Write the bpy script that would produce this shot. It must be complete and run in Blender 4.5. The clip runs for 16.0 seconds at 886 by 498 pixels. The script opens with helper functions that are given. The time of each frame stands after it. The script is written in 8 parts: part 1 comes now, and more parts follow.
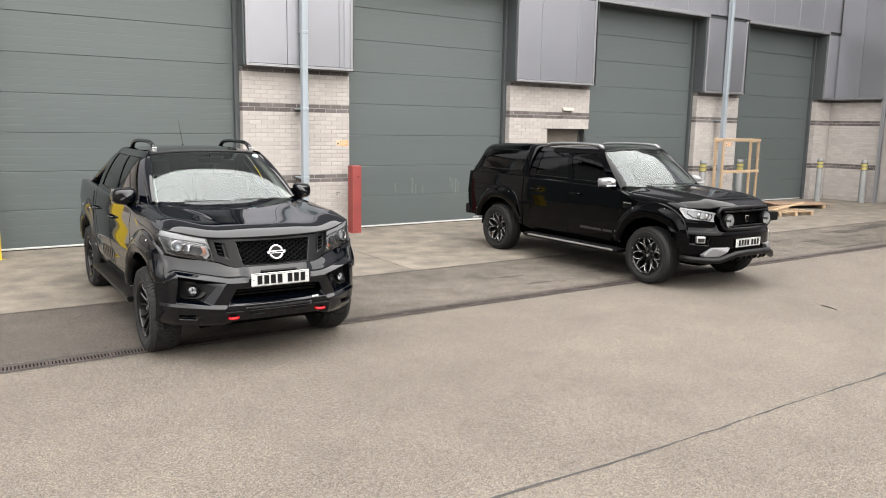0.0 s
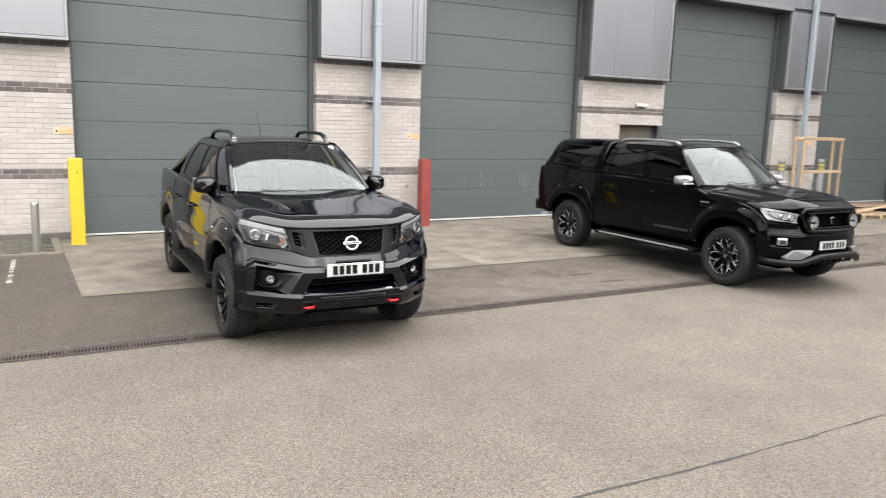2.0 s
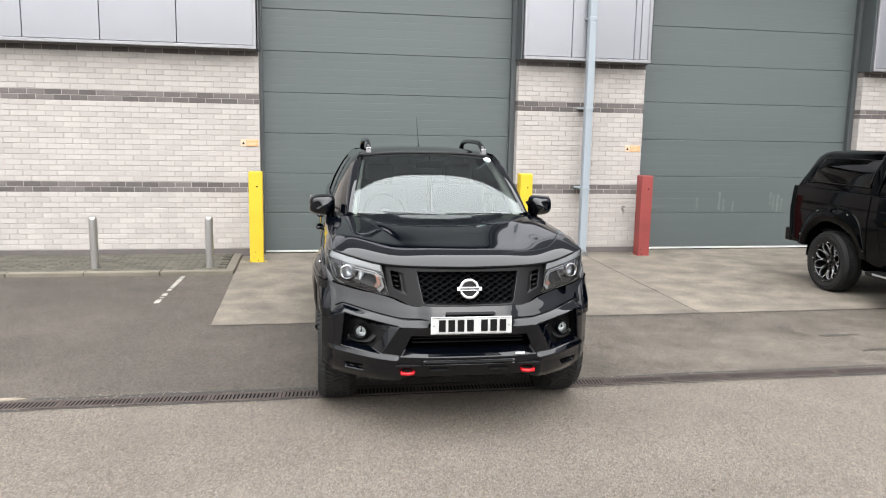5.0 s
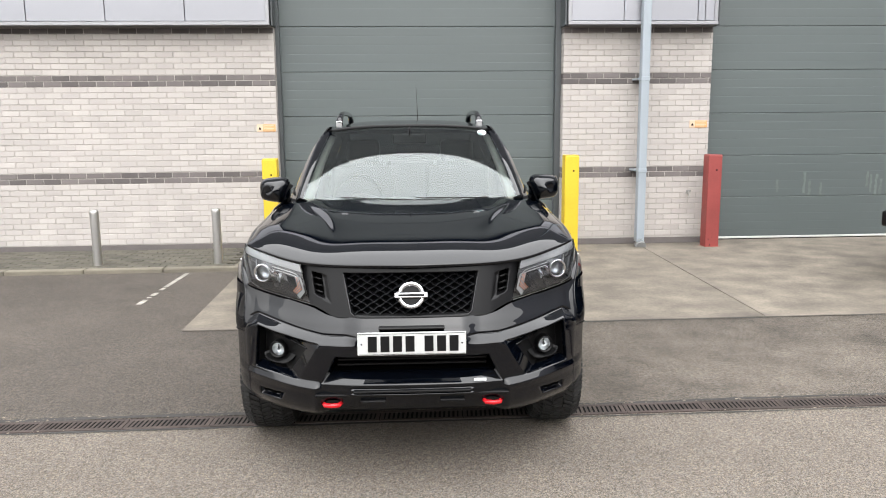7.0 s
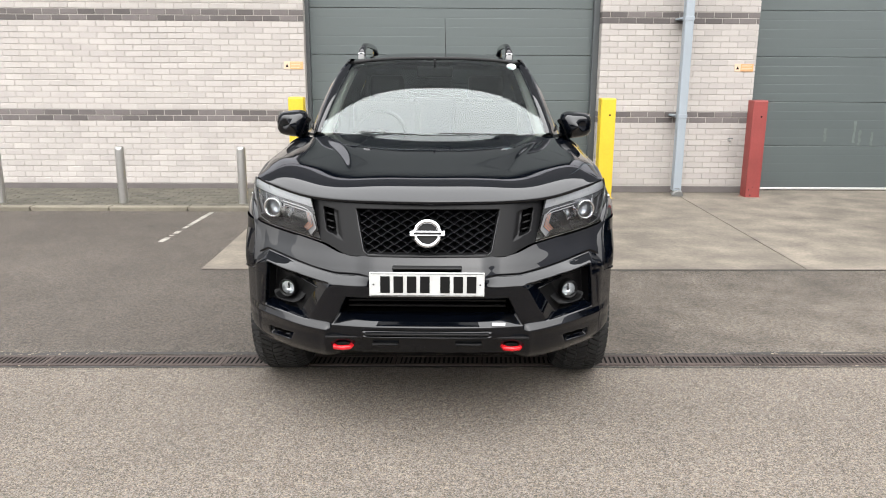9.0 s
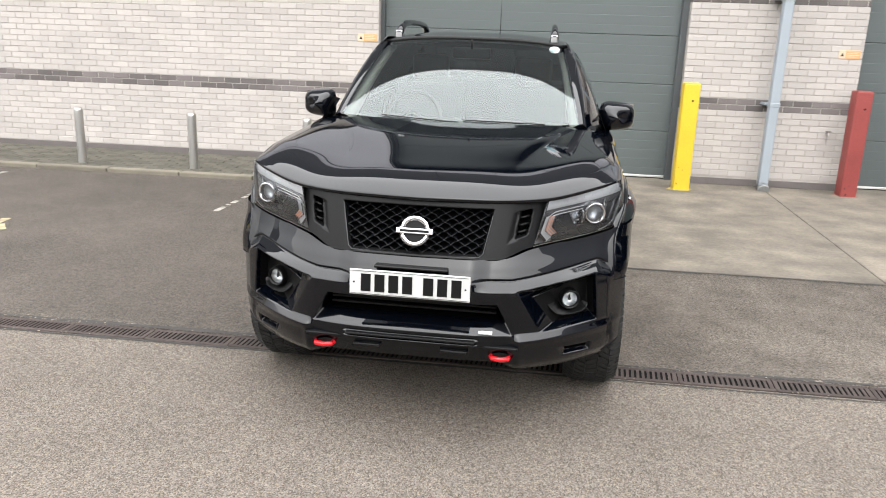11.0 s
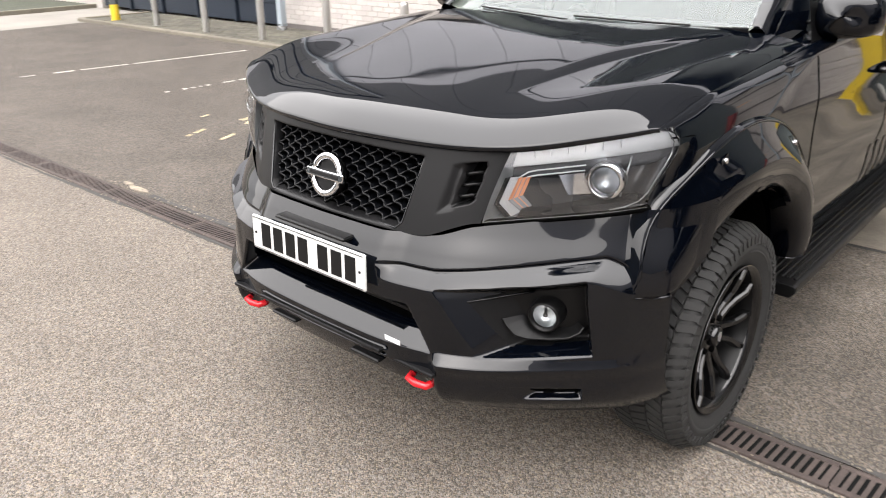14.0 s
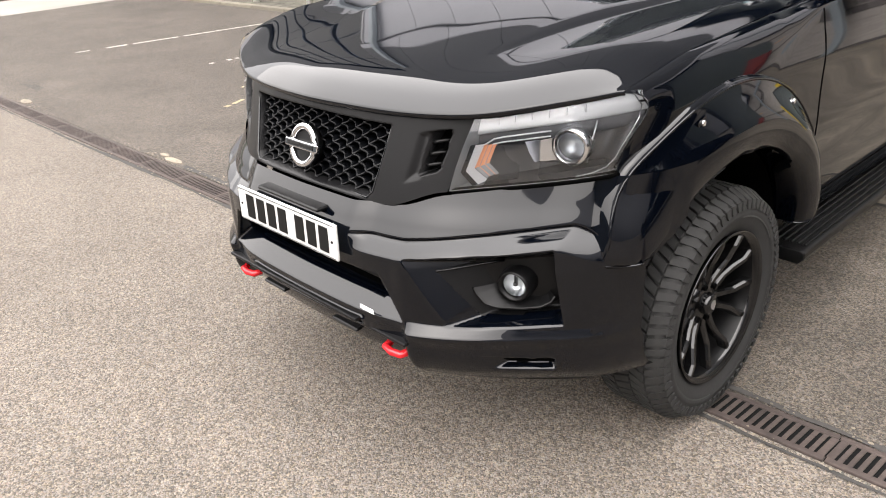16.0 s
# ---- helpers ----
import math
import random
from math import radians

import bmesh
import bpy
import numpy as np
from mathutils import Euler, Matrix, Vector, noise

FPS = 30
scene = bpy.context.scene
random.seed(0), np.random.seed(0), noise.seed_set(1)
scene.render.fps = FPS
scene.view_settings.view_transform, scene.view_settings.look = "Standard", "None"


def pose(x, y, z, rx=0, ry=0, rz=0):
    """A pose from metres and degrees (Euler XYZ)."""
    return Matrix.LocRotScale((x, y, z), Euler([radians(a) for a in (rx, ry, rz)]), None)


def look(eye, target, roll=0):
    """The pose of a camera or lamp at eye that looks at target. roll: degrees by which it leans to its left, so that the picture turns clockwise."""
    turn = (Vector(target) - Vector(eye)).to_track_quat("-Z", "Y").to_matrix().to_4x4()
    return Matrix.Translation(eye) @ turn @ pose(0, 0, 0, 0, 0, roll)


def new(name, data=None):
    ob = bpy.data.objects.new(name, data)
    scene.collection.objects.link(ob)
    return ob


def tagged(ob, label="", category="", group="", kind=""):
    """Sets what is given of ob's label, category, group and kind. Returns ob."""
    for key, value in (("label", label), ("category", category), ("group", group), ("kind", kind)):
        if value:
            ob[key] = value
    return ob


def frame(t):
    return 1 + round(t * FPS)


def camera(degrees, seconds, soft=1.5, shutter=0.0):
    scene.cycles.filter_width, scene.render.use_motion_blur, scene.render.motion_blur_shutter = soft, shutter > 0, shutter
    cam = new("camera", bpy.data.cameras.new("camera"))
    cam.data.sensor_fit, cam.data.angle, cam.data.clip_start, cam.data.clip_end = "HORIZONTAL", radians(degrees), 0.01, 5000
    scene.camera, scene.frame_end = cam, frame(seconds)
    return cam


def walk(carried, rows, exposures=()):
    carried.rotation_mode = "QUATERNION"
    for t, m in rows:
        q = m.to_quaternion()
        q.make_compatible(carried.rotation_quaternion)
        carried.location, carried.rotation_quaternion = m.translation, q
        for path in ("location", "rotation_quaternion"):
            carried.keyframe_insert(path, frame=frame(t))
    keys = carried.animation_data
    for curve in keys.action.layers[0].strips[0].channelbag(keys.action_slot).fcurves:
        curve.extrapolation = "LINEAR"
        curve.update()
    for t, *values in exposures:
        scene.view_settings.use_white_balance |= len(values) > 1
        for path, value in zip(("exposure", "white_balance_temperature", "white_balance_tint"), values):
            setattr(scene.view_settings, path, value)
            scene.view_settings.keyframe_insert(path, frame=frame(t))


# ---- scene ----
cam = camera(59.8, 16.0, soft=1.0, shutter=0.5)
PATH = [
    (0, (0.829, 0.296, 2.035), (1.938, 1.931, 1.718), 1.0),
    (0.5, (0.806, 0.263, 2.058), (1.904, 1.905, 1.743), 1.2),
    (1, (0.809, 0.313, 2.036), (1.893, 1.965, 1.726), 1.5),
    (1.5, (0.787, 0.314, 2.04), (1.829, 1.99, 1.716), 1.7),
    (2, (0.759, 0.392, 2.022), (1.73, 2.108, 1.688), 1.7),
    (2.5, (0.803, 0.496, 2.008), (1.642, 2.278, 1.662), 1.3),
    (3, (1.074, 0.665, 2.013), (1.732, 2.518, 1.648), 0.6),
    (3.5, (1.34, 0.93, 1.991), (1.947, 2.799, 1.62), 1.1),
    (4, (1.629, 1.16, 1.974), (2.138, 3.061, 1.621), 1.2),
    (4.5, (1.99, 1.486, 1.947), (2.379, 3.418, 1.606), 1.1),
    (5, (2.266, 1.822, 1.94), (2.621, 3.765, 1.63), 1.1),
    (5.2, (2.35, 1.913, 1.917), (2.68, 3.863, 1.614), 1.0),
    (7.3, (3.258, 2.981, 1.766), (3.363, 4.948, 1.419), -0.4),
    (7.5, (3.259, 3.039, 1.759), (3.357, 5.003, 1.397), -0.2),
    (8, (3.284, 3.081, 1.681), (3.332, 5.039, 1.279), 0.5),
    (8.5, (3.286, 3.074, 1.658), (3.309, 5.025, 1.215), 0.4),
    (9, (3.299, 3.074, 1.677), (3.33, 5.019, 1.215), 0.3),
    (11.3, (3.883, 3.487, 1.746), (3.596, 5.388, 1.197), 1.4),
    (11.5, (3.97, 3.623, 1.735), (3.635, 5.514, 1.175), 0.8),
    (12, (4.295, 3.911, 1.698), (3.752, 5.734, 1.079), -0.1),
    (12.5, (4.501, 4.234, 1.667), (3.824, 5.995, 1.004), -0.1),
    (13, (4.738, 4.511, 1.652), (3.844, 6.158, 0.952), -1.1),
    (13.5, (4.884, 4.797, 1.628), (3.823, 6.308, 0.859), -0.8),
    (14, (4.934, 5.025, 1.615), (3.737, 6.425, 0.838), -0.6),
    (14.5, (5.049, 5.176, 1.604), (3.742, 6.459, 0.801), -1.6),
    (15, (5.097, 5.215, 1.611), (3.779, 6.464, 0.772), -2.6),
    (15.5, (5.113, 5.21, 1.613), (3.801, 6.452, 0.755), -3.0),
    (16, (5.117, 5.211, 1.613), (3.815, 6.466, 0.758), -3.4),
]
LIGHT = [(0, 2.64, 6700, 10.5), (5, 2.61, 6420, 10), (9.2, 2.64, 6500, 10), (12.5, 2.73, 6450, 10), (14, 2.91, 6650, 12.5), (16, 2.97, 6750, 13)]
walk(cam, [(t, look(eye, target, roll)) for t, eye, target, roll in PATH], LIGHT)
# World, sun and exposure: a bright overcast sky.
SUN_ELEVATION, SUN_ROTATION = radians(48), radians(170)
CLOUD_LOW, CLOUD_HIGH = 3.6, 20.0
world = bpy.data.worlds.new("overcast_sky")
scene.world = world
world.use_nodes = True
wn = world.node_tree.nodes
wl = world.node_tree.links
wn.clear()
sky = wn.new("ShaderNodeTexSky")
sky.sky_type = "NISHITA"
sky.sun_disc = False
sky.sun_elevation, sky.sun_rotation = SUN_ELEVATION, SUN_ROTATION
sky.air_density, sky.dust_density, sky.ozone_density = 1.0, 6.0, 1.0
grey = wn.new("ShaderNodeHueSaturation")
grey.inputs["Saturation"].default_value = 0.22
bg = wn.new("ShaderNodeBackground")
bg.inputs["Strength"].default_value = 0.05
wout = wn.new("ShaderNodeOutputWorld")
wl.new(sky.outputs["Color"], grey.inputs["Color"])
# thick even cloud, brightest overhead, over what is left of the blue
wco = wn.new("ShaderNodeTexCoord")
wsep = wn.new("ShaderNodeSeparateXYZ")
wl.new(wco.outputs["Generated"], wsep.inputs[0])
wabs = wn.new("ShaderNodeMath")
wabs.operation = "ABSOLUTE"
wl.new(wsep.outputs["Z"], wabs.inputs[0])
wpow = wn.new("ShaderNodeMath")
wpow.operation = "POWER"
wpow.inputs[1].default_value = 1.25
wl.new(wabs.outputs[0], wpow.inputs[0])
wmap = wn.new("ShaderNodeMapRange")
wmap.inputs["To Min"].default_value, wmap.inputs["To Max"].default_value = CLOUD_LOW, CLOUD_HIGH
wl.new(wpow.outputs[0], wmap.inputs["Value"])
wcloud = wn.new("ShaderNodeVectorMath")
wcloud.operation = "SCALE"
wcloud.inputs[0].default_value = (0.985, 0.995, 1.01)
wl.new(wmap.outputs["Result"], wcloud.inputs["Scale"])
wmul = wn.new("ShaderNodeVectorMath")
wmul.operation = "MULTIPLY_ADD"
wmul.inputs[1].default_value = (0.25, 0.25, 0.25)
wl.new(grey.outputs["Color"], wmul.inputs[0])
wl.new(wcloud.outputs[0], wmul.inputs[2])
wl.new(wmul.outputs[0], bg.inputs["Color"])
wl.new(bg.outputs["Background"], wout.inputs["Surface"])

sun_data = bpy.data.lights.new("sun", "SUN")
sun_data.energy, sun_data.angle, sun_data.color = 0.78, radians(170), (1.0, 0.97, 0.93)
sun = new("sun", sun_data)
sun.rotation_euler = (radians(90) - SUN_ELEVATION, 0, radians(180) - SUN_ROTATION)


# ---- materials ----
def surface(name, base, rough=0.6, metallic=0.0, vary=0.12, grain=(60.0, 0.12), patches=(1.5, 0.15), bump=(80.0, 0.15, 0.004),
            coat=0.0, spec=0.5, rough_vary=0.08, tint=None, streak=None):
    """A painted, stone or metal surface with grain and larger patches, in real-world size."""
    m = bpy.data.materials.new(name)
    m.use_nodes = True
    n, l = m.node_tree.nodes, m.node_tree.links
    b = n["Principled BSDF"]
    co = n.new("ShaderNodeTexCoord")
    g1 = n.new("ShaderNodeTexNoise")
    g1.inputs["Scale"].default_value, g1.inputs["Detail"].default_value = grain[0], 4
    g2 = n.new("ShaderNodeTexNoise")
    g2.inputs["Scale"].default_value, g2.inputs["Detail"].default_value = patches[0], 5
    l.new(co.outputs["Object"], g1.inputs["Vector"])
    src = co.outputs["Object"]
    if streak:
        mp = n.new("ShaderNodeMapping")
        mp.inputs["Scale"].default_value = streak
        l.new(src, mp.inputs["Vector"])
        src = mp.outputs["Vector"]
    l.new(src, g2.inputs["Vector"])
    info = n.new("ShaderNodeObjectInfo")
    isl = n.new("ShaderNodeNewGeometry")
    add = n.new("ShaderNodeMath")
    add.operation = "ADD"
    l.new(info.outputs["Random"], add.inputs[0])
    l.new(isl.outputs["Random Per Island"], add.inputs[1])
    fr = n.new("ShaderNodeMath")
    fr.operation = "FRACT"
    l.new(add.outputs[0], fr.inputs[0])

    def spread(value, amount):
        mr = n.new("ShaderNodeMapRange")
        mr.inputs["From Min"].default_value, mr.inputs["From Max"].default_value = 0.25, 0.75
        mr.inputs["To Min"].default_value, mr.inputs["To Max"].default_value = 1 - amount, 1 + amount
        l.new(value, mr.inputs["Value"])
        return mr.outputs["Result"]

    k = spread(g1.outputs["Fac"], grain[1])
    for other in (spread(g2.outputs["Fac"], patches[1]), spread(fr.outputs[0], vary * 0.5)):
        mul = n.new("ShaderNodeMath")
        mul.operation = "MULTIPLY"
        l.new(k, mul.inputs[0])
        l.new(other, mul.inputs[1])
        k = mul.outputs[0]
    col = n.new("ShaderNodeVectorMath")
    col.operation = "SCALE"
    if tint:
        mix = n.new("ShaderNodeMix")
        mix.data_type = "RGBA"
        mix.inputs["A"].default_value, mix.inputs["B"].default_value = (*base, 1), (*tint, 1)
        l.new(g2.outputs["Fac"], mix.inputs["Factor"])
        l.new(mix.outputs["Result"], col.inputs[0])
    else:
        col.inputs[0].default_value = base
    l.new(k, col.inputs["Scale"])
    l.new(col.outputs[0], b.inputs["Base Color"])
    rr = n.new("ShaderNodeMapRange")
    rr.inputs["To Min"].default_value, rr.inputs["To Max"].default_value = max(0.02, rough - rough_vary), min(1, rough + rough_vary)
    l.new(g2.outputs["Fac"], rr.inputs["Value"])
    l.new(rr.outputs["Result"], b.inputs["Roughness"])
    b.inputs["Metallic"].default_value = metallic
    b.inputs["Coat Weight"].default_value = coat
    b.inputs["Coat Roughness"].default_value = 0.03
    b.inputs["Specular IOR Level"].default_value = spec
    if bump and bump[1] > 0:
        g3 = n.new("ShaderNodeTexNoise")
        g3.inputs["Scale"].default_value, g3.inputs["Detail"].default_value = bump[0], 3
        l.new(co.outputs["Object"], g3.inputs["Vector"])
        bp = n.new("ShaderNodeBump")
        bp.inputs["Strength"].default_value, bp.inputs["Distance"].default_value = bump[1], bump[2]
        l.new(g3.outputs["Fac"], bp.inputs["Height"])
        l.new(bp.outputs["Normal"], b.inputs["Normal"])
    return m


def aggregate(name, dark, light, cell=95.0, rough=0.9, patch=(0.35, 0.16), fine=0.5, stain=None, wear=(2.2, 0.10)):
    """Asphalt: stones of their own colours in a darker binder, worn in patches."""
    m = bpy.data.materials.new(name)
    m.use_nodes = True
    n, l = m.node_tree.nodes, m.node_tree.links
    b = n["Principled BSDF"]
    co = n.new("ShaderNodeTexCoord")
    v = n.new("ShaderNodeTexVoronoi")
    v.inputs["Scale"].default_value = cell
    v2 = n.new("ShaderNodeTexVoronoi")
    v2.inputs["Scale"].default_value = cell * 2.3
    g = n.new("ShaderNodeTexNoise")
    g.inputs["Scale"].default_value, g.inputs["Detail"].default_value, g.inputs["Roughness"].default_value = patch[0], 8, 0.6
    w = n.new("ShaderNodeTexNoise")
    w.inputs["Scale"].default_value, w.inputs["Detail"].default_value = wear[0], 6
    for x in (v, v2, g, w):
        l.new(co.outputs["Object"], x.inputs["Vector"])
    sep = n.new("ShaderNodeSeparateColor")
    l.new(v.outputs["Color"], sep.inputs["Color"])
    sep2 = n.new("ShaderNodeSeparateColor")
    l.new(v2.outputs["Color"], sep2.inputs["Color"])
    mixv = n.new("ShaderNodeMath")
    mixv.operation = "MULTIPLY_ADD"
    mixv.inputs[1].default_value = fine
    l.new(sep2.outputs["Red"], mixv.inputs[0])
    l.new(sep.outputs["Red"], mixv.inputs[2])
    ramp = n.new("ShaderNodeMapRange")
    ramp.inputs["From Min"].default_value, ramp.inputs["From Max"].default_value = 0.2 * (1 + fine), 0.85 * (1 + fine)
    l.new(mixv.outputs[0], ramp.inputs["Value"])
    mix = n.new("ShaderNodeMix")
    mix.data_type = "RGBA"
    mix.inputs["A"].default_value, mix.inputs["B"].default_value = (*dark, 1), (*light, 1)
    l.new(ramp.outputs["Result"], mix.inputs["Factor"])
    k = None
    mott = n.new("ShaderNodeTexNoise")
    mott.inputs["Scale"].default_value, mott.inputs["Detail"].default_value = 42.0, 5
    l.new(co.outputs["Object"], mott.inputs["Vector"])
    for tex, amount in ((g, patch[1]), (w, wear[1]), (mott, 0.17)):
        mr = n.new("ShaderNodeMapRange")
        mr.inputs["From Min"].default_value, mr.inputs["From Max"].default_value = 0.3, 0.7
        mr.inputs["To Min"].default_value, mr.inputs["To Max"].default_value = 1 - amount, 1 + amount
        l.new(tex.outputs["Fac"], mr.inputs["Value"])
        if k is None:
            k = mr.outputs["Result"]
        else:
            mul = n.new("ShaderNodeMath")
            mul.operation = "MULTIPLY"
            l.new(k, mul.inputs[0])
            l.new(mr.outputs["Result"], mul.inputs[1])
            k = mul.outputs[0]
    if stain:
        s = n.new("ShaderNodeTexNoise")
        s.inputs["Scale"].default_value, s.inputs["Detail"].default_value = stain[0], 6
        l.new(co.outputs["Object"], s.inputs["Vector"])
        sr = n.new("ShaderNodeMapRange")
        sr.inputs["From Min"].default_value, sr.inputs["From Max"].default_value = stain[1], stain[1] + 0.05
        sr.inputs["To Min"].default_value, sr.inputs["To Max"].default_value = 1.0, stain[2]
        l.new(s.outputs["Fac"], sr.inputs["Value"])
        mul = n.new("ShaderNodeMath")
        mul.operation = "MULTIPLY"
        l.new(k, mul.inputs[0])
        l.new(sr.outputs["Result"], mul.inputs[1])
        k = mul.outputs[0]
    col = n.new("ShaderNodeVectorMath")
    col.operation = "SCALE"
    # each stone has a hue of its own: pinkish, grey, ochre or pale
    hue = n.new("ShaderNodeValToRGB")
    hue.color_ramp.elements[0].color, hue.color_ramp.elements[1].color = (1.0, 0.88, 0.80, 1), (1.0, 0.99, 0.98, 1)
    for at, c in ((0.28, (0.92, 0.90, 0.89, 1)), (0.55, (0.80, 0.83, 0.87, 1)), (0.78, (1.0, 0.92, 0.76, 1))):
        hue.color_ramp.elements.new(at).color = c
    l.new(sep.outputs["Green"], hue.inputs["Fac"])
    stone = n.new("ShaderNodeVectorMath")
    stone.operation = "MULTIPLY"
    l.new(mix.outputs["Result"], stone.inputs[0])
    l.new(hue.outputs["Color"], stone.inputs[1])
    l.new(stone.outputs[0], col.inputs[0])
    l.new(k, col.inputs["Scale"])
    l.new(col.outputs[0], b.inputs["Base Color"])
    b.inputs["Roughness"].default_value = rough
    b.inputs["Specular IOR Level"].default_value = 0.3
    bp = n.new("ShaderNodeBump")
    bp.inputs["Strength"].default_value, bp.inputs["Distance"].default_value = 0.7, 0.005
    dome = n.new("ShaderNodeMath")
    dome.operation = "MULTIPLY_ADD"
    dome.inputs[1].default_value = -1.1
    l.new(v.outputs["Distance"], dome.inputs[0])
    l.new(mixv.outputs[0], dome.inputs[2])
    l.new(dome.outputs[0], bp.inputs["Height"])
    l.new(bp.outputs["Normal"], b.inputs["Normal"])
    return m


def clear(name, tint=(1, 1, 1), rough=0.0, ior=1.45, sheen=(1, 1, 1)):
    """Glass of a pane: sharp mirror gloss over a see-through body of the given tint."""
    m = bpy.data.materials.new(name)
    m.use_nodes = True
    n, l = m.node_tree.nodes, m.node_tree.links
    n.remove(n["Principled BSDF"])
    out = n["Material Output"]
    tr = n.new("ShaderNodeBsdfTransparent")
    tr.inputs["Color"].default_value = (*tint, 1)
    gl = n.new("ShaderNodeBsdfGlossy")
    gl.inputs["Roughness"].default_value = rough
    gl.inputs["Color"].default_value = (*sheen, 1)
    fr = n.new("ShaderNodeFresnel")
    fr.inputs["IOR"].default_value = ior
    mx = n.new("ShaderNodeMixShader")
    l.new(fr.outputs["Fac"], mx.inputs["Fac"])
    l.new(tr.outputs[0], mx.inputs[1])
    l.new(gl.outputs[0], mx.inputs[2])
    l.new(mx.outputs[0], out.inputs["Surface"])
    return m


M = {}
M["yard"] = aggregate("yard_asphalt", (0.056, 0.0495, 0.0427), (0.209, 0.187, 0.165), 180.0, patch=(0.3, 0.14), wear=(1.6, 0.10))
M["tarmac"] = aggregate("old_tarmac", (0.0378, 0.0336, 0.0290), (0.161, 0.144, 0.125), 175.0, patch=(0.7, 0.30), wear=(4.0, 0.20), stain=(0.8, 0.63, 0.6))
M["bay"] = aggregate("parking_tarmac", (0.0297, 0.0265, 0.0231), (0.125, 0.112, 0.099), 175.0, patch=(0.5, 0.2), stain=(0.7, 0.68, 0.7))
M["concrete"] = surface("apron_concrete", (0.074, 0.063, 0.050), 0.85, vary=0.1, grain=(38, 0.18), patches=(2.3, 0.34), bump=(140, 0.3, 0.003), tint=(0.148, 0.128, 0.102), streak=(1.0, 1.1, 1))
M["pale_concrete"] = surface("pale_road_concrete", (0.16, 0.148, 0.13), 0.9, vary=0.1, grain=(45, 0.10), patches=(0.8, 0.2), tint=(0.19, 0.175, 0.155))
M["damp"] = aggregate("damp_tarmac", (0.018, 0.016, 0.015), (0.072, 0.064, 0.056), 225.0, rough=0.75, patch=(1.5, 0.3), wear=(6.0, 0.25))
M["verge"] = surface("dark_verge", (0.03, 0.034, 0.02), 0.95, vary=0.2, grain=(20, 0.4), patches=(2, 0.3))
M["kerb"] = surface("kerb_concrete", (0.116, 0.103, 0.079), 0.9, vary=0.2, grain=(60, 0.15), patches=(4, 0.2))
M["faded_yellow"] = surface("faded_yellow_paint", (0.24, 0.19, 0.06), 0.8, grain=(40, 0.3), patches=(9, 0.3))
M["faded_red"] = surface("faded_red_paint", (0.17, 0.09, 0.07), 0.8, grain=(40, 0.3), patches=(9, 0.3))
M["paver"] = surface("mossy_block_paving", (0.062, 0.054, 0.042), 0.92, vary=0.4, grain=(60, 0.2), patches=(2, 0.25), tint=(0.058, 0.056, 0.040))
M["sand_joint"] = surface("joint_sand", (0.050, 0.047, 0.036), 0.95, patches=(3, 0.3))
M["brick"] = surface("cream_brick", (0.337, 0.312, 0.292), 0.8, vary=0.11, grain=(120, 0.06), patches=(3.0, 0.07), bump=(160, 0.25, 0.002))
M["dark_brick"] = surface("brown_grey_brick", (0.096, 0.084, 0.081), 0.8, vary=0.5, grain=(120, 0.12), patches=(5, 0.12), bump=(160, 0.25, 0.002))
M["mortar"] = surface("grey_mortar", (0.305, 0.282, 0.262), 0.95, vary=0.0, grain=(150, 0.12), patches=(3, 0.12), bump=(250, 0.3, 0.002))
M["clad"] = surface("silver_grey_cladding", (0.272, 0.274, 0.294), 0.38, 0.75, vary=0.07, grain=(300, 0.02), patches=(0.8, 0.05), bump=None, rough_vary=0.04)
M["clad_dark"] = surface("dark_grey_cladding", (0.045, 0.047, 0.051), 0.55, 0.1, vary=0.07, grain=(300, 0.02), patches=(0.8, 0.08), bump=None)
M["flashing"] = surface("grey_flashing", (0.266, 0.266, 0.277), 0.4, 0.6, vary=0.05, grain=(300, 0.02), patches=(1.0, 0.06), bump=None)
M["jamb"] = surface("dark_jamb_metal", (0.057, 0.063, 0.066), 0.5, 0.2, vary=0.04, grain=(200, 0.03), patches=(1, 0.08), bump=None)
M["door"] = surface("green_grey_door", (0.069, 0.082, 0.0815), 0.45, 0.0, vary=0.03, grain=(200, 0.02), patches=(0.6, 0.06), bump=(6.0, 0.05, 0.01), streak=(0.3, 1, 2.5))
M["smear"] = surface("door_smear", (0.098, 0.115, 0.109), 0.6, grain=(60, 0.15), patches=(9, 0.2), bump=None)
M["seal"] = surface("pale_door_seal", (0.44, 0.435, 0.415), 0.6)
M["pipe"] = surface("pale_blue_grey_pipe", (0.23, 0.26, 0.285), 0.45, vary=0.02, grain=(90, 0.03), patches=(1.5, 0.05), bump=None)
M["yellow"] = surface("safety_yellow_paint", (0.496, 0.347, 0.015), 0.5, vary=0.02, grain=(50, 0.05), patches=(2.2, 0.08))
M["red"] = surface("dull_red_paint", (0.189, 0.032, 0.028), 0.55, vary=0.02, grain=(60, 0.08), patches=(3, 0.15))
M["steel"] = surface("brushed_steel", (0.425, 0.416, 0.399), 0.35, 0.9, vary=0.1, grain=(90, 0.05), patches=(4, 0.12), streak=(1, 1, 0.05))
M["grey_paint"] = surface("grey_bollard_paint", (0.185, 0.187, 0.185), 0.6, vary=0.05, patches=(3, 0.1))
M["band_grey"] = surface("dirty_grey_sleeve", (0.105, 0.105, 0.090), 0.7, patches=(6, 0.2))
M["band_yellow"] = surface("faded_yellow_band", (0.330, 0.285, 0.085), 0.6, patches=(6, 0.2))
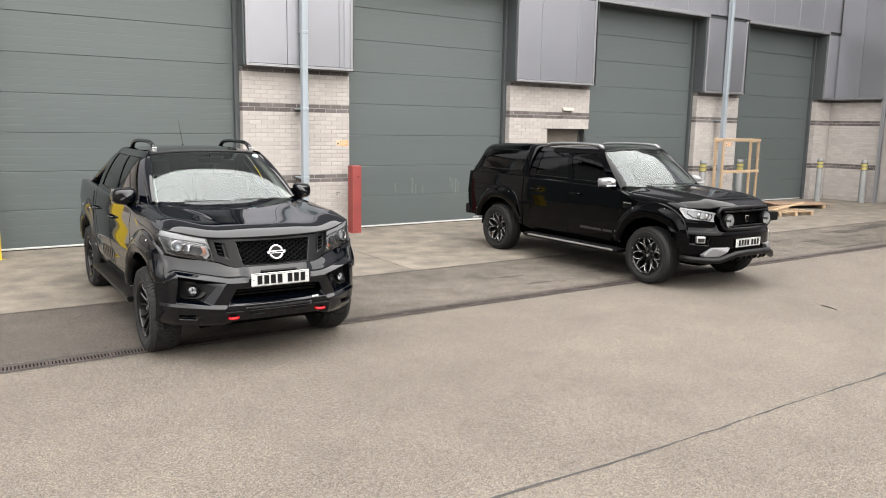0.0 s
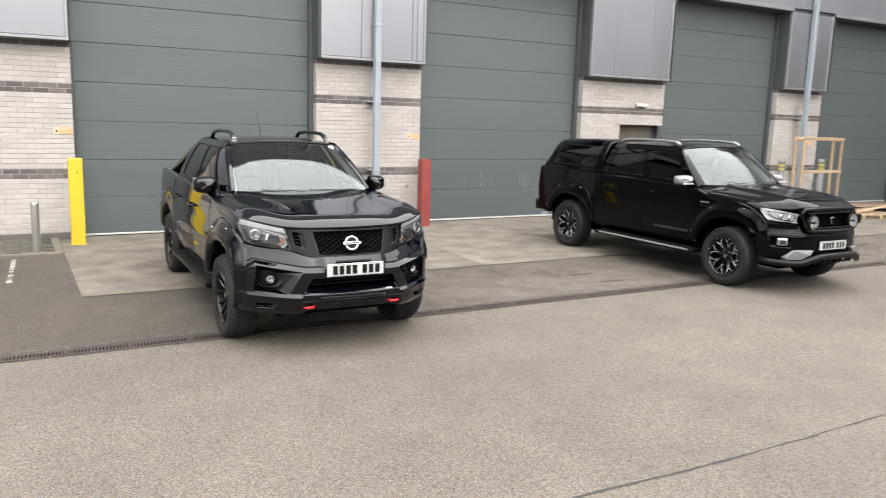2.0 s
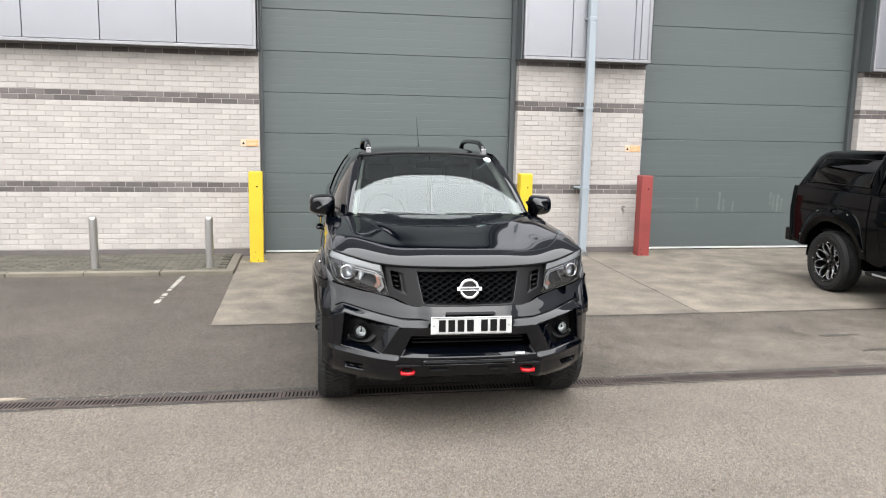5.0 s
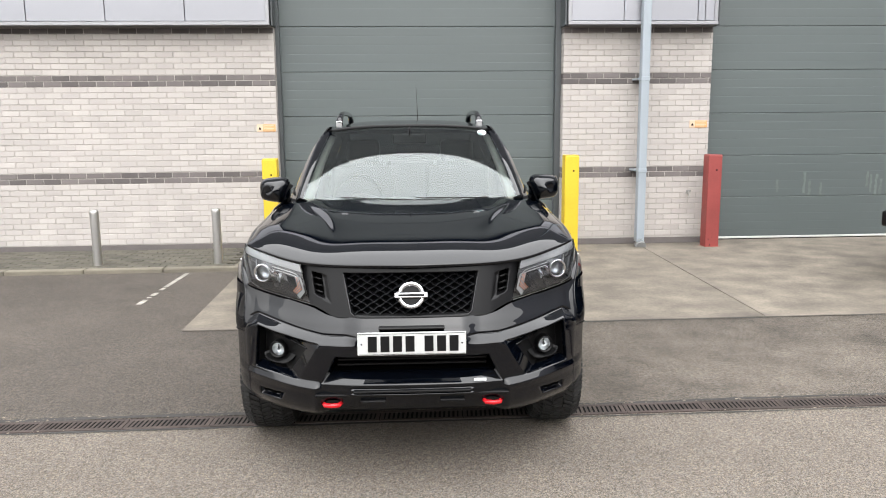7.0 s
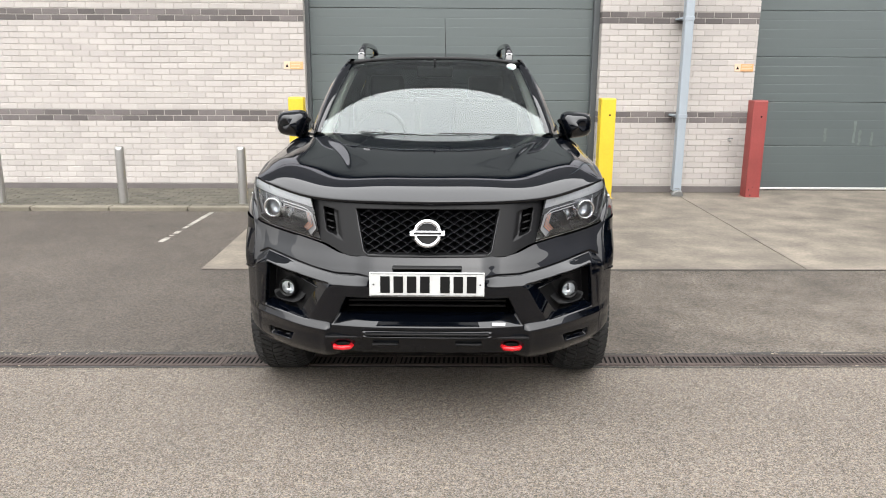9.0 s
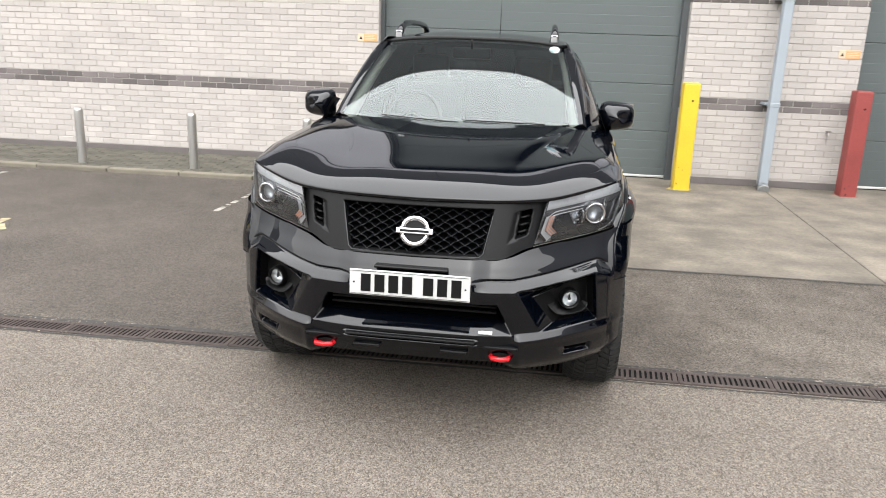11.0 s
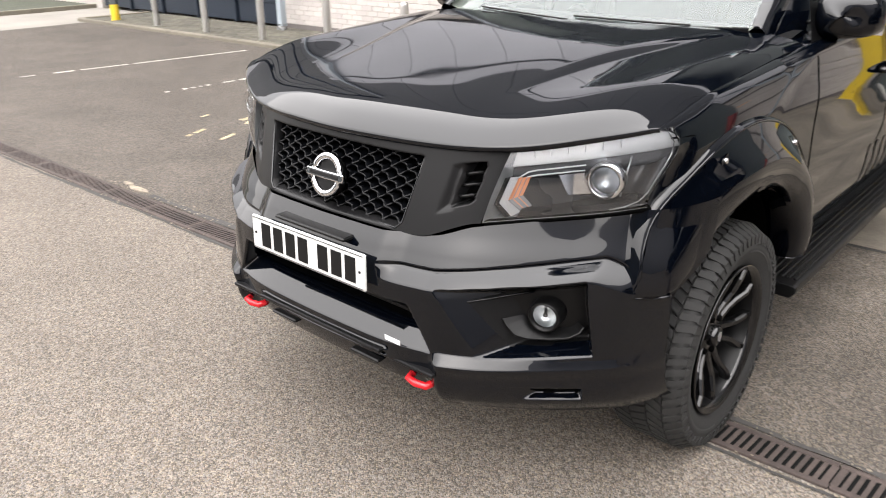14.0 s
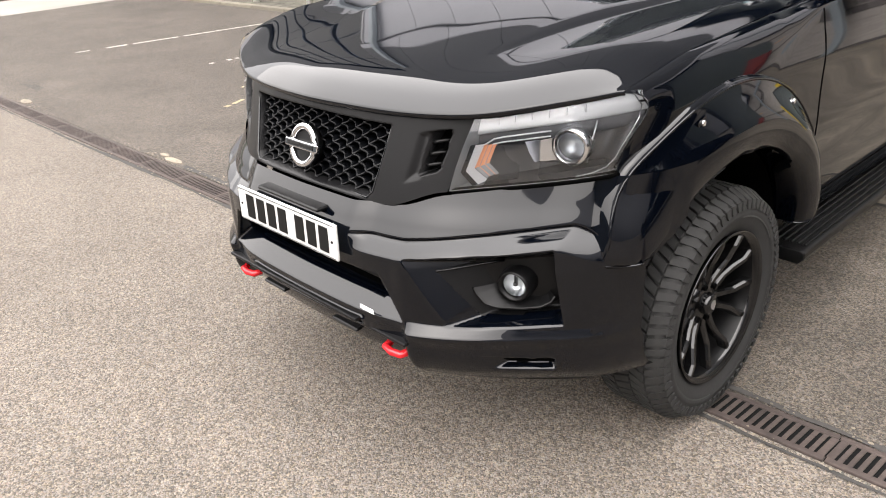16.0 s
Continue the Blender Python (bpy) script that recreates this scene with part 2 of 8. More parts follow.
M["timber"] = surface("pale_pine", (0.322, 0.229, 0.143), 0.7, vary=0.3, grain=(30, 0.12), patches=(4, 0.15), streak=(8, 8, 1))
M["ply"] = surface("brown_board", (0.211, 0.136, 0.087), 0.7, vary=0.2, patches=(5, 0.15))
M["white_line"] = surface("worn_white_paint", (0.235, 0.222, 0.195), 0.85, vary=0.35, grain=(70, 0.35), patches=(7, 0.35))
M["yellow_line"] = surface("worn_yellow_paint", (0.245, 0.205, 0.125), 0.85, vary=0.3, grain=(70, 0.35), patches=(7, 0.35))
M["iron"] = surface("rusty_drain_iron", (0.042, 0.031, 0.027), 0.75, 0.3, vary=0.35, grain=(60, 0.25), patches=(7, 0.3))
# small black parts; also the shade in slots, given as colour
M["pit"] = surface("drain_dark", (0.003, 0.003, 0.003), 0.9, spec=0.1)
M["crack"] = surface("bitumen_joint", (0.027, 0.025, 0.023), 0.9, grain=(50, 0.3))
M["debris"] = surface("pale_debris", (0.125, 0.106, 0.080), 0.9, vary=0.6, grain=(60, 0.35), patches=(14, 0.3))
M["orange_sign"] = surface("orange_notice", (0.527, 0.260, 0.099), 0.5, vary=0.0, grain=(40, 0.02), patches=(8, 0.05), bump=None)
M["peach_sign"] = surface("peach_notice", (0.521, 0.384, 0.273), 0.5, vary=0.0, grain=(40, 0.02), patches=(8, 0.05), bump=None)
M["hatch"] = surface("grey_brown_door_paint", (0.135, 0.118, 0.098), 0.6, patches=(2, 0.15))
M["cream"] = surface("cream_plastic", (0.372, 0.348, 0.300), 0.5)
M["dark_blue"] = surface("navy_frame_paint", (0.012, 0.017, 0.026), 0.45, 0.0, patches=(1, 0.1), spec=0.25)
M["interior"] = surface("dark_room", (0.03, 0.03, 0.035), 0.9)
M["shop_glass"] = clear("dark_shop_glass", (0.10, 0.15, 0.24))


# ---- building helpers ----
def finish(bm, name, mats, parent=None, label="", smooth=False, loc=None):
    """One mesh object from a bmesh, under a parent if there is one."""
    me = bpy.data.meshes.new(name)
    if smooth:
        for f in bm.faces:
            f.smooth = True
    bm.to_mesh(me)
    bm.free()
    for m in mats if isinstance(mats, (list, tuple)) else [mats]:
        me.materials.append(m)
    ob = new(name, me)
    if parent is not None:
        ob.parent = parent
    if loc is not None:
        ob.location = loc
    if label:
        ob["label"] = label
    return ob


def part(name, bm, material, parent, label="", smooth=False):
    if not isinstance(material, list) and material.name in ("lamp_cover_glass", "windscreen_glass", "dark_tinted_glass", "dark_privacy_glass", "lens_glass"):
        # panes of a vehicle face away from its middle
        bm.normal_update()
        bmesh.ops.reverse_faces(bm, faces=[f for f in bm.faces if f.normal.dot(f.calc_center_median() - Vector((0, 2.4, 0.9))) < 0])
    return finish(bm, name, material, parent, label, smooth)


def thing(name, at, label, category, group="", kind="", turn=0.0):
    ob = new(name)
    ob.empty_display_size = 0.2
    ob.location, ob.rotation_euler = at, (0, 0, radians(turn))
    return tagged(ob, label, category, group, kind)


def box(bm, x0, x1, y0, y1, z0, z1, bevel=0.0, segments=1, mat=0):
    r = bmesh.ops.create_cube(bm, size=1.0, matrix=Matrix.Translation(((x0 + x1) / 2, (y0 + y1) / 2, (z0 + z1) / 2)) @ Matrix.Diagonal((abs(x1 - x0), abs(y1 - y0), abs(z1 - z0), 1)))
    fs = {f for v in r["verts"] for f in v.link_faces}
    for f in fs:
        f.material_index = mat
    if bevel:
        es = list({e for v in r["verts"] for e in v.link_edges})
        out = bmesh.ops.bevel(bm, geom=es, offset=bevel, segments=segments, affect="EDGES", profile=0.5)
        for f in out["faces"]:
            f.material_index = mat
    return bm


def nbox(*a, **k):
    return box(bmesh.new(), *a, **k)


def rod(bm, p, q, r0, r1=None, seg=16, caps=True, mat=0, bevel=0.0):
    """A round bar from p to q."""
    p, q = Vector(p), Vector(q)
    m = Matrix.Translation((p + q) / 2) @ (q - p).to_track_quat("Z", "Y").to_matrix().to_4x4()
    r = bmesh.ops.create_cone(bm, cap_ends=caps, segments=seg, radius1=r0, radius2=r0 if r1 is None else r1, depth=(q - p).length, matrix=m)
    fs = {f for v in r["verts"] for f in v.link_faces}
    for f in fs:
        f.material_index = mat
        f.smooth = len(f.verts) == 4
    if bevel and caps:
        es = [e for v in r["verts"] for e in v.link_edges if any(len(f.verts) > 4 for f in e.link_faces)]
        bmesh.ops.bevel(bm, geom=list(set(es)), offset=bevel, segments=2, affect="EDGES", profile=0.5)
    return bm


def tube(bm, pts, r, seg=10, closed=False, mat=0, flat=1.0, smooth=True):
    """A tube swept along points; r may be one number or one for each point; flat squeezes it upright."""
    pts = [Vector(p) for p in pts]
    n = len(pts)
    rings = []
    for i, p in enumerate(pts):
        a = pts[(i - 1) % n] if closed or i else pts[i]
        b = pts[(i + 1) % n] if closed or i < n - 1 else pts[i]
        d = (b - a).normalized()
        up = Vector((0, 0, 1)) if abs(d.z) < 0.95 else Vector((0, 1, 0))
        s = d.cross(up).normalized()
        u = s.cross(d).normalized()
        rr = r[i] if isinstance(r, (list, tuple)) else r
        rings.append([bm.verts.new(p + s * math.cos(t) * rr + u * math.sin(t) * rr * flat) for t in (2 * math.pi * k / seg for k in range(seg))])
    for i in range(n if closed else n - 1):
        a, b = rings[i], rings[(i + 1) % n]
        for k in range(seg):
            f = bm.faces.new((a[k], a[(k + 1) % seg], b[(k + 1) % seg], b[k]))
            f.smooth, f.material_index = smooth, mat
    if not closed:
        for ring in (rings[0][::-1], rings[-1]):
            bm.faces.new(ring).material_index = mat
    return bm


def prism(bm, outline, y0, y1, bevel=0.0, axis="y", mat=0):
    """A flat outline of (a, b) pairs pushed from y0 to y1 along an axis; the outline lies in the other two axes, in order."""
    def at(a, b, h):
        return {"x": (h, a, b), "y": (a, h, b), "z": (a, b, h)}[axis]
    lo = [bm.verts.new(at(a, b, y0)) for a, b in outline]
    hi = [bm.verts.new(at(a, b, y1)) for a, b in outline]
    fs = [bm.faces.new(lo), bm.faces.new(hi[::-1])]
    k = len(lo)
    fs += [bm.faces.new((lo[i], hi[i], hi[(i + 1) % k], lo[(i + 1) % k])) for i in range(k)]
    for f in fs:
        f.material_index = mat
    bmesh.ops.recalc_face_normals(bm, faces=fs)
    if bevel:
        bmesh.ops.bevel(bm, geom=list({e for f in fs for e in f.edges}), offset=bevel, segments=2, affect="EDGES", profile=0.5)
    return bm


def sheet(bm, grid, mat=0, smooth=True, flip=False, keep=None):
    """A surface through a grid of points (rows of equal length); None where there is none."""
    vs = [[None if p is None else bm.verts.new(p) for p in row] for row in grid]
    for i in range(len(vs) - 1):
        for j in range(len(vs[0]) - 1):
            q = [vs[i][j], vs[i][j + 1], vs[i + 1][j + 1], vs[i + 1][j]]
            if any(v is None for v in q) or (keep and not keep(i, j)):
                continue
            f = bm.faces.new(q[::-1] if flip else q)
            f.smooth, f.material_index = smooth, mat
    return vs


def lathe(bm, profile, seg=48, axis="x", mat=0, smooth=True):
    """A profile of (along, radius) pairs turned round an axis through the origin."""
    rings = []
    for a, r in profile:
        ring = []
        for k in range(seg):
            t = 2 * math.pi * k / seg
            c, s = r * math.cos(t), r * math.sin(t)
            ring.append(bm.verts.new({"x": (a, c, s), "y": (c, a, s), "z": (c, s, a)}[axis]))
        rings.append(ring)
    for a, b in zip(rings, rings[1:]):
        for k in range(seg):
            f = bm.faces.new((a[k], a[(k + 1) % seg], b[(k + 1) % seg], b[k]))
            f.smooth, f.material_index = smooth, mat
    return rings


def lerp(a, b, t):
    return a + (b - a) * t


def smooth_step(a, b, x):
    t = min(1.0, max(0.0, (x - a) / (b - a))) if b != a else float(x >= b)
    return t * t * (3 - 2 * t)


def ramp(a, b, x):
    return min(1.0, max(0.0, (x - a) / (b - a)))


def curve_at(knots, x):
    """A smooth curve through (x, value) knots, Catmull-Rom, held at its ends."""
    if x <= knots[0][0]:
        return knots[0][1]
    if x >= knots[-1][0]:
        return knots[-1][1]
    for i in range(len(knots) - 1):
        x0, y0 = knots[i]
        x1, y1 = knots[i + 1]
        if x0 <= x <= x1:
            t = (x - x0) / (x1 - x0)
            d = (y1 - y0) / (x1 - x0)
            m0 = d if i == 0 else slope(knots, i)
            m1 = d if i == len(knots) - 2 else slope(knots, i + 1)
            h = x1 - x0
            return (2 * t**3 - 3 * t**2 + 1) * y0 + (t**3 - 2 * t**2 + t) * h * m0 + (-2 * t**3 + 3 * t**2) * y1 + (t**3 - t**2) * h * m1


def softened(knots, width, even=True):
    """The same curve with its bends eased over a width, as evenly spaced knots; even: it mirrors at zero."""
    a, b = knots[0][0], knots[-1][0]
    n = 90
    xs = np.linspace(a, b, n)
    ease = np.linspace(-2, 2, 21)
    weight = np.exp(-ease ** 2 / 2) / np.exp(-ease ** 2 / 2).sum()

    def value(x):
        if even and x < a:
            x = 2 * a - x
        return curve_at(knots, x) if x <= b else knots[-1][1] + (knots[-1][1] - curve_at(knots, 2 * b - x))
    return [(float(x), float(sum(w * value(x + width * min(1.0, (b - x) / (2 * width) + 0.05) * k) for w, k in zip(weight, ease)))) for x in xs]


def slope(knots, i):
    """A slope at knot i that never overshoots."""
    (xa, ya), (xb, yb), (xc, yc) = knots[i - 1], knots[i], knots[i + 1]
    d0, d1 = (yb - ya) / (xb - xa), (yc - yb) / (xc - xb)
    if d0 * d1 <= 0:
        return 0.0
    return 2 * d0 * d1 / (d0 + d1)


def inside(poly, x, y):
    """Signed distance to a polygon's edge, positive inside."""
    best, odd = 1e9, False
    k = len(poly)
    for i in range(k):
        (ax, ay), (bx, by) = poly[i], poly[(i + 1) % k]
        dx, dy = bx - ax, by - ay
        t = max(0.0, min(1.0, ((x - ax) * dx + (y - ay) * dy) / (dx * dx + dy * dy)))
        best = min(best, math.hypot(x - ax - t * dx, y - ay - t * dy))
        if (ay > y) != (by > y) and x < (bx - ax) * (y - ay) / (by - ay) + ax:
            odd = not odd
    return best if odd else -best


# ---- the ground ----
WALL_Y, CLAD_Y, DOOR_Y = 13.452, 13.27, 13.68
CLAD_Z, HEAD_Z, TOP_Z = 2.985, 4.87, 11.8
DOORS = [(1.646, 5.515), (7.573, 11.43), (13.78, 17.62), (19.36, 23.12)]
RETURN_X = 23.9


def ground_sheet(name, x0, x1, y0, y1, z, mat, label, category, thick=0.02, wavy=0.0):
    """A laid surface with a slightly uneven outline."""
    bm = bmesh.new()
    pts = []
    rnd = random.Random(name)
    for (ax, ay), (bx, by) in (((x0, y0), (x1, y0)), ((x1, y0), (x1, y1)), ((x1, y1), (x0, y1)), ((x0, y1), (x0, y0))):
        k = max(1, int(math.hypot(bx - ax, by - ay) / 0.25)) if wavy else 1
        for i in range(k):
            t = i / k
            pts.append((lerp(ax, bx, t) + rnd.uniform(-wavy, wavy), lerp(ay, by, t) + rnd.uniform(-wavy, wavy)))
    prism(bm, pts, z - thick, z, axis="z")
    return tagged(finish(bm, name, mat), label, category, kind="structure")


bm = bmesh.new()
sheet(bm, [[(x, y, 0.0) for x in (-900, -60, -20, -5, 5, 15, 30, 60, 900)] for y in (-900, -60, -10, 0, 7.3, 20, 60, 900)], smooth=False)
tagged(finish(bm, "ground", M["yard"]), "pale beige-grey worn asphalt yard with fine stones", "ground", kind="structure")
ground_sheet("tarmac_strip", 2.6, 23.9, 7.385, 9.34, 0.004, M["tarmac"], "grey older tarmac strip between drain and concrete apron", "road surface", wavy=0.006)
ground_sheet("parking_tarmac", -9.65, 1.37, 7.385, 12.02, 0.005, M["bay"], "dark grey worn tarmac of the parking bays", "road surface", wavy=0.008)
ground_sheet("parking_tarmac", 1.2, 2.75, 7.388, 9.338, 0.0045, M["bay"], "dark grey worn tarmac before the concrete apron", "road surface", wavy=0.004)
ground_sheet("concrete_road", -12.15, -9.66, 2.0, 40, 0.004, M["pale_concrete"], "pale concrete road beyond the parking bays", "road surface", wavy=0.02)

# Concrete apron in bays, with open joints
apron = thing("concrete_apron", (0, 0, 0), "pale stained concrete apron in front of the loading doors", "pavement", kind="structure")
for x0, x1 in ((1.37, 6.49), (6.50, 11.6), (11.61, 16.7), (16.71, 23.9)):
    part("slab", prism(bmesh.new(), [(x0, 9.36), (x1, 9.36), (x1 + 0.13 * (x1 < 7), 14.3), (x0 + 0.13 * (2 < x0 < 7), 14.3)], -0.05, 0.012, bevel=0.004, axis="z"), M["concrete"], apron)


def joint_line(name, x0, x1, y, w, z, label, bend=0.0, seed=1):
    rnd = random.Random(seed)
    bm = bmesh.new()
    rows = []
    k = int((x1 - x0) / 0.06)
    a, b = 0.0, 0.0
    for i in range(k + 1):
        x = lerp(x0, x1, i / k)
        a = 0.8 * a + rnd.uniform(-1, 1) * w * 0.25
        b = 0.8 * b + rnd.uniform(-1, 1) * w * 0.25
        yy = y + bend * math.sin(x * 0.9) + bend * 0.5 * math.sin(x * 2.3)
        rows.append([(x, yy - w / 2 + a, z), (x, yy + w / 2 + b, z)])
    sheet(bm, rows, smooth=False, flip=True)
    return tagged(finish(bm, name, M["crack"]), label, "joint", kind="structure")


joint_line("asphalt_joint", -14, 40, 3.425, 0.024, 0.003, "dark irregular joint line across the asphalt", 0.012, 3)
joint_line("apron_joint", 1.37, 23.9, 9.35, 0.028, 0.008, "dark joint between tarmac strip and concrete apron", 0.004, 5)
joint_line("drain_joint", 0.4, 23.9, 7.405, 0.03, 0.0075, "dark dirt along the back edge of the drain", 0.006, 8)
joint_line("drain_joint", -14, 30, 7.205, 0.02, 0.0035, "dark dirt along the front edge of the drain", 0.004, 9)

# ---- the building ----
BACK_Y = 14.9


def wall_block(name, x0, x1, y0, y1, z0, z1, mat, label):
    return tagged(finish(nbox(x0, x1, y0, y1, z0, z1), name, mat), label, "wall", kind="structure")


brick_label = "cream brick wall with dark brown-grey brick bands"
wall_w = wall_block("wall_west", -5.85, 1.646, WALL_Y + 0.0055, BACK_Y, -0.05, CLAD_Z, M["mortar"], brick_label + " beside the parking bays")
PILLARS = []
for i, (x0, x1) in enumerate(((5.515, 7.573), (11.43, 13.78), (17.62, 19.36), (23.12, 26.0))):
    if i == 1:
        w = thing("wall_pillar_2", (0, 0, 0), brick_label + " and a small service hatch", "wall", kind="structure")
        part("core", nbox(x0 + 0.008, 12.52, WALL_Y + 0.0055, BACK_Y, -0.05, CLAD_Z), M["mortar"], w)
        part("core", nbox(12.52, x1 - 0.008, WALL_Y + 0.0055, BACK_Y, 2.03, CLAD_Z), M["mortar"], w)
        part("core", nbox(12.52, x1 - 0.008, WALL_Y + 0.33, BACK_Y, -0.05, 2.03), M["mortar"], w)
    else:
        w = wall_block("wall_pillar_%d" % (i + 1), x0 + 0.008, x1 - 0.008, WALL_Y + 0.0055, BACK_Y, -0.05, CLAD_Z, M["mortar"], brick_label + " between loading doors")
    PILLARS.append(w)
wall_r = wall_block("wall_return", RETURN_X + 0.008, 26.0, 11.84, WALL_Y - 0.02, -0.05, CLAD_Z, M["mortar"], brick_label + " turning towards the yard")

# Hatch door in the niche of the second pillar
hatch = thing("door_5", (12.52, WALL_Y + 0.30, 0), "grey-brown metal service door set back in brickwork", "door", kind="structure")
part("door_leaf", nbox(0.05, 1.2, -0.02, 0.02, 0.01, 1.99, 0.006), M["hatch"], hatch)
part("door_frame", nbox(0.0, 0.05, -0.04, 0.03, 0, 2.03, 0.004), M["jamb"], hatch)
part("door_frame", nbox(1.2, 1.25, -0.04, 0.03, 0, 2.03, 0.004), M["jamb"], hatch)
part("door_frame", nbox(0.05, 1.2, -0.04, 0.03, 1.99, 2.03, 0.004), M["jamb"], hatch)

# Metal-lined jambs behind the brick, loading doors of stacked panels
for i, (x0, x1) in enumerate(DOORS):
    jl = thing("door_frame_%d" % (i + 1), (0, 0, 0), "dark grey metal lining of a loading door opening", "door frame", kind="structure")
    part("jamb", nbox(x0 - 0.0, x0 + 0.05, WALL_Y + 0.14, DOOR_Y + 0.05, 0, HEAD_Z, 0.004), M["jamb"], jl)
    part("jamb", nbox(x1 - 0.08, x1 + 0.0, WALL_Y + 0.14, DOOR_Y + 0.05, 0, HEAD_Z, 0.004), M["jamb"], jl)
    part("jamb", nbox(x0 - 0.003, x0 + 0.02, CLAD_Y + 0.02, WALL_Y + 0.14, CLAD_Z, HEAD_Z, 0.004), M["jamb"], jl)
    part("jamb", nbox(x1 - 0.02, x1 + 0.003, CLAD_Y + 0.02, WALL_Y + 0.14, CLAD_Z, HEAD_Z, 0.004), M["jamb"], jl)
    part("lintel", nbox(x0, x1, CLAD_Y + 0.03, DOOR_Y + 0.05, HEAD_Z - 0.04, HEAD_Z + 0.02, 0.004), M["jamb"], jl)
    d = thing("door_%d" % (i + 1), ((x0 + x1) / 2, DOOR_Y, 0), "closed grey-green sectional loading door with ribbed panels", "loading door", "loading doors", "structure")
    half = (x1 - x0) / 2 - 0.05
    z = 0.03
    while z < HEAD_Z:
        h = min(0.594, HEAD_Z - z)
        bm = bmesh.new()
        # a panel with rounded meeting edges and shallow pressed ribs
        prof = [(0.013, 0.0), (0.003, 0.002), (0.0, 0.006)]
        for r in range(1, 5):
            zz = h * r / 5
            prof += [(0.0, zz - 0.005), (0.0012, zz), (0.0, zz + 0.005)]
        prof += [(0.0, h - 0.006), (0.003, h - 0.002), (0.013, h)]
        sheet(bm, [[(x, y, z + b) for y, b in prof] for x in (-half, half)], smooth=False, flip=False)
        part("panel", bm, M["door"], d)
        z += 0.597
    part("seal", nbox(-half, half, -0.018, 0.03, 0.024, 0.052, 0.004), M["seal"], d, "pale strip along the door's foot")
    part("rubber_lip", nbox(-half, half, -0.010, 0.03, 0.008, 0.024, 0.003), M["pit"], d, "black rubber lip on the ground")
    part("backing", nbox(-half, half, 0.03, 0.06, 0.0, HEAD_Z), M["door"], d)
    if i in (0, 1):
        part("handle", nbox(half * 0.62, half * 0.62 + 0.16, -0.022, 0.0, 0.075, 0.105, 0.006), M["steel"], d, "small steel lifting handle")

# Cladding: panels over the pillars and above the doors
clad = thing("wall_cladding", (0, 0, 0), "silver-grey metal cladding panels with folded edge trims", "cladding", kind="structure")
GLASS_TOP = 9.2
part("backing", nbox(-30, -12.0, CLAD_Y + 0.055, BACK_Y, HEAD_Z + 0.02, TOP_Z), M["jamb"], clad)
part("backing", nbox(-5.9, RETURN_X + 2, CLAD_Y + 0.055, BACK_Y, HEAD_Z + 0.02, TOP_Z), M["jamb"], clad)
part("backing", nbox(-12.0, -5.9, CLAD_Y + 0.055, BACK_Y, GLASS_TOP, TOP_Z), M["jamb"], clad)


def clad_panels(x0, x1, z0, z1, joints, look_of="clad"):
    cuts = [x0, *[j for j in joints if x0 + 0.1 < j < x1 - 0.1], x1]
    for a, b in zip(cuts, cuts[1:]):
        part("panel", nbox(a + 0.004, b - 0.004, CLAD_Y, CLAD_Y + 0.05, z0, z1, 0.005), M[look_of], clad)


def clad_column(x0, x1, joints, edges=(True, True)):
    clad_panels(x0 + 0.02, x1 - 0.02, CLAD_Z + 0.055, HEAD_Z - 0.03, joints)
    part("backing", nbox(x0 + 0.06, x1 - 0.06, CLAD_Y + 0.05, BACK_Y, CLAD_Z, HEAD_Z + 0.02), M["jamb"], clad)
    part("drip_trim", nbox(x0, x1, CLAD_Y - 0.035, CLAD_Y + 0.19, CLAD_Z, CLAD_Z + 0.045, 0.005), M["flashing"], clad)
    part("edge_trim", nbox(x0, x0 + 0.05, CLAD_Y - 0.02, CLAD_Y + 0.15, CLAD_Z + 0.046, HEAD_Z, 0.006), M["flashing"], clad)
    part("edge_trim", nbox(x1 - 0.05, x1, CLAD_Y - 0.02, CLAD_Y + 0.15, CLAD_Z + 0.046, HEAD_Z, 0.006), M["flashing"], clad)


clad_column(-5.85, 1.63, (-5.36, -4.38, -3.39, -2.41, -1.42, -0.44, 0.56, 1.53))
clad_column(5.53, 7.55, (6.28, 7.28, 7.38))
clad_column(11.44, 13.70, (12.10, 13.15))
clad_column(17.64, 19.25, (18.4,))
clad_column(23.16, RETURN_X - 0.1, ())
xs = -30 + 0.0
while xs < RETURN_X:
    if -12.1 < xs < -6.1:
        clad_panels(xs, xs + 1.2, GLASS_TOP, TOP_Z, (), "clad_dark")
    else:
        # a pale course over the doors, darker sheets above it
        split = 6.5 if xs > 13 else 5.3
        clad_panels(xs, min(xs + 1.2, RETURN_X - 0.15), HEAD_Z + 0.06, split, ())
        clad_panels(xs, min(xs + 1.2, RETURN_X - 0.15), split + 0.01, TOP_Z, (), "clad_dark")
    xs += 1.2
for x0, x1 in DOORS:
    part("head_trim", nbox(x0 - 0.05, x1 + 0.05, CLAD_Y - 0.03, CLAD_Y + 0.1, HEAD_Z - 0.025, HEAD_Z + 0.055, 0.006), M["flashing"], clad)
# West end beyond the entrance
part("panel", nbox(-30, -11.9, CLAD_Y, CLAD_Y + 0.05, 2.5, HEAD_Z + 0.05), M["clad"], clad)
part("backing", nbox(-30, -11.9, CLAD_Y + 0.06, BACK_Y, 2.5, HEAD_Z + 0.02), M["jamb"], clad)
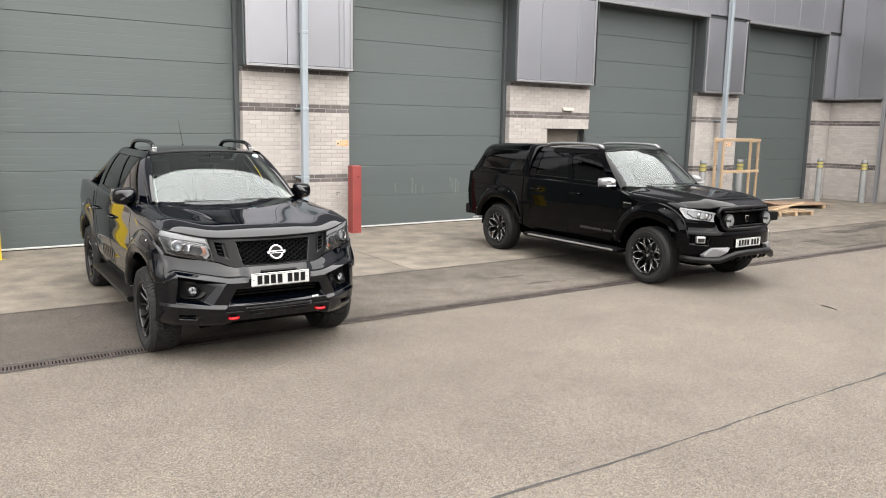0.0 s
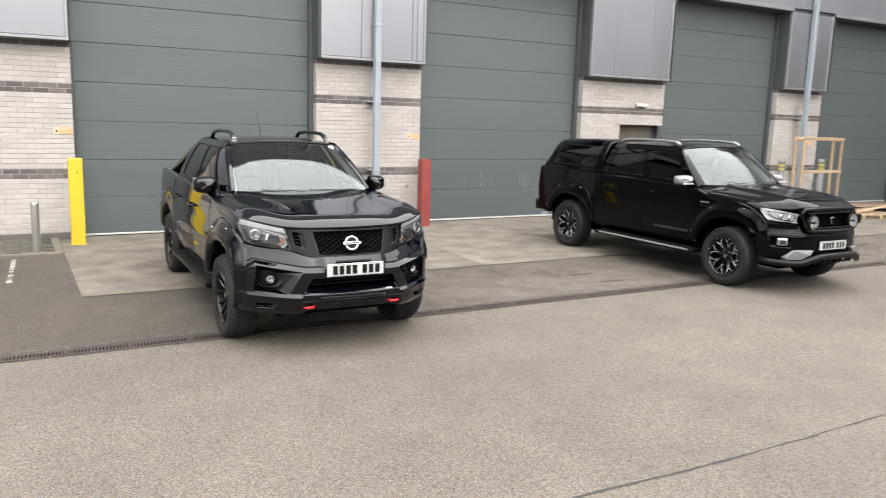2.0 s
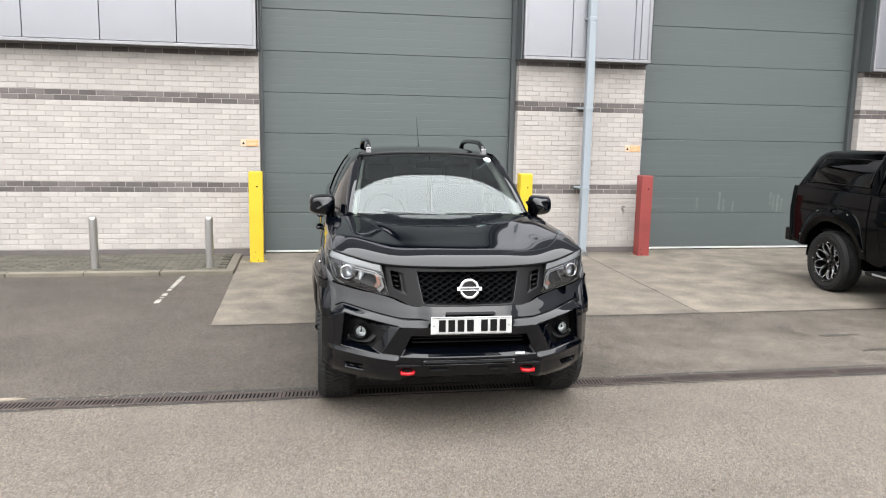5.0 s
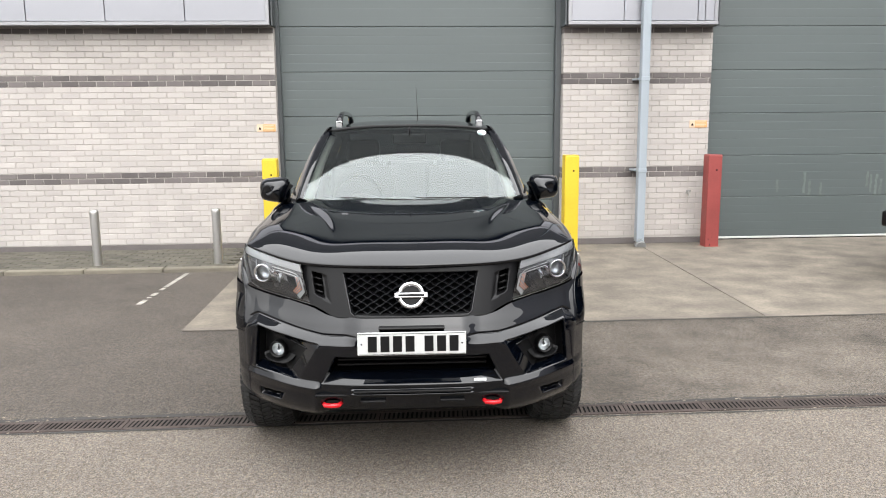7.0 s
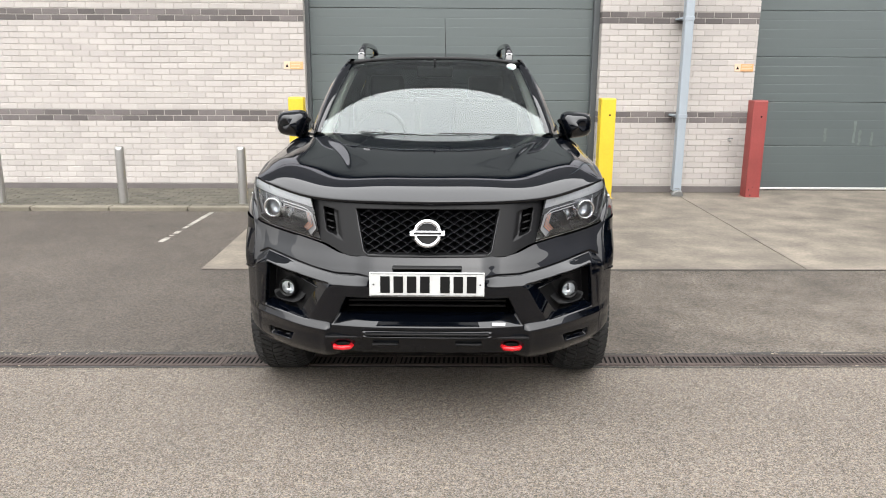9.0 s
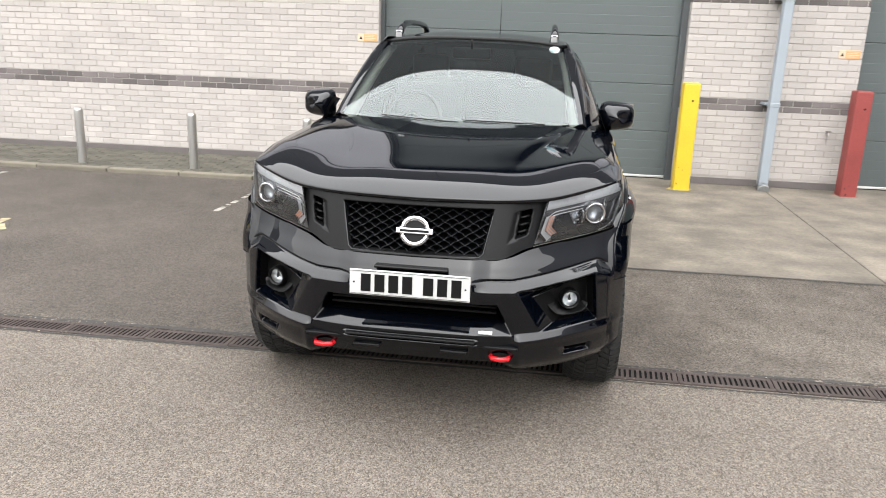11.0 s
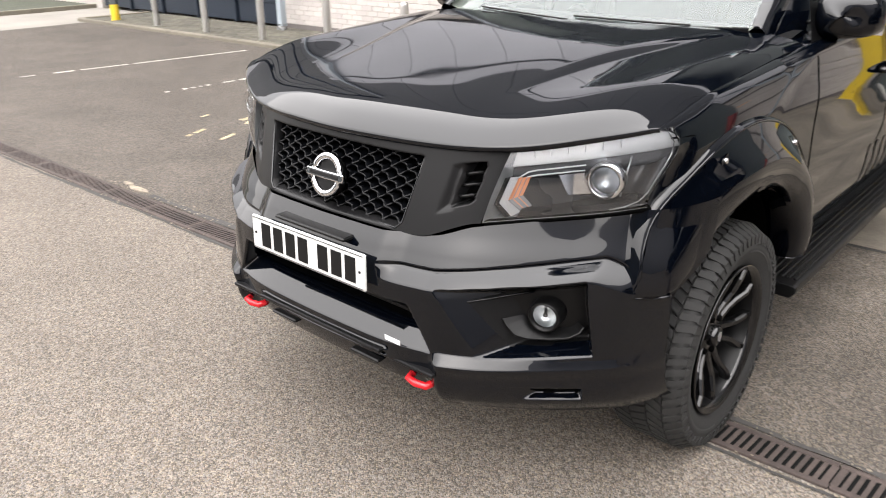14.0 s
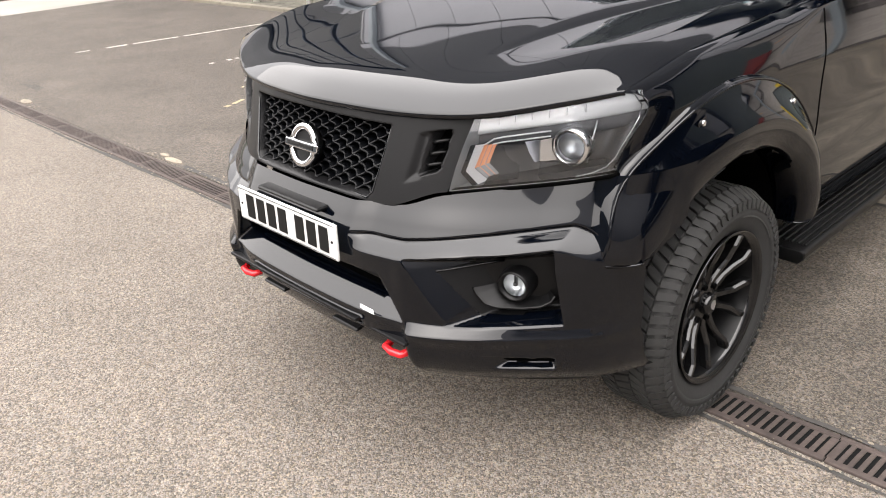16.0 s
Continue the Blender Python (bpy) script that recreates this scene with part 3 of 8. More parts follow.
# Return wing on the east side
rc = thing("wall_cladding_return", (0, 0, 0), "grey metal cladding of the wing that turns towards the yard", "cladding", kind="structure")
for y0, y1 in ((12.55, 13.24), (11.84, 12.54)):
    part("panel", nbox(RETURN_X - 0.18, RETURN_X - 0.13, y0, y1 - 0.006, CLAD_Z + 0.05, TOP_Z, 0.005), M["clad"], rc)
part("drip_trim", nbox(RETURN_X - 0.215, RETURN_X, 11.84, 13.24, CLAD_Z, CLAD_Z + 0.045, 0.005), M["flashing"], rc)
part("backing", nbox(RETURN_X - 0.12, 27, 11.84, 13.4, CLAD_Z, TOP_Z), M["jamb"], rc)
part("panel", nbox(RETURN_X - 0.18, 27, -25, 11.83, HEAD_Z, TOP_Z), M["clad"], rc)
part("edge_trim", nbox(RETURN_X - 0.2, RETURN_X - 0.1, 11.74, 11.84, 0, HEAD_Z, 0.006), M["flashing"], rc, "pale folded trim at the doorway's edge")
part("head_trim", nbox(RETURN_X - 0.2, RETURN_X - 0.1, 7.5, 11.74, HEAD_Z - 0.06, HEAD_Z, 0.006), M["flashing"], rc)
part("panel", nbox(RETURN_X - 0.18, 27, -25, 7.5, 0, HEAD_Z), M["clad"], rc)
room = thing("open_bay", (0, 0, 0), "dark open loading bay of the wing", "doorway", kind="structure")
part("back_wall", nbox(30, 30.2, 7.4, 11.8, 0, HEAD_Z), M["interior"], room)
part("side_wall", nbox(27, 30, 11.7, 11.9, 0, HEAD_Z), M["interior"], room)
part("side_wall", nbox(27, 30, 7.3, 7.5, 0, HEAD_Z), M["interior"], room)
part("roof", nbox(27, 30.2, 7.3, 11.9, HEAD_Z, HEAD_Z + 0.2), M["interior"], room)
# Back and roof of the building, so that it stands closed
wall_block("wall_back", -30, 30, BACK_Y + 0.3, BACK_Y + 0.6, 0, TOP_Z, M["jamb"], "plain dark back of the building")
tagged(finish(nbox(-30, 30, CLAD_Y - 0.05, BACK_Y + 0.7, TOP_Z, TOP_Z + 0.25, 0.02), "roof_edge", M["flashing"]), "grey metal roof edge of the building", "roof", kind="structure")
# Unseen wall added across the yard so that the black paint mirrors dark
wall_block("wall_opposite", -70, 60, -26.0, -25.0, -0.05, 7.5, M["jamb"], "plain dark wall added out of view to darken reflections")

# Glazed entrance at the west end
ent = thing("window_1", (0, 0, 0), "navy framed dark glazed entrance screen", "window", kind="structure")
part("back", nbox(-12.0, -5.9, 14.6, 14.7, 0, GLASS_TOP), M["interior"], ent)
xm = -5.9
k = 0
while xm > -11.5:
    part("mullion", nbox(xm - 0.07, xm, 13.50, 13.60, 0.05, GLASS_TOP, 0.006), M["dark_blue"], ent)
    part("pane", nbox(xm - 1.13, xm - 0.07, 13.545, 13.555, 0.45, 2.45), M["shop_glass"], ent)
    part("kick_panel", nbox(xm - 1.13, xm - 0.07, 13.53, 13.57, 0.07, 0.42, 0.006), M["dark_blue"], ent)
    part("rail", nbox(xm - 1.13, xm - 0.07, 13.51, 13.59, 0.42, 0.48, 0.004), M["dark_blue"], ent)
    for z0, z1 in ((2.5, 4.6), (4.66, 6.8), (6.86, GLASS_TOP)):
        part("pane", nbox(xm - 1.13, xm - 0.07, 13.545, 13.555, z0, z1), M["shop_glass"], ent)
        part("rail", nbox(xm - 1.13, xm - 0.07, 13.51, 13.59, z0 - 0.06, z0, 0.004), M["dark_blue"], ent)
    xm -= 1.2
wall_block("wall_far_west", -30, xm, 13.5, BACK_Y, 0, 2.5, M["mortar"], "pale wall beyond the entrance")

# Pavement with kerb
kerb = thing("kerb", (0, 0, 0), "pale worn concrete kerb along the parking bays", "kerb", kind="structure")
xk = 1.36
while xk > -9.9:
    part("kerbstone", nbox(max(xk - 0.91, -9.98), xk - 0.006, 12.0, 12.125, -0.05, 0.055, 0.012, 2), M["kerb"], kerb)
    xk -= 0.915
part("kerbstone", nbox(1.25, 1.36, 12.13, 13.45, -0.05, 0.05, 0.012, 2), M["kerb"], kerb)
part("kerbstone", nbox(-10.1, -9.98, 12.06, 13.5, -0.05, 0.055, 0.012, 2), M["kerb"], kerb)
pave = tagged(finish(nbox(-9.98, 1.25, 12.125, 13.5, -0.04, 0.032), "pavement", M["sand_joint"]), "mossy grey-brown block paving along the brick wall", "pavement", kind="structure")
plinth = tagged(finish(nbox(-5.85, 1.6, WALL_Y - 0.012, WALL_Y + 0.02, 0.0, 0.12, 0.004), "plinth", M["dark_brick"]), "dark damp base course of the brick wall", "trim", kind="structure")

for x0, x1 in ((5.53, 7.56), (11.35, 12.5), (17.52, 19.34)):
    part("plinth_course", nbox(x0, x1, WALL_Y - 0.012, WALL_Y + 0.02, 0.012, 0.10, 0.004), M["dark_brick"], plinth)
# Kerb and dark verge beyond the concrete road
far_kerb = thing("kerb_far", (0, 0, 0), "grey kerb along the far side of the concrete road", "kerb", kind="structure")
for k in range(30):
    part("kerbstone", nbox(-12.28, -12.16, 2.0 + 0.92 * k, 2.91 + 0.92 * k, -0.05, 0.09, 0.012, 2), M["kerb"], far_kerb)
ground_sheet("verge", -60, -12.29, -20, 45, 0.07, M["verge"], "dark planted verge beyond the kerb", "verge", thick=0.1)

# Downpipes
def downpipe(x, y, z0, label):
    d = thing("downpipe", (x, y, 0), label, "downpipe", "downpipes")
    part("pipe", nbox(-0.056, 0.056, -0.056, 0.056, z0 + 0.08, 8.1, 0.012, 3), M["pipe"], d, smooth=False)
    for z in (1.06, 2.28, 3.6, 5.4):
        part("collar", nbox(-0.061, 0.061, -0.061, 0.061, z - 0.028, z + 0.028, 0.008, 2), M["pipe"], d)
        part("bracket", nbox(-0.09, 0.09, 0.03, 0.04 + (WALL_Y - y - 0.04 if z < CLAD_Z else CLAD_Y - y - 0.045), z - 0.012, z + 0.012, 0.003), M["pipe"], d)
    bm = bmesh.new()
    tube(bm, [(0, 0, z0 + 0.12), (0, 0, z0 + 0.07), (0.01, -0.03, z0 + 0.03), (0.01, -0.07, z0 + 0.015)], 0.072, seg=16)
    part("shoe", bm, M["grey_paint"], d, "dark grey outlet shoe")
    return d


downpipe(6.556, CLAD_Y - 0.075, 0.0, "pale blue-grey square-section downpipe on a brick pillar")
downpipe(18.42, CLAD_Y - 0.075, 0.0, "grey square-section downpipe on a brick pillar behind a timber frame")
downpipe(-5.43, CLAD_Y - 0.075, 0.03, "pale blue-grey square-section downpipe beside the entrance")


# Door guard posts: square steel section
def guard_post(x, y, h, mat, label, marks=0):
    g = thing("guard_post", (x, y, 0), label, "guard post", "guard posts beside the doors")
    part("post", nbox(-0.095, 0.095, -0.095, 0.095, -0.02, h, 0.012, 2), mat, g)
    part("cap", nbox(-0.09, 0.09, -0.09, 0.09, h, h + 0.006, 0.003), mat, g)
    bm = bmesh.new()
    rod(bm, (0.02, -0.0955, h - 0.2), (0.02, -0.097, h - 0.2), 0.012, seg=12)
    part("bolt_hole", bm, M["pit"], g, "dark round hole")
    return g


guard_post(1.607, 12.96, 1.283, M["yellow"], "yellow painted square steel guard post")
guard_post(5.535, 12.99, 1.285, M["yellow"], "yellow painted square steel guard post with scuffed foot")
guard_post(7.53, 13.15, 1.262, M["red"], "dull red painted square steel guard post")


# Bollards
def steel_bollard(x, y):
    b = thing("bollard", (x, y, 0.03), "slim brushed stainless steel bollard on the pavement", "bollard", "bollards along the kerb")
    bm = bmesh.new()
    lathe(bm, [(-0.02, 0.052), (0.66, 0.052), (0.69, 0.05), (0.702, 0.042), (0.705, 0.0001)], 28, "z")
    part("tube", bm, M["steel"], b)
    bm = bmesh.new()
    lathe(bm, [(0.0, 0.075), (0.006, 0.074), (0.008, 0.053)], 28, "z")
    part("collar", bm, M["steel"], b)
    return b


for x in (1.037, -0.40, -1.86, -3.31, -4.77, -6.22, -7.68):
    steel_bollard(x, 12.287)


def grey_bollard(x, y, h):
    b = thing("bollard", (x, y, 0), "grey painted steel bollard with a faded yellow band", "bollard", "grey bollards by the doors")
    bm = bmesh.new()
    lathe(bm, [(-0.02, 0.082), (h - 0.02, 0.082), (h, 0.068), (h + 0.004, 0.0001)], 28, "z")
    part("tube", bm, M["grey_paint"], b)
    bm = bmesh.new()
    lathe(bm, [(h - 0.30, 0.083), (h - 0.07, 0.083)], 28, "z")
    part("sleeve", bm, M["band_grey"], b, "dark grey sleeve")
    for z in (h - 0.24, h - 0.145):
        bm = bmesh.new()
        lathe(bm, [(z - 0.035, 0.0845), (z + 0.035, 0.0845)], 28, "z")
        part("band", bm, M["band_yellow"], b, "faded yellow reflective band")


grey_bollard(17.32, 12.9, 1.28)
grey_bollard(18.85, 12.9, 1.28)
grey_bollard(22.75, 12.95, 1.28)
grey_bollard(23.5, 12.05, 1.25)


# Yellow hazard post at the end of the pavement
hp = thing("hazard_post", (-9.1, 12.3, 0.03), "yellow plastic covered post at the pavement's end", "post")
bm = bmesh.new()
lathe(bm, [(-0.02, 0.075), (0.88, 0.075), (0.93, 0.06), (0.95, 0.0001)], 24, "z")
part("sleeve", bm, M["yellow"], hp, "yellow plastic sleeve", True)
for z in (0.30, 0.58):
    bm = bmesh.new()
    lathe(bm, [(z, 0.0765), (z + 0.10, 0.0765)], 24, "z")
    part("band", bm, M["jamb"], hp, "dark band")

# Small tap on the brick beside the red post
tap = thing("wall_tap", (7.30, WALL_Y, 0.72), "small dark outside tap on cream brick", "tap")
bm = bmesh.new()
rod(bm, (0, 0.0, 0), (0, -0.07, 0), 0.011, seg=10)
tube(bm, [(0, -0.06, 0), (0, -0.085, -0.01), (-0.01, -0.09, -0.05)], 0.010, 8)
part("spout", bm, M["steel"], tap, "", True)
part("handle", nbox(-0.035, 0.035, -0.075, -0.06, 0.025, 0.04, 0.005), M["jamb"], tap)
part("stem", nbox(-0.006, 0.006, -0.074, -0.062, 0.0, 0.028), M["steel"], tap)

# Notices on the brick
def notice(x, z):
    s = thing("notice", (x, WALL_Y, z), "small orange warning notice fixed to cream brick", "sign", "notices beside the doors")
    part("plate", nbox(-0.125, 0.125, -0.006, -0.001, -0.05, 0.05, 0.002), M["peach_sign"], s)
    part("panel", nbox(-0.045, 0.122, -0.0085, -0.0065, -0.047, 0.047), M["orange_sign"], s)
    part("pictogram", prism(bmesh.new(), [(-0.105, -0.022), (-0.065, -0.022), (-0.085, 0.018)], -0.0085, -0.0065), M["pit"], s)
    for k in range(4):
        part("text_bar", nbox(-0.035, 0.105 - 0.02 * (k % 2), -0.0105, -0.009, 0.028 - 0.02 * k, 0.036 - 0.02 * k), M["peach_sign"], s)


notice(1.5, 1.675)
notice(7.42, 1.675)
notice(19.05, 1.66)
vent = thing("wall_vent", (13.08, WALL_Y, 2.45), "small cream plastic vent hood on brick", "vent")
part("hood", prism(bmesh.new(), [(-0.0, -0.04), (-0.07, -0.04), (-0.05, 0.02), (-0.0, 0.03)], -0.16, 0.16, bevel=0.004, axis="x"), M["cream"], vent)
# black plate put in for the shade of the vent's opening
part("slot", nbox(-0.14, 0.14, -0.06, -0.01, -0.046, -0.041), M["pit"], vent)

# Parking lines: worn paint in broken strokes
def paint_line(name, a, b, w, mat, label, gaps, seed):
    """Worn strokes along a line; gaps is how much of it has worn off towards the far end b."""
    rnd = random.Random(seed)
    a, b = Vector(a), Vector(b)
    d = (b - a).normalized()
    s = Vector((-d.y, d.x))
    length = (b - a).length
    bm = bmesh.new()
    t = 0.0
    while t < length:
        step = rnd.uniform(0.03, 0.07)
        f = t / length
        if rnd.random() > gaps * f * f:
            w0, w1 = w / 2 * rnd.uniform(0.75, 1.0), w / 2 * rnd.uniform(0.75, 1.0)
            ps = [a + d * t - s * w0, a + d * min(length, t + step) - s * w1 * rnd.uniform(0.8, 1), a + d * min(length, t + step) + s * w1, a + d * t + s * w0 * rnd.uniform(0.8, 1)]
            bm.faces.new([bm.verts.new((p.x, p.y, 0.0085)) for p in ps])
        t += step
    bmesh.ops.recalc_face_normals(bm, faces=bm.faces[:])
    return tagged(finish(bm, name, mat), label, "road marking", "bay lines", kind="structure")


paint_line("bay_line", (0.75, 11.93), (0.66, 9.85), 0.065, M["white_line"], "worn white parking bay line on tarmac", 1.2, 4)
paint_line("bay_line", (-2.47, 11.68), (-2.58, 9.25), 0.08, M["white_line"], "worn white parking bay line on tarmac", 0.75, 5)
paint_line("bay_line", (-4.33, 11.65), (-4.76, 8.75), 0.085, M["white_line"], "white parking bay line on tarmac", 0.12, 6)
sym = [((-0.97, 9.62), (-0.88, 9.05), 0.09), ((-0.88, 9.42), (-0.72, 9.22), 0.06), ((-0.80, 9.12), (-0.72, 9.0), 0.07), ((-0.86, 8.66), (-0.76, 8.42), 0.055), ((-0.52, 8.72), (-0.44, 8.52), 0.05), ((-1.3, 9.0), (-1.28, 8.9), 0.04)]
for i, (a, b, w) in enumerate(sym):
    paint_line("bay_symbol", a, b, w, M["yellow_line"], "worn pale yellow remains of a bay symbol", 0.2, 20 + i)

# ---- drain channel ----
# solid bar right under the grating, blackened as the shade in its slots
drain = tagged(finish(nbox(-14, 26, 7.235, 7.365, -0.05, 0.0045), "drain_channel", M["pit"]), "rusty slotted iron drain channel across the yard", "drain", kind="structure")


def grate_mesh():
    """Half a metre of grating: two rims and slanted cross bars with slots between."""
    bm = bmesh.new()
    box(bm, 0, 0.496, 0.0, 0.024, -0.02, 0.009, 0.002)
    box(bm, 0, 0.496, 0.126, 0.15, -0.02, 0.009, 0.002)
    k = 17
    for i in range(k + 1):
        x = 0.012 + i * (0.472 / k)
        w = 0.0072 if 0 < i < k else 0.011
        lo = [(x - w - 0.004, 0.024), (x + w - 0.004, 0.024), (x + w + 0.004, 0.126), (x - w + 0.004, 0.126)]
        prism(bm, lo, -0.02, 0.0075, axis="z")
    me = bpy.data.meshes.new("grate")
    bm.to_mesh(me)
    bm.free()
    me.materials.append(M["iron"])
    return me


gm = grate_mesh()
for i in range(78):
    g = new("grate", gm)
    g.parent = drain
    g.location = (-13.9 + i * 0.5, 7.225, random.Random(i).uniform(-0.001, 0.001))

# Pale crumbs and leaves along the drain
rnd = random.Random(44)
bm = bmesh.new()
for i in range(420):
    x = rnd.choice((rnd.uniform(-5, 2.4), rnd.uniform(-0.6, 1.4), rnd.uniform(-3.6, -2.2), rnd.uniform(4.3, 7.5)))
    y = 7.385 + abs(rnd.gauss(0, 0.035)) if rnd.random() < 0.75 else 7.235 - abs(rnd.gauss(0, 0.02))
    r = rnd.uniform(0.002, 0.007)
    bmesh.ops.create_icosphere(bm, subdivisions=1, radius=r, matrix=Matrix.Translation((x, y, 0.008)) @ Matrix.Diagonal((rnd.uniform(0.8, 1.8), 1, 0.4, 1)))
tagged(finish(bm, "crumbs", M["debris"]), "pale grit and crumbs scattered along the drain", "debris", kind="stuff")
for x, y, a, b in ((0.22, 7.43, 0.12, 0.035), (0.05, 7.45, 0.06, 0.025), (-2.62, 7.44, 0.13, 0.05)):
    bm = bmesh.new()
    rr = random.Random(int(100 * x))
    prism(bm, [(x + a * math.cos(t * 0.7) * rr.uniform(0.7, 1), y + b * math.sin(t * 0.7) * rr.uniform(0.7, 1)) for t in range(9)], 0.004, 0.012, bevel=0.002, axis="z")
    tagged(finish(bm, "mortar_lump", M["debris"]), "pale flattened lump of mortar beside the drain", "debris")


# Damp dark patches on the tarmac
def damp_patch(x, y, rx, ry, seed):
    rr = random.Random(seed)
    bm = bmesh.new()
    pts = []
    for k in range(44):
        a = 2 * math.pi * k / 44
        r = 0.72 + 0.18 * math.sin(3 * a + seed) + 0.12 * math.sin(7 * a + 2 * seed) + rr.uniform(-0.10, 0.10)
        pts.append((x + rx * r * math.cos(a), y + ry * r * math.sin(a)))
    prism(bm, pts, 0.002, 0.0062, axis="z")
    tagged(finish(bm, "damp_patch", M["damp"]), "dark damp irregular patch on worn tarmac", "stain", "damp patches", kind="structure")


for k, (x, y, rx, ry) in enumerate(((16.9, 8.78, 1.1, 0.2), (18.3, 8.95, 1.2, 0.22), (16.0, 8.3, 0.55, 0.08), (15.6, 7.6, 1.6, 0.10), (18.0, 7.65, 1.2, 0.11), (14.7, 8.3, 0.4, 0.05), (14.0, 8.62, 0.35, 0.05), (7.4, 8.36, 0.26, 0.045), (7.5, 7.85, 0.3, 0.05), (-3.24, 7.72, 0.32, 0.07))):
    damp_patch(x, y, rx, ry, k + 1)

twig = thing("twig", (9.53, 5.05, 0.006), "thin dark twig lying on asphalt", "twig")
bm = bmesh.new()
tube(bm, [(0.04, 0.12, 0.0), (0.01, 0.05, 0.004), (0.0, -0.04, 0.002), (-0.04, -0.12, 0.0)], [0.004, 0.006, 0.005, 0.002], 6)
part("stem", bm, M["pit"], twig, "", True)

# Scuffs and spilt paint at the foot of the guard posts
for gx, gy, mat, drip in ((1.607, 12.96, "yellow", 0.02), (5.535, 12.99, "yellow", 0.03), (7.53, 13.15, "red", 0.02)):
    rr = random.Random(int(gx * 10))
    for k in range(3):
        px, pz, r = gx + rr.uniform(-0.07, 0.07), rr.uniform(0.03, 0.30), rr.uniform(0.004, 0.011)
        bm = bmesh.new()
        bm.faces.new([bm.verts.new((px + r * rr.uniform(0.5, 1) * math.cos(t), gy - 0.0962, pz + 2.2 * r * rr.uniform(0.5, 1) * math.sin(t))) for t in (0.8 * j for j in range(8))])
        tagged(finish(bm, "scuff", M["iron"]), "rusty chip in the paint of a guard post", "scuff", kind="structure")
    bm = bmesh.new()
    pts = []
    for k in range(22):
        a = 2 * math.pi * k / 22
        r = 0.125 + rr.uniform(-0.02, drip)
        pts.append((gx + r * math.cos(a) * 1.15, gy + r * math.sin(a)))
    prism(bm, pts, 0.0125, 0.0142, axis="z")
    tagged(finish(bm, "spilt_paint", M["faded_" + mat]), "faded ring of paint on concrete round a post", "stain", kind="structure")


# Faint chalky smears on a loading door
rr = random.Random(12)
for x, z, h in ((9.12, 0.82, 0.30), (9.20, 0.74, 0.22), (9.37, 0.72, 0.20), (10.06, 0.86, 0.22), (10.12, 0.80, 0.26), (10.20, 0.78, 0.30), (10.27, 0.74, 0.24), (8.72, 0.78, 0.18)):
    bm = bmesh.new()
    n = 7
    left = [(x - rr.uniform(0.008, 0.028), z - h / 2 + h * k / n) for k in range(n + 1)]
    right = [(x + rr.uniform(0.008, 0.028), z + h / 2 - h * k / n) for k in range(n + 1)]
    bm.faces.new([bm.verts.new((px, DOOR_Y - 0.0035, pz)) for px, pz in left + right])
    tagged(finish(bm, "smear", M["smear"]), "faint chalky smear on a grey-green loading door", "stain", kind="structure")


# ---- vehicle materials ----
def paint(name, base, rough=0.05, coat=0.0, spec=0.5, metallic=0.0, dust=0.06):
    """Car paint or plastic: plain colour, with a faint film of dust in its gloss."""
    m = bpy.data.materials.new(name)
    m.use_nodes = True
    n, l = m.node_tree.nodes, m.node_tree.links
    b = n["Principled BSDF"]
    b.inputs["Base Color"].default_value = (*base, 1)
    b.inputs["Metallic"].default_value = metallic
    b.inputs["Specular IOR Level"].default_value = spec
    b.inputs["Coat Weight"].default_value = coat
    b.inputs["Coat Roughness"].default_value = 0.02
    co = n.new("ShaderNodeTexCoord")
    no = n.new("ShaderNodeTexNoise")
    no.inputs["Scale"].default_value, no.inputs["Detail"].default_value = 5.0, 6
    l.new(co.outputs["Object"], no.inputs["Vector"])
    mr = n.new("ShaderNodeMapRange")
    mr.inputs["From Min"].default_value, mr.inputs["From Max"].default_value = 0.35, 0.75
    mr.inputs["To Min"].default_value, mr.inputs["To Max"].default_value = rough, rough + dust
    l.new(no.outputs["Fac"], mr.inputs["Value"])
    l.new(mr.outputs["Result"], b.inputs["Roughness"])
    return m


M["gloss"] = paint("gloss_black_paint", (0.0006, 0.0010, 0.0021), 0.03, dust=0.012, spec=0.42)
M["gloss_deep"] = paint("deep_black_paint", (0.0004, 0.0005, 0.0008), 0.03, dust=0.012, spec=0.14)
M["satin"] = paint("satin_black_trim", (0.0042, 0.0042, 0.0046), 0.36, dust=0.08, spec=0.19)
M["plastic"] = paint("black_plastic", (0.0030, 0.0030, 0.0032), 0.33, dust=0.12, spec=0.18)
# black parts; also blackens the floors of openings in place of their shade
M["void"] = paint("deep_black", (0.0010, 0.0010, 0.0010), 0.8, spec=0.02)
M["mesh"] = paint("black_grille_mesh", (0.0014, 0.0016, 0.0021), 0.30, dust=0.1, spec=0.15)
M["rubber"] = surface("tyre_rubber", (0.0165, 0.0163, 0.0160), 0.78, vary=0.05, grain=(90, 0.15), patches=(6, 0.18), bump=(200, 0.15, 0.002), spec=0.3)
M["rubber_dark"] = surface("dark_tyre_rubber", (0.009, 0.009, 0.009), 0.75, patches=(6, 0.15), bump=(200, 0.15, 0.002), spec=0.3)
M["rubber_pale"] = surface("worn_rubber", (0.022, 0.022, 0.0215), 0.8, patches=(6, 0.2))
M["disc"] = paint("dark_brake_steel", (0.05, 0.05, 0.05), 0.4, metallic=0.7)
M["alloy"] = paint("gloss_black_alloy", (0.003, 0.003, 0.0032), 0.12, dust=0.06)
# milled metal, its body paled as the gleam of the sky on it
M["milled"] = paint("milled_aluminium", (0.80, 0.80, 0.81), 0.28, metallic=0.4)
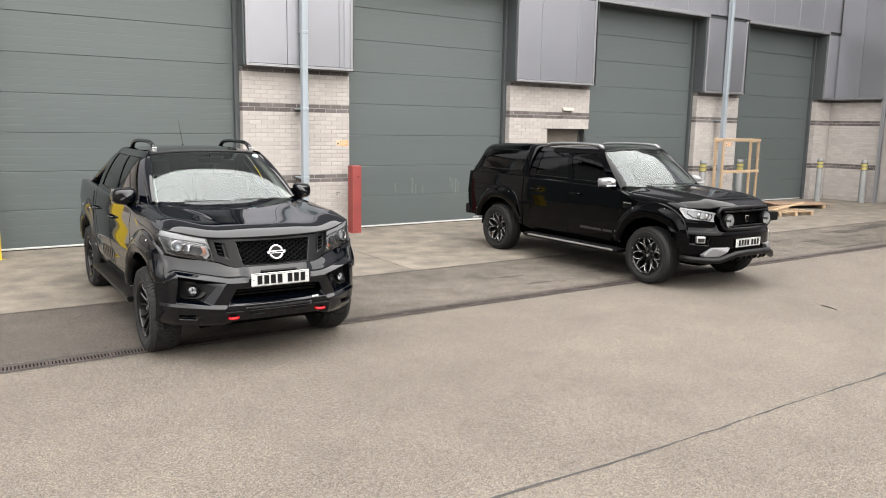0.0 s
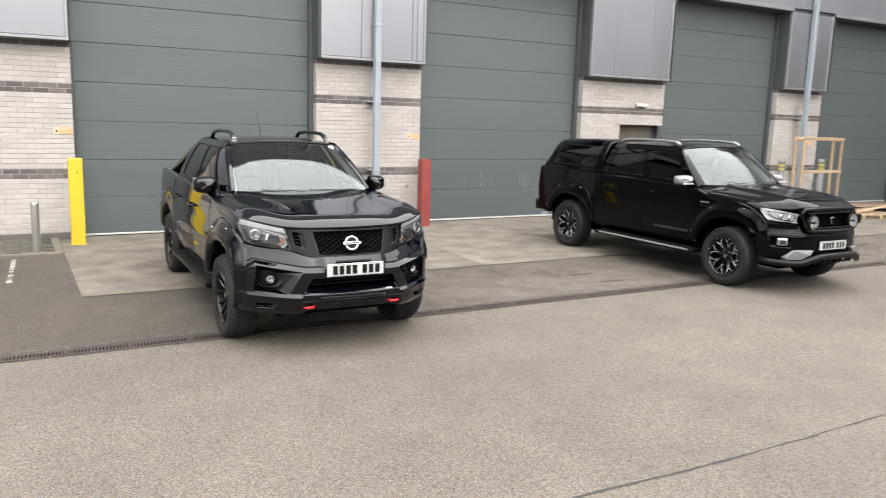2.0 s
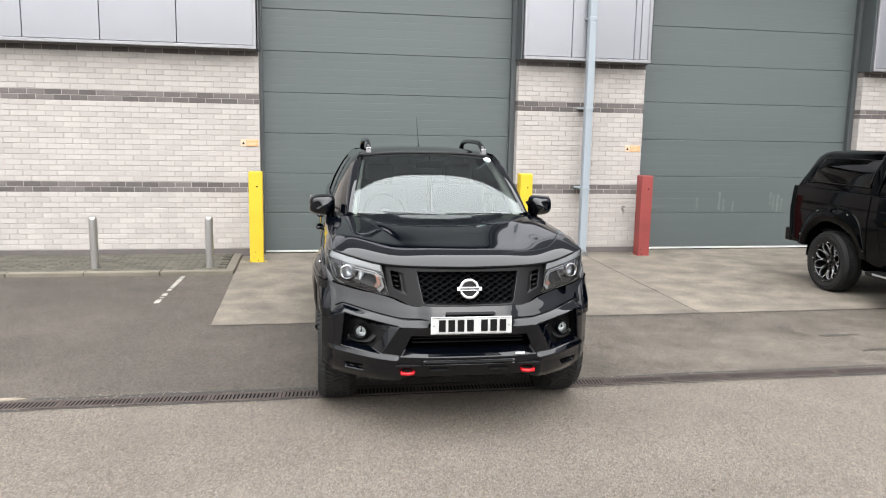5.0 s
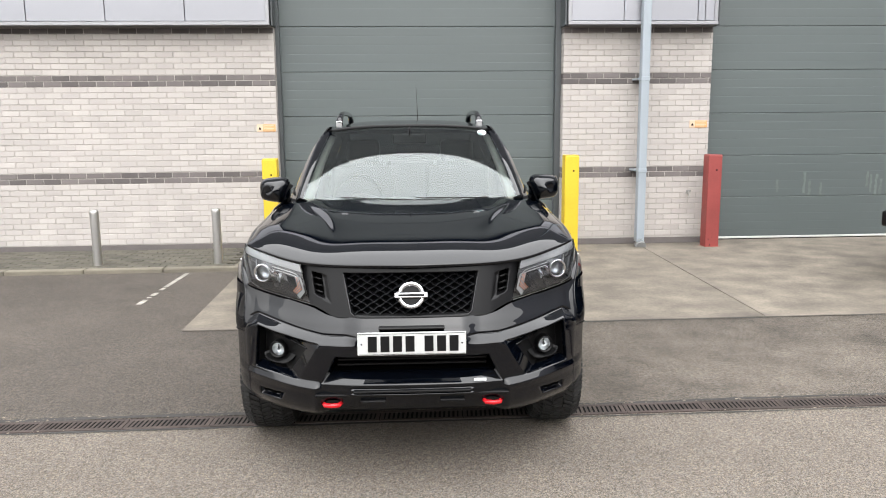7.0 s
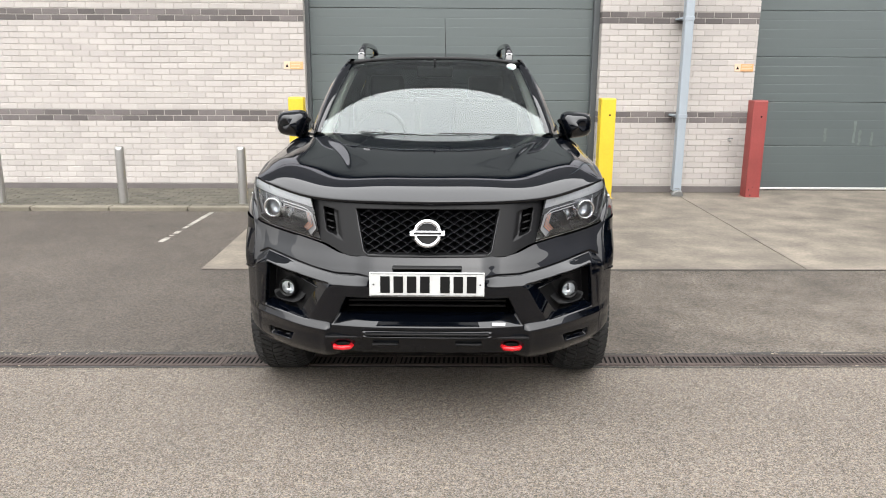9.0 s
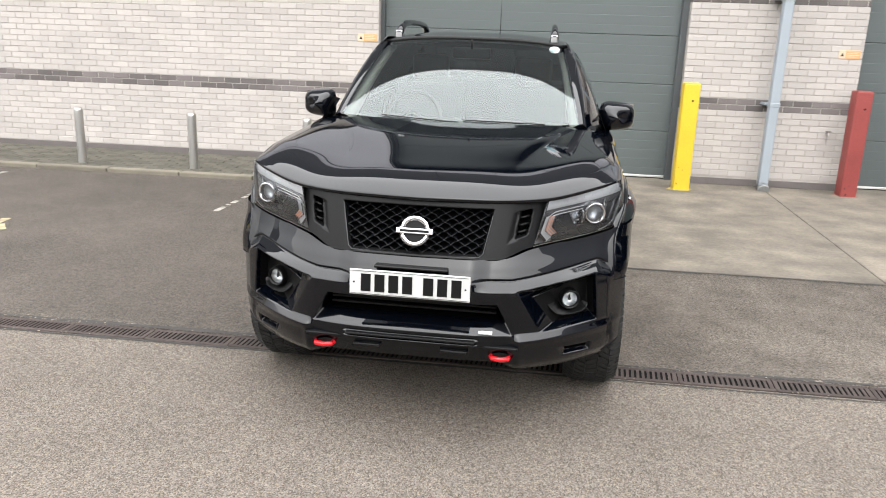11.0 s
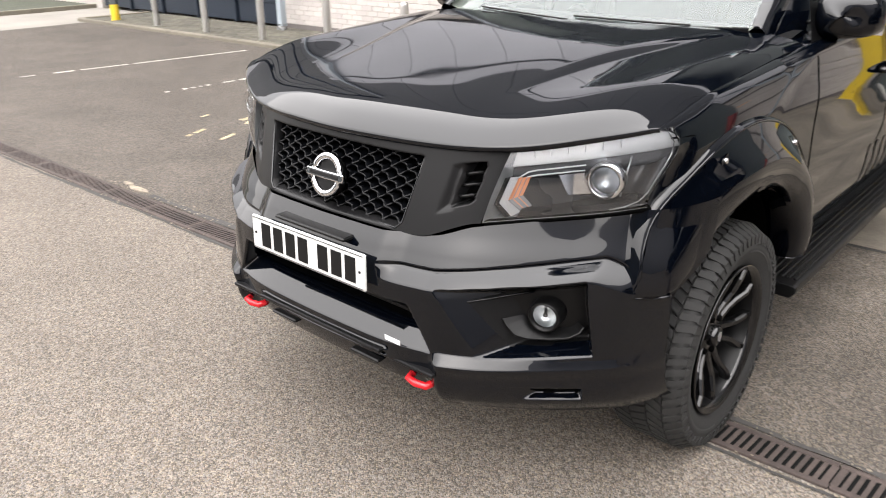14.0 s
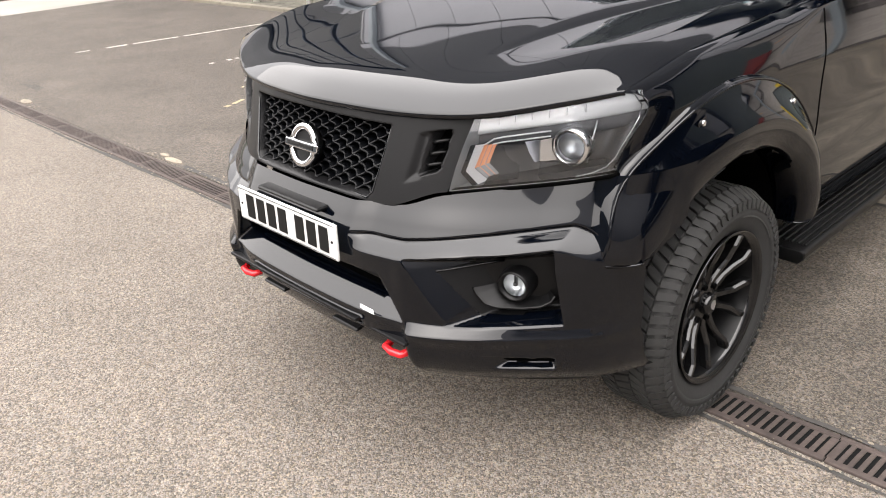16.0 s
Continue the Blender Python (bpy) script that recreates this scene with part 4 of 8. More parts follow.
M["rail_grey"] = paint("satin_grey_metal", (0.20, 0.20, 0.205), 0.35, metallic=0.5)
M["chrome"] = paint("chrome", (0.60, 0.605, 0.62), 0.06, metallic=1.0, dust=0.05)
M["lamp_bright"] = paint("bright_lamp_reflector", (0.80, 0.81, 0.82), 0.22, metallic=0.5)
M["skid_silver"] = paint("dull_skid_silver", (0.17, 0.17, 0.175), 0.45, metallic=0.6)
# plain white stands in for the sky that chrome bowls would mirror
M["spot_gleam"] = paint("white_lamp_reflector", (0.62, 0.63, 0.64), 0.25)
M["silver"] = paint("satin_silver", (0.527, 0.527, 0.535), 0.3, metallic=0.9)
M["lens_dark"] = paint("lamp_inner_grey", (0.014, 0.014, 0.015), 0.25)
M["lamp_mid"] = paint("lamp_smoked_silver", (0.048, 0.049, 0.052), 0.22, metallic=0.3)
M["lamp_smoke"] = paint("lamp_smoked_reflector", (0.13, 0.133, 0.14), 0.2, metallic=0.5)
M["lamp_grey"] = paint("lamp_silver_grey", (0.36, 0.37, 0.38), 0.2, metallic=0.6)
M["lens_white"] = paint("lamp_white_diffuser", (0.47, 0.48, 0.49), 0.2, coat=1.0)
M["amber"] = paint("amber_reflector", (0.52, 0.20, 0.10), 0.15, coat=1.0)
M["hook_red"] = paint("bright_red_paint", (0.468, 0.0078, 0.013), 0.25)
M["plate_white"] = paint("number_plate_white", (0.41, 0.413, 0.406), 0.3)
M["plate_black"] = paint("number_plate_black", (0.004, 0.004, 0.004), 0.5, spec=0.15)
M["sticker"] = paint("white_sticker", (0.450, 0.462, 0.468), 0.4)
M["sticker_teal"] = paint("teal_sticker", (0.150, 0.330, 0.360), 0.4)
M["decal"] = paint("grey_body_decal", (0.014, 0.014, 0.015), 0.3)
M["cloth"] = surface("dark_seat_cloth", (0.03, 0.03, 0.033), 0.9, bump=(300, 0.2, 0.001))
M["cabin_trim"] = paint("pale_cabin_trim", (0.62, 0.64, 0.59), 0.7, spec=0.3)
M["headlining"] = paint("grey_headlining", (0.10, 0.10, 0.095), 0.9, spec=0.1)
M["dash"] = paint("dashboard_plastic", (0.03, 0.03, 0.032), 0.6)
M["lamp_glass"] = clear("lamp_cover_glass", (0.94, 0.95, 0.96), ior=1.6)
M["screen_glass"] = clear("windscreen_glass", (0.62, 0.67, 0.65), ior=1.8, sheen=(0.75, 0.805, 0.80))
M["tint_glass"] = clear("dark_tinted_glass", (0.05, 0.055, 0.06), ior=1.5)
M["privacy_glass"] = clear("dark_privacy_glass", (0.03, 0.034, 0.037), ior=1.33)
M["lens_glass"] = clear("lens_glass", (0.85, 0.88, 0.9), ior=1.6)


# ---- vehicle building blocks; a truck faces -y, its nose at y = 0, x across ----
def both(name, build, mat, parent, label="", smooth=True):
    """Two mirrored parts of a truck: build(bm, side) makes one in a bmesh."""
    for s in (1, -1):
        bm = bmesh.new()
        build(bm, s)
        if s < 0:
            bmesh.ops.reverse_faces(bm, faces=bm.faces[:])
        part(name, bm, mat, parent, label, smooth)


def spaced(*runs):
    """Numbers from runs of (start, stop, steps)."""
    out = []
    for a, b, k in runs:
        out += [lerp(a, b, i / k) for i in range(k)]
    return out + [runs[-1][1]]


def tyre(parent, R=0.38, rim=0.243, width=0.262, blocks=68, lug=True, rubber="rubber"):
    """A chunky all-terrain tyre; its axle lies along x, its outer face at +x."""
    h = width / 2
    bm = bmesh.new()
    prof = [(-h * 0.72, rim - 0.012), (-h * 0.86, rim + 0.012), (-h * 0.99, rim + 0.06), (-h * 0.97, R - 0.05), (-h * 0.86, R - 0.02), (-h * 0.7, R - 0.0125), (h * 0.7, R - 0.0125),
            (h * 0.86, R - 0.02), (h * 0.97, R - 0.05), (h * 0.99, rim + 0.085), (h * 0.985, rim + 0.06), (h * 0.96, rim + 0.045), (h * 0.90, rim + 0.02), (h * 0.84, rim + 0.006), (h * 0.72, rim - 0.012)]
    lathe(bm, prof, 92, "x")
    # raised ring and blocks on the sidewall
    lathe(bm, [(h * 0.985, R - 0.062), (h * 1.005, R - 0.066), (h * 1.005, R - 0.078), (h * 0.988, R - 0.082)], 92, "x")
    carcass = part("tyre", bm, M[rubber], parent, "chunky all-terrain tyre")
    bm = bmesh.new()
    rr = random.Random(5)
    for i in range(blocks):
        t0 = 2 * math.pi * i / blocks
        for row, (xa, xb, ra, rb, skew) in enumerate(((-1.0, -0.64, 0.030, 0.001, 0.3), (-0.6, -0.24, 0.0, 0.0, 0.7), (-0.2, 0.2, 0.0, 0.0, -0.6), (0.24, 0.6, 0.0, 0.0, 0.7), (0.64, 1.0, 0.001, 0.030, -0.3))):
            t = t0 + (row % 2) * math.pi / blocks
            w = 2 * math.pi / blocks * (0.36 if row in (0, 4) else 0.40) * (0.85 if (i + row) % 2 else 1.0)
            sk = skew * math.pi / blocks
            base = 0.014 + (0.0)
            quad = []
            for top in (False, True):
                for x, r, tt in ((xa, ra, t - w - sk), (xb, rb, t - w + sk), (xb, rb, t + w + sk), (xa, ra, t + w - sk)):
                    rad = R - r - (0 if top else base)
                    shrink = 0.96 if top else 1.0
                    tt2 = t + (tt - t) * shrink
                    quad.append(bm.verts.new((x * h, rad * math.cos(tt2), rad * math.sin(tt2))))
            for q in ((4, 5, 6, 7), (0, 1, 5, 4), (1, 2, 6, 5), (2, 3, 7, 6), (3, 0, 4, 7)):
                bm.faces.new([quad[k] for k in q])
        # shoulder lugs on the sidewall
        if lug:
            w = 2 * math.pi / blocks * 0.33
            pts = []
            for xo, rad, tt in ((0.0, R - 0.028, -w), (0.0, R - 0.028, w), (0.0, R - 0.058, w * (0.9 if i % 2 else 0.5)), (0.0, R - 0.058, -w * (0.5 if i % 2 else 0.9))):
                pts.append((rad, t0 + tt))
            for sgn in (1,):
                lo = [bm.verts.new((sgn * h * 0.955, r * math.cos(a), r * math.sin(a))) for r, a in pts]
                hi = [bm.verts.new((sgn * (h * 1.0 + (0.004 if r < R - 0.04 else 0.0)), r * math.cos(a), r * math.sin(a))) for r, a in pts]
                bm.faces.new(hi)
                for k in range(4):
                    bm.faces.new((lo[k], lo[(k + 1) % 4], hi[(k + 1) % 4], hi[k]))
    bmesh.ops.recalc_face_normals(bm, faces=bm.faces[:])
    part("tread", bm, M[rubber], carcass)
    # raised lettering on the sidewall, reduced to plain blocks
    for quarter in range(4):
        bm = bmesh.new()
        arc = [2 * math.pi * (quarter * 16 + k) / 64 for k in range(3, 13)]
        sheet(bm, [[(h * 1.0, r * math.cos(t), r * math.sin(t)) for r in (rim + 0.053, rim + 0.069)] for t in arc], smooth=False)
        part("sidewall_mark", bm, M["rubber_pale"], carcass, "worn raised marks reduced to a plain bar")
    return carcass


def spoke(bm, pts, widths, x_of, depth, mat=0):
    """A bar that runs along points of the wheel's face (radius along +z), with a bevelled front."""
    rows = []
    n = len(pts)
    for i, (a, b) in enumerate(pts):
        pa, pb = pts[max(0, i - 1)], pts[min(n - 1, i + 1)]
        d = Vector((pb[0] - pa[0], pb[1] - pa[1])).normalized()
        s = Vector((-d.y, d.x)) * widths[i]
        x = x_of(math.hypot(a, b))
        rows.append([(x - depth, a - s.x, b - s.y), (x - 0.008, a - s.x, b - s.y), (x, a - s.x * 0.6, b - s.y * 0.6), (x, a + s.x * 0.6, b + s.y * 0.6), (x - 0.008, a + s.x, b + s.y), (x - depth, a + s.x, b + s.y)])
    sheet(bm, rows, mat=mat, smooth=False)


def turned(bm_verts, angle):
    c, s = math.cos(angle), math.sin(angle)
    for v in bm_verts:
        y, z = v.co.y, v.co.z
        v.co.y, v.co.z = c * y - s * z, s * y + c * z


def wheel(parent, at, side, steer=0.0, style="twin", spin=0.0):
    """A wheel as one part of a truck: tyre with tread, rim with its spokes, hub cap and nuts."""
    w = new("wheel")
    w.parent = parent
    w.location = at
    w.rotation_euler = (spin, 0, (0 if side > 0 else math.pi) + steer)
    R, rim, h = 0.38, 0.243, 0.131
    c = tyre(w, R, rim, 2 * h, rubber="rubber" if style == "twin" else "rubber_dark")
    bm = bmesh.new()
    lathe(bm, [(0.118, rim - 0.004), (0.125, rim + 0.004), (0.122, rim + 0.0085), (0.112, rim + 0.004), (0.118, rim - 0.004), (0.10, rim - 0.012), (0.06, rim - 0.02), (-0.10, rim - 0.03), (-0.11, rim + 0.004)], 72, "x")
    for f in bm.faces:
        if f.calc_center_median().x < 0.09:
            f.material_index = 1
    barrel = part("rim", bm, [M["alloy"], M["plastic"]], w, "gloss black alloy rim")
    bm = bmesh.new()
    lathe(bm, [(-0.02, 0.0001), (-0.02, 0.165), (-0.045, 0.17)], 40, "x")
    part("brake_disc", bm, M["disc"], w, "steel brake disc behind the spokes")
    bm = bmesh.new()
    rod(bm, (-0.1, 0, 0), (0.03, 0, 0), 0.075, seg=24)
    part("axle_hub", bm, M["void"], w)

    def dish(r):
        return lerp(0.062, 0.104, smooth_step(0.05, 0.235, r))

    bm = bmesh.new()
    count = 6 if style == "twin" else 8
    for k in range(count):
        before = set(bm.verts)
        if style == "twin":
            for s in (-1, 1):
                spoke(bm, [(s * 0.018, 0.055), (s * 0.023, 0.11), (s * 0.030, 0.145), (s * 0.052, 0.19), (s * 0.060, 0.236)], [0.014, 0.012, 0.0115, 0.011, 0.013], dish, 0.03)
        else:
            for s in (-1, 1):
                spoke(bm, [(s * 0.012, 0.06), (s * 0.034, 0.11), (s * 0.046, 0.16), (s * 0.036, 0.205), (s * 0.012, 0.238)], [0.013, 0.0125, 0.011, 0.011, 0.012], dish, 0.03)
        turned([v for v in bm.verts if v not in before], 2 * math.pi * k / count)
    part("spokes", bm, M["alloy"], barrel, "gloss black split spokes")
    if style != "twin":
        bm = bmesh.new()
        for k in range(count):
            before = set(bm.verts)
            for s in (-1, 1):
                spoke(bm, [(s * 0.038, 0.105), (s * 0.052, 0.155), (s * 0.046, 0.195), (s * 0.026, 0.228)], [0.0010, 0.0024, 0.0024, 0.0012], lambda r: dish(r) + 0.002, 0.006)
            turned([v for v in bm.verts if v not in before], 2 * math.pi * k / count)
            rod(bm, (0.126, 0.242 * math.sin(2 * math.pi * (k + 0.5) / count), 0.242 * math.cos(2 * math.pi * (k + 0.5) / count)), (0.13, 0.242 * math.sin(2 * math.pi * (k + 0.5) / count), 0.242 * math.cos(2 * math.pi * (k + 0.5) / count)), 0.004, seg=8)
        part("milled_edges", bm, M["milled"], barrel, "milled spoke edges, paled to stand for sky gleam")
    bm = bmesh.new()
    lathe(bm, [(0.0, 0.09), (0.05, 0.088), (0.062, 0.08), (0.064, 0.036)], 40, "x")
    part("hub", bm, M["alloy"], barrel)
    bm = bmesh.new()
    lathe(bm, [(0.06, 0.036), (0.082, 0.035), (0.087, 0.03), (0.089, 0.0001)], 32, "x")
    part("cap", bm, M["alloy"], barrel, "black centre cap")
    bm = bmesh.new()
    prism(bm, [(0.0, 0.018), (0.013, 0.012), (0.013, -0.006), (0.0, -0.019), (-0.013, -0.006), (-0.013, 0.012)], 0.0885, 0.0905, axis="x")
    part("cap_badge", bm, M["silver"], barrel, "small silver shield on the cap")
    for k in range(6):
        a = 2 * math.pi * (k + 0.5) / 6
        y, z = 0.061 * math.cos(a), 0.061 * math.sin(a)
        bm = bmesh.new()
        rod(bm, (0.05, y, z), (0.069, y, z), 0.0105, seg=6)
        part("nut", bm, M["void"], barrel)
    return w


def well(parent, yc, zc, r, side, x_in=0.45, x_out=0.85):
    """A dark liner over a wheel."""
    def build(bm, s):
        rows = []
        for k in range(25):
            a = math.pi * (1.0 - k / 24)
            rows.append([(s * x, yc - r * math.cos(a) * -1, zc + r * math.sin(a)) for x in (x_in, x_out)])
        sheet(bm, rows)
        sheet(bm, [[(s * x_in, yc + rr * math.cos(a), zc + rr * math.sin(a)) for rr in (0.02, r)] for a in (math.pi * (1.0 - k / 24) for k in range(25))])
    both("wheel_liner", build, M["void"], parent, "black wheel arch liner")


def flare(parent, W, yc, zc, a0, a1, z_front, z_rear, r_in=0.49, r_out=0.735, lift=0.07, reach=((0, 0.68), (30, 0.685), (60, 0.70), (95, 0.722), (125, 0.742), (150, 0.645), (180, 0.615)), lip=((0, 0.505), (60, 0.505), (95, 0.50), (125, 0.515), (150, 0.56), (180, 0.56))):
    """A bolted-on arch flare: a band round the wheel, standing off the body, rolled in at its lip."""
    prof = [(r_in + 0.012, -0.055), (r_in, -0.03), (r_in + 0.001, 0.5 * lift), (r_in + 0.012, 0.76 * lift), (r_in + 0.04, 0.92 * lift), (r_in + 0.075, 1.04 * lift), (lerp(r_in, r_out, 0.42), lift * 1.08), (lerp(r_in, r_out, 0.52), lift * 1.0),
            (lerp(r_in, r_out, 0.64), lift * 0.80), (lerp(r_in, r_out, 0.78), lift * 0.50), (r_out - 0.018, 0.016), (r_out - 0.006, 0.014), (r_out, 0.002), (r_out + 0.002, -0.012), (r_out + 0.004, -0.055)]

    def stand(y, z):
        """Share of the lift: less towards the front and the front foot."""
        if y >= yc:
            return 1.0
        return (0.35 + 0.65 * smooth_step(z_front, z_front + 0.25, z)) * lerp(0.45, 1.0, smooth_step(yc - 0.45, yc - 0.05, y))

    def build(bm, s):
        rows = []
        n = 52
        for k in range(n + 1):
            a = lerp(a0, a1, k / n)
            row = []
            for r, off in prof:
                r = lerp(curve_at(lip, math.degrees(a)), curve_at(reach, math.degrees(a)), (r - r_in) / (r_out - r_in))
                y, z = yc + r * math.cos(a), zc + r * math.sin(a)
                low = z_front if y < yc else z_rear
                if z < low:
                    z = low
                    d = math.sqrt(max(0.0, r * r - (low - zc) ** 2))
                    y = yc + (d if y > yc else -d)
                row.append((s * (W(y, z) + (off * stand(y, z) if off > 0 else off)), y, z))
            rows.append(row)
        sheet(bm, rows)
    both("arch_flare", build, M["gloss"], parent, "gloss black bolted wheel arch flare")

    def bead(bm, s):
        """A rounded bead along the flare's outer edge and its front foot."""
        def at(a, q, off):
            r = lerp(curve_at(lip, math.degrees(a)), curve_at(reach, math.degrees(a)), q)
            y, z = yc + r * math.cos(a), zc + r * math.sin(a)
            low = z_front if y < yc else z_rear
            if z < low:
                z = low
                d = math.sqrt(max(0.0, r * r - (low - zc) ** 2))
                y = yc + (d if y > yc else -d)
            return s * (W(y, z) + off * stand(y, z)), y, z
        top = a0
        while zc + curve_at(reach, math.degrees(top)) * math.sin(top) < z_front + 0.004:
            top -= radians(0.25)
        edge = [at(lerp(a1, top, k / 60), 0.95, 0.015) for k in range(61)]
        foot = [at(a0, q, off) for q, off in ((0.78, lift * 0.46), (0.55, lift * 0.80), (0.35, lift), (0.17, lift), (0.07, lift * 0.95))]
        tube(bm, edge + foot, 0.0042, 6)
    both("edge_bead", bead, M["gloss"], parent, "rounded edge of the wheel arch flare")
    for s in (1, -1):
        for t in (0.12, 0.36, 0.62, 0.86):
            a = lerp(a0, a1, t)
            r = lerp(r_in, curve_at(reach, math.degrees(a)), 0.80)
            y, z = yc + r * math.cos(a), zc + r * math.sin(a)
            if z < (z_front if y < yc else z_rear) + 0.03:
                continue
            x = W(y, z) + lift * 0.52 * stand(y, z)
            bm = bmesh.new()
            rod(bm, (s * (x - 0.006), y, z), (s * (x + 0.005), y, z), 0.0085, seg=12, bevel=0.002)
            part("rivet", bm, M["chrome"], parent, "small bright bolt head on the flare")
            # pressed pocket round the bolt
            bm = bmesh.new()
            u = Vector((0, math.cos(a), math.sin(a)))
            v = Vector((0, -math.sin(a), math.cos(a)))
            c = Vector((s * (x - 0.006), y, z))
            pts = [c + u * 0.012 - v * 0.022, c + u * 0.012 + v * 0.022, c - u * 0.03 + v * 0.012, c - u * 0.03 - v * 0.012]
            nrm = Vector((s * 0.004, 0, 0))
            f = [bm.verts.new(p + nrm) for p in pts]
            bm.faces.new(f)
            part("bolt_pocket", bm, M["plastic"], parent)


def plate(parent, at, tilt, chars, w=0.508, h=0.109):
    """A white number plate whose writing is plain bars."""
    p = new("number_plate")
    p.parent = parent
    p.location, p.rotation_euler = at, (tilt, 0, 0)
    part("backing", nbox(-w / 2, w / 2, -0.004, 0.006, -h / 2, h / 2, 0.003), M["plate_white"], p, "white reflective plate")
    for z0, z1 in ((h / 2 - 0.0065, h / 2 - 0.0045), (-h / 2 + 0.0045, -h / 2 + 0.0065)):
        part("border", nbox(-w / 2 + 0.006, w / 2 - 0.006, -0.0055, -0.0045, z0, z1), M["decal"], p)
    x = -0.205
    for c in chars:
        if c == "#":
            part("bar", nbox(x, x + 0.042, -0.0062, -0.0045, -0.0375, 0.0375), M["plate_black"], p, "plain black bar in place of a character")
            x += 0.0585
        else:
            x += 0.03
    for s in (-1, 1):
        bm = bmesh.new()
        rod(bm, (s * 0.235, -0.0065, 0), (s * 0.235, -0.003, 0), 0.004, seg=8)
        part("screw", bm, M["plate_black"], p)
    return p


def cab(parent, c, glass_side, glass_rear):
    """Greenhouse: pillars, roof, windscreen, side panes, seats and dashboard. c holds the plan."""
    ss = spaced((0, c["s0"], 2), (c["s0"], c["s1"], 8), (c["s1"], c["s2"], 2), (c["s2"], c["s3"], 8), (c["s3"], 1, 3))
    ts = spaced((0, c["t0"], 1), (c["t0"], c["t1"], 8), (c["t1"], 1, 3))

    def at(s, t, off=0.0):
        y = lerp(lerp(c["ya0"], c["ya1"], t), lerp(c["yc0"], c["yc1"], t), s)
        z = lerp(curve_at(c["belt"], y), c["roof"] - 0.045, t)
        x = lerp(c["xb"], c["xr"], t) + 0.028 * math.sin(math.pi * t) - 0.03 * smooth_step(0.75, 1.0, t) ** 2
        x -= 0.10 * max(0, 0.10 - s) * t + c.get("tuck", 0.0) * max(0.0, 1 - s / 0.30) ** 2 * (1 - t)
        return (x + off, y, z)

    wins = [(c["s0"], c["s1"]), (c["s2"], c["s3"])]

    def holed(s, t):
        return c["t0"] < t < c["t1"] and any(a < s < b for a, b in wins)

    def frame_side(bm, k):
        sheet(bm, [[(k * p[0], p[1], p[2]) for p in (at(s, t) for t in ts)] for s in ss],
              keep=lambda i, j: not holed((ss[i] + ss[i + 1]) / 2, (ts[j] + ts[j + 1]) / 2))
    both("pillar_frame", frame_side, M["gloss"], parent, "gloss black door frames and pillars")
    for n, (a, b) in enumerate(wins):
        def pane(bm, k, a=a, b=b):
            rows = [[(k * p[0], p[1], p[2]) for p in (at(lerp(a, b, i / 8), lerp(c["t0"], c["t1"], j / 6), -0.008) for j in range(7))] for i in range(9)]
            sheet(bm, rows)
        both("side_window", pane, glass_side if n == 0 else glass_rear, parent, "dark tinted side window")

        def edge(bm, k, a=a, b=b):
            ring = [at(lerp(a, b, i / 6), c["t0"], 0.001) for i in range(7)]
            tube(bm, [(k * x, y, z) for x, y, z in ring], 0.007, 6)
        both("window_trim", edge, M["plastic"], parent)
    # roof
    def roof_z(u, y):
        return c["roof"] - 0.045 * abs(u) ** 3 - 0.02 * smooth_step(c["yc1"] - 0.5, c["yc1"], y) - 0.03 * (1 - smooth_step(c["ya1"] - 0.06, c["ya1"] + 0.35, y))
    us = spaced((-1, 1, 20))
    bm = bmesh.new()
    bow = lambda u: 0.45 * u * u + 0.55 * u ** 4  # noqa: E731
    y0 = lambda u: c["ya1"] - c.get("bow1", 0.10) * (1 - bow(u))  # noqa: E731
    sheet(bm, [[(u * (c["xr"] - 0.03 - 0.01 * max(0, 0.12 - v) / 0.12), lerp(y0(u), c["yc1"] + 0.02, v), roof_z(u, lerp(y0(u), c["yc1"] + 0.02, v))) for u in us] for v in spaced((0, 0.2, 4), (0.2, 1, 8))])
    part("roof", bm, M["gloss"], parent, "gloss black roof panel", True)
    # windscreen
    bm = bmesh.new()
    base = lambda u: Vector((u * c["xw0"], c["yw0"] + c["bow0"] * bow(u), c["zw0"] + 0.012 * abs(u)))  # noqa: E731
    top = lambda u: Vector((u * c["xw1"], y0(u) + 0.0 + 0.02 * u * u, roof_z(u * 0.95, y0(u)) - 0.008))  # noqa: E731
    def glass(u, v):
        p = base(u).lerp(top(u), v)
        p += Vector((0, -0.55, 0.8)).normalized() * c.get("bulge", 0.04) * math.sin(math.pi * v) * (1 - 0.4 * u * u)
        return p
    sheet(bm, [[glass(u, v) for u in us] for v in spaced((0, 1, 14))])
    ws = part("windscreen", bm, M["screen_glass"], parent, "clear windscreen reflecting a pale sky", True)
    ws.visible_shadow = False
    bm = bmesh.new()
    tube(bm, [glass(u, 0.985) + Vector((0, 0.004, 0.0)) for u in us], 0.016, 6)
    part("header_trim", bm, M["plastic"], ws, "black band along the top of the glass", True)

    def pillar(bm, k):
        rows = []
        for v in spaced((0, 1, 12)):
            g = glass(k, v)
            x, y, z = at(0.0, v)
            rows.append([(g.x - k * 0.03, g.y - 0.004, g.z + 0.001), (g.x, g.y - 0.006, g.z + 0.006), ((g.x + k * x) / 2 + k * 0.01, min(g.y, y) - 0.0, (g.z + z) / 2 + 0.012), (k * x, y, z)])
        sheet(bm, rows)
    both("windscreen_pillar", pillar, M["gloss"], parent, "gloss black windscreen pillar")

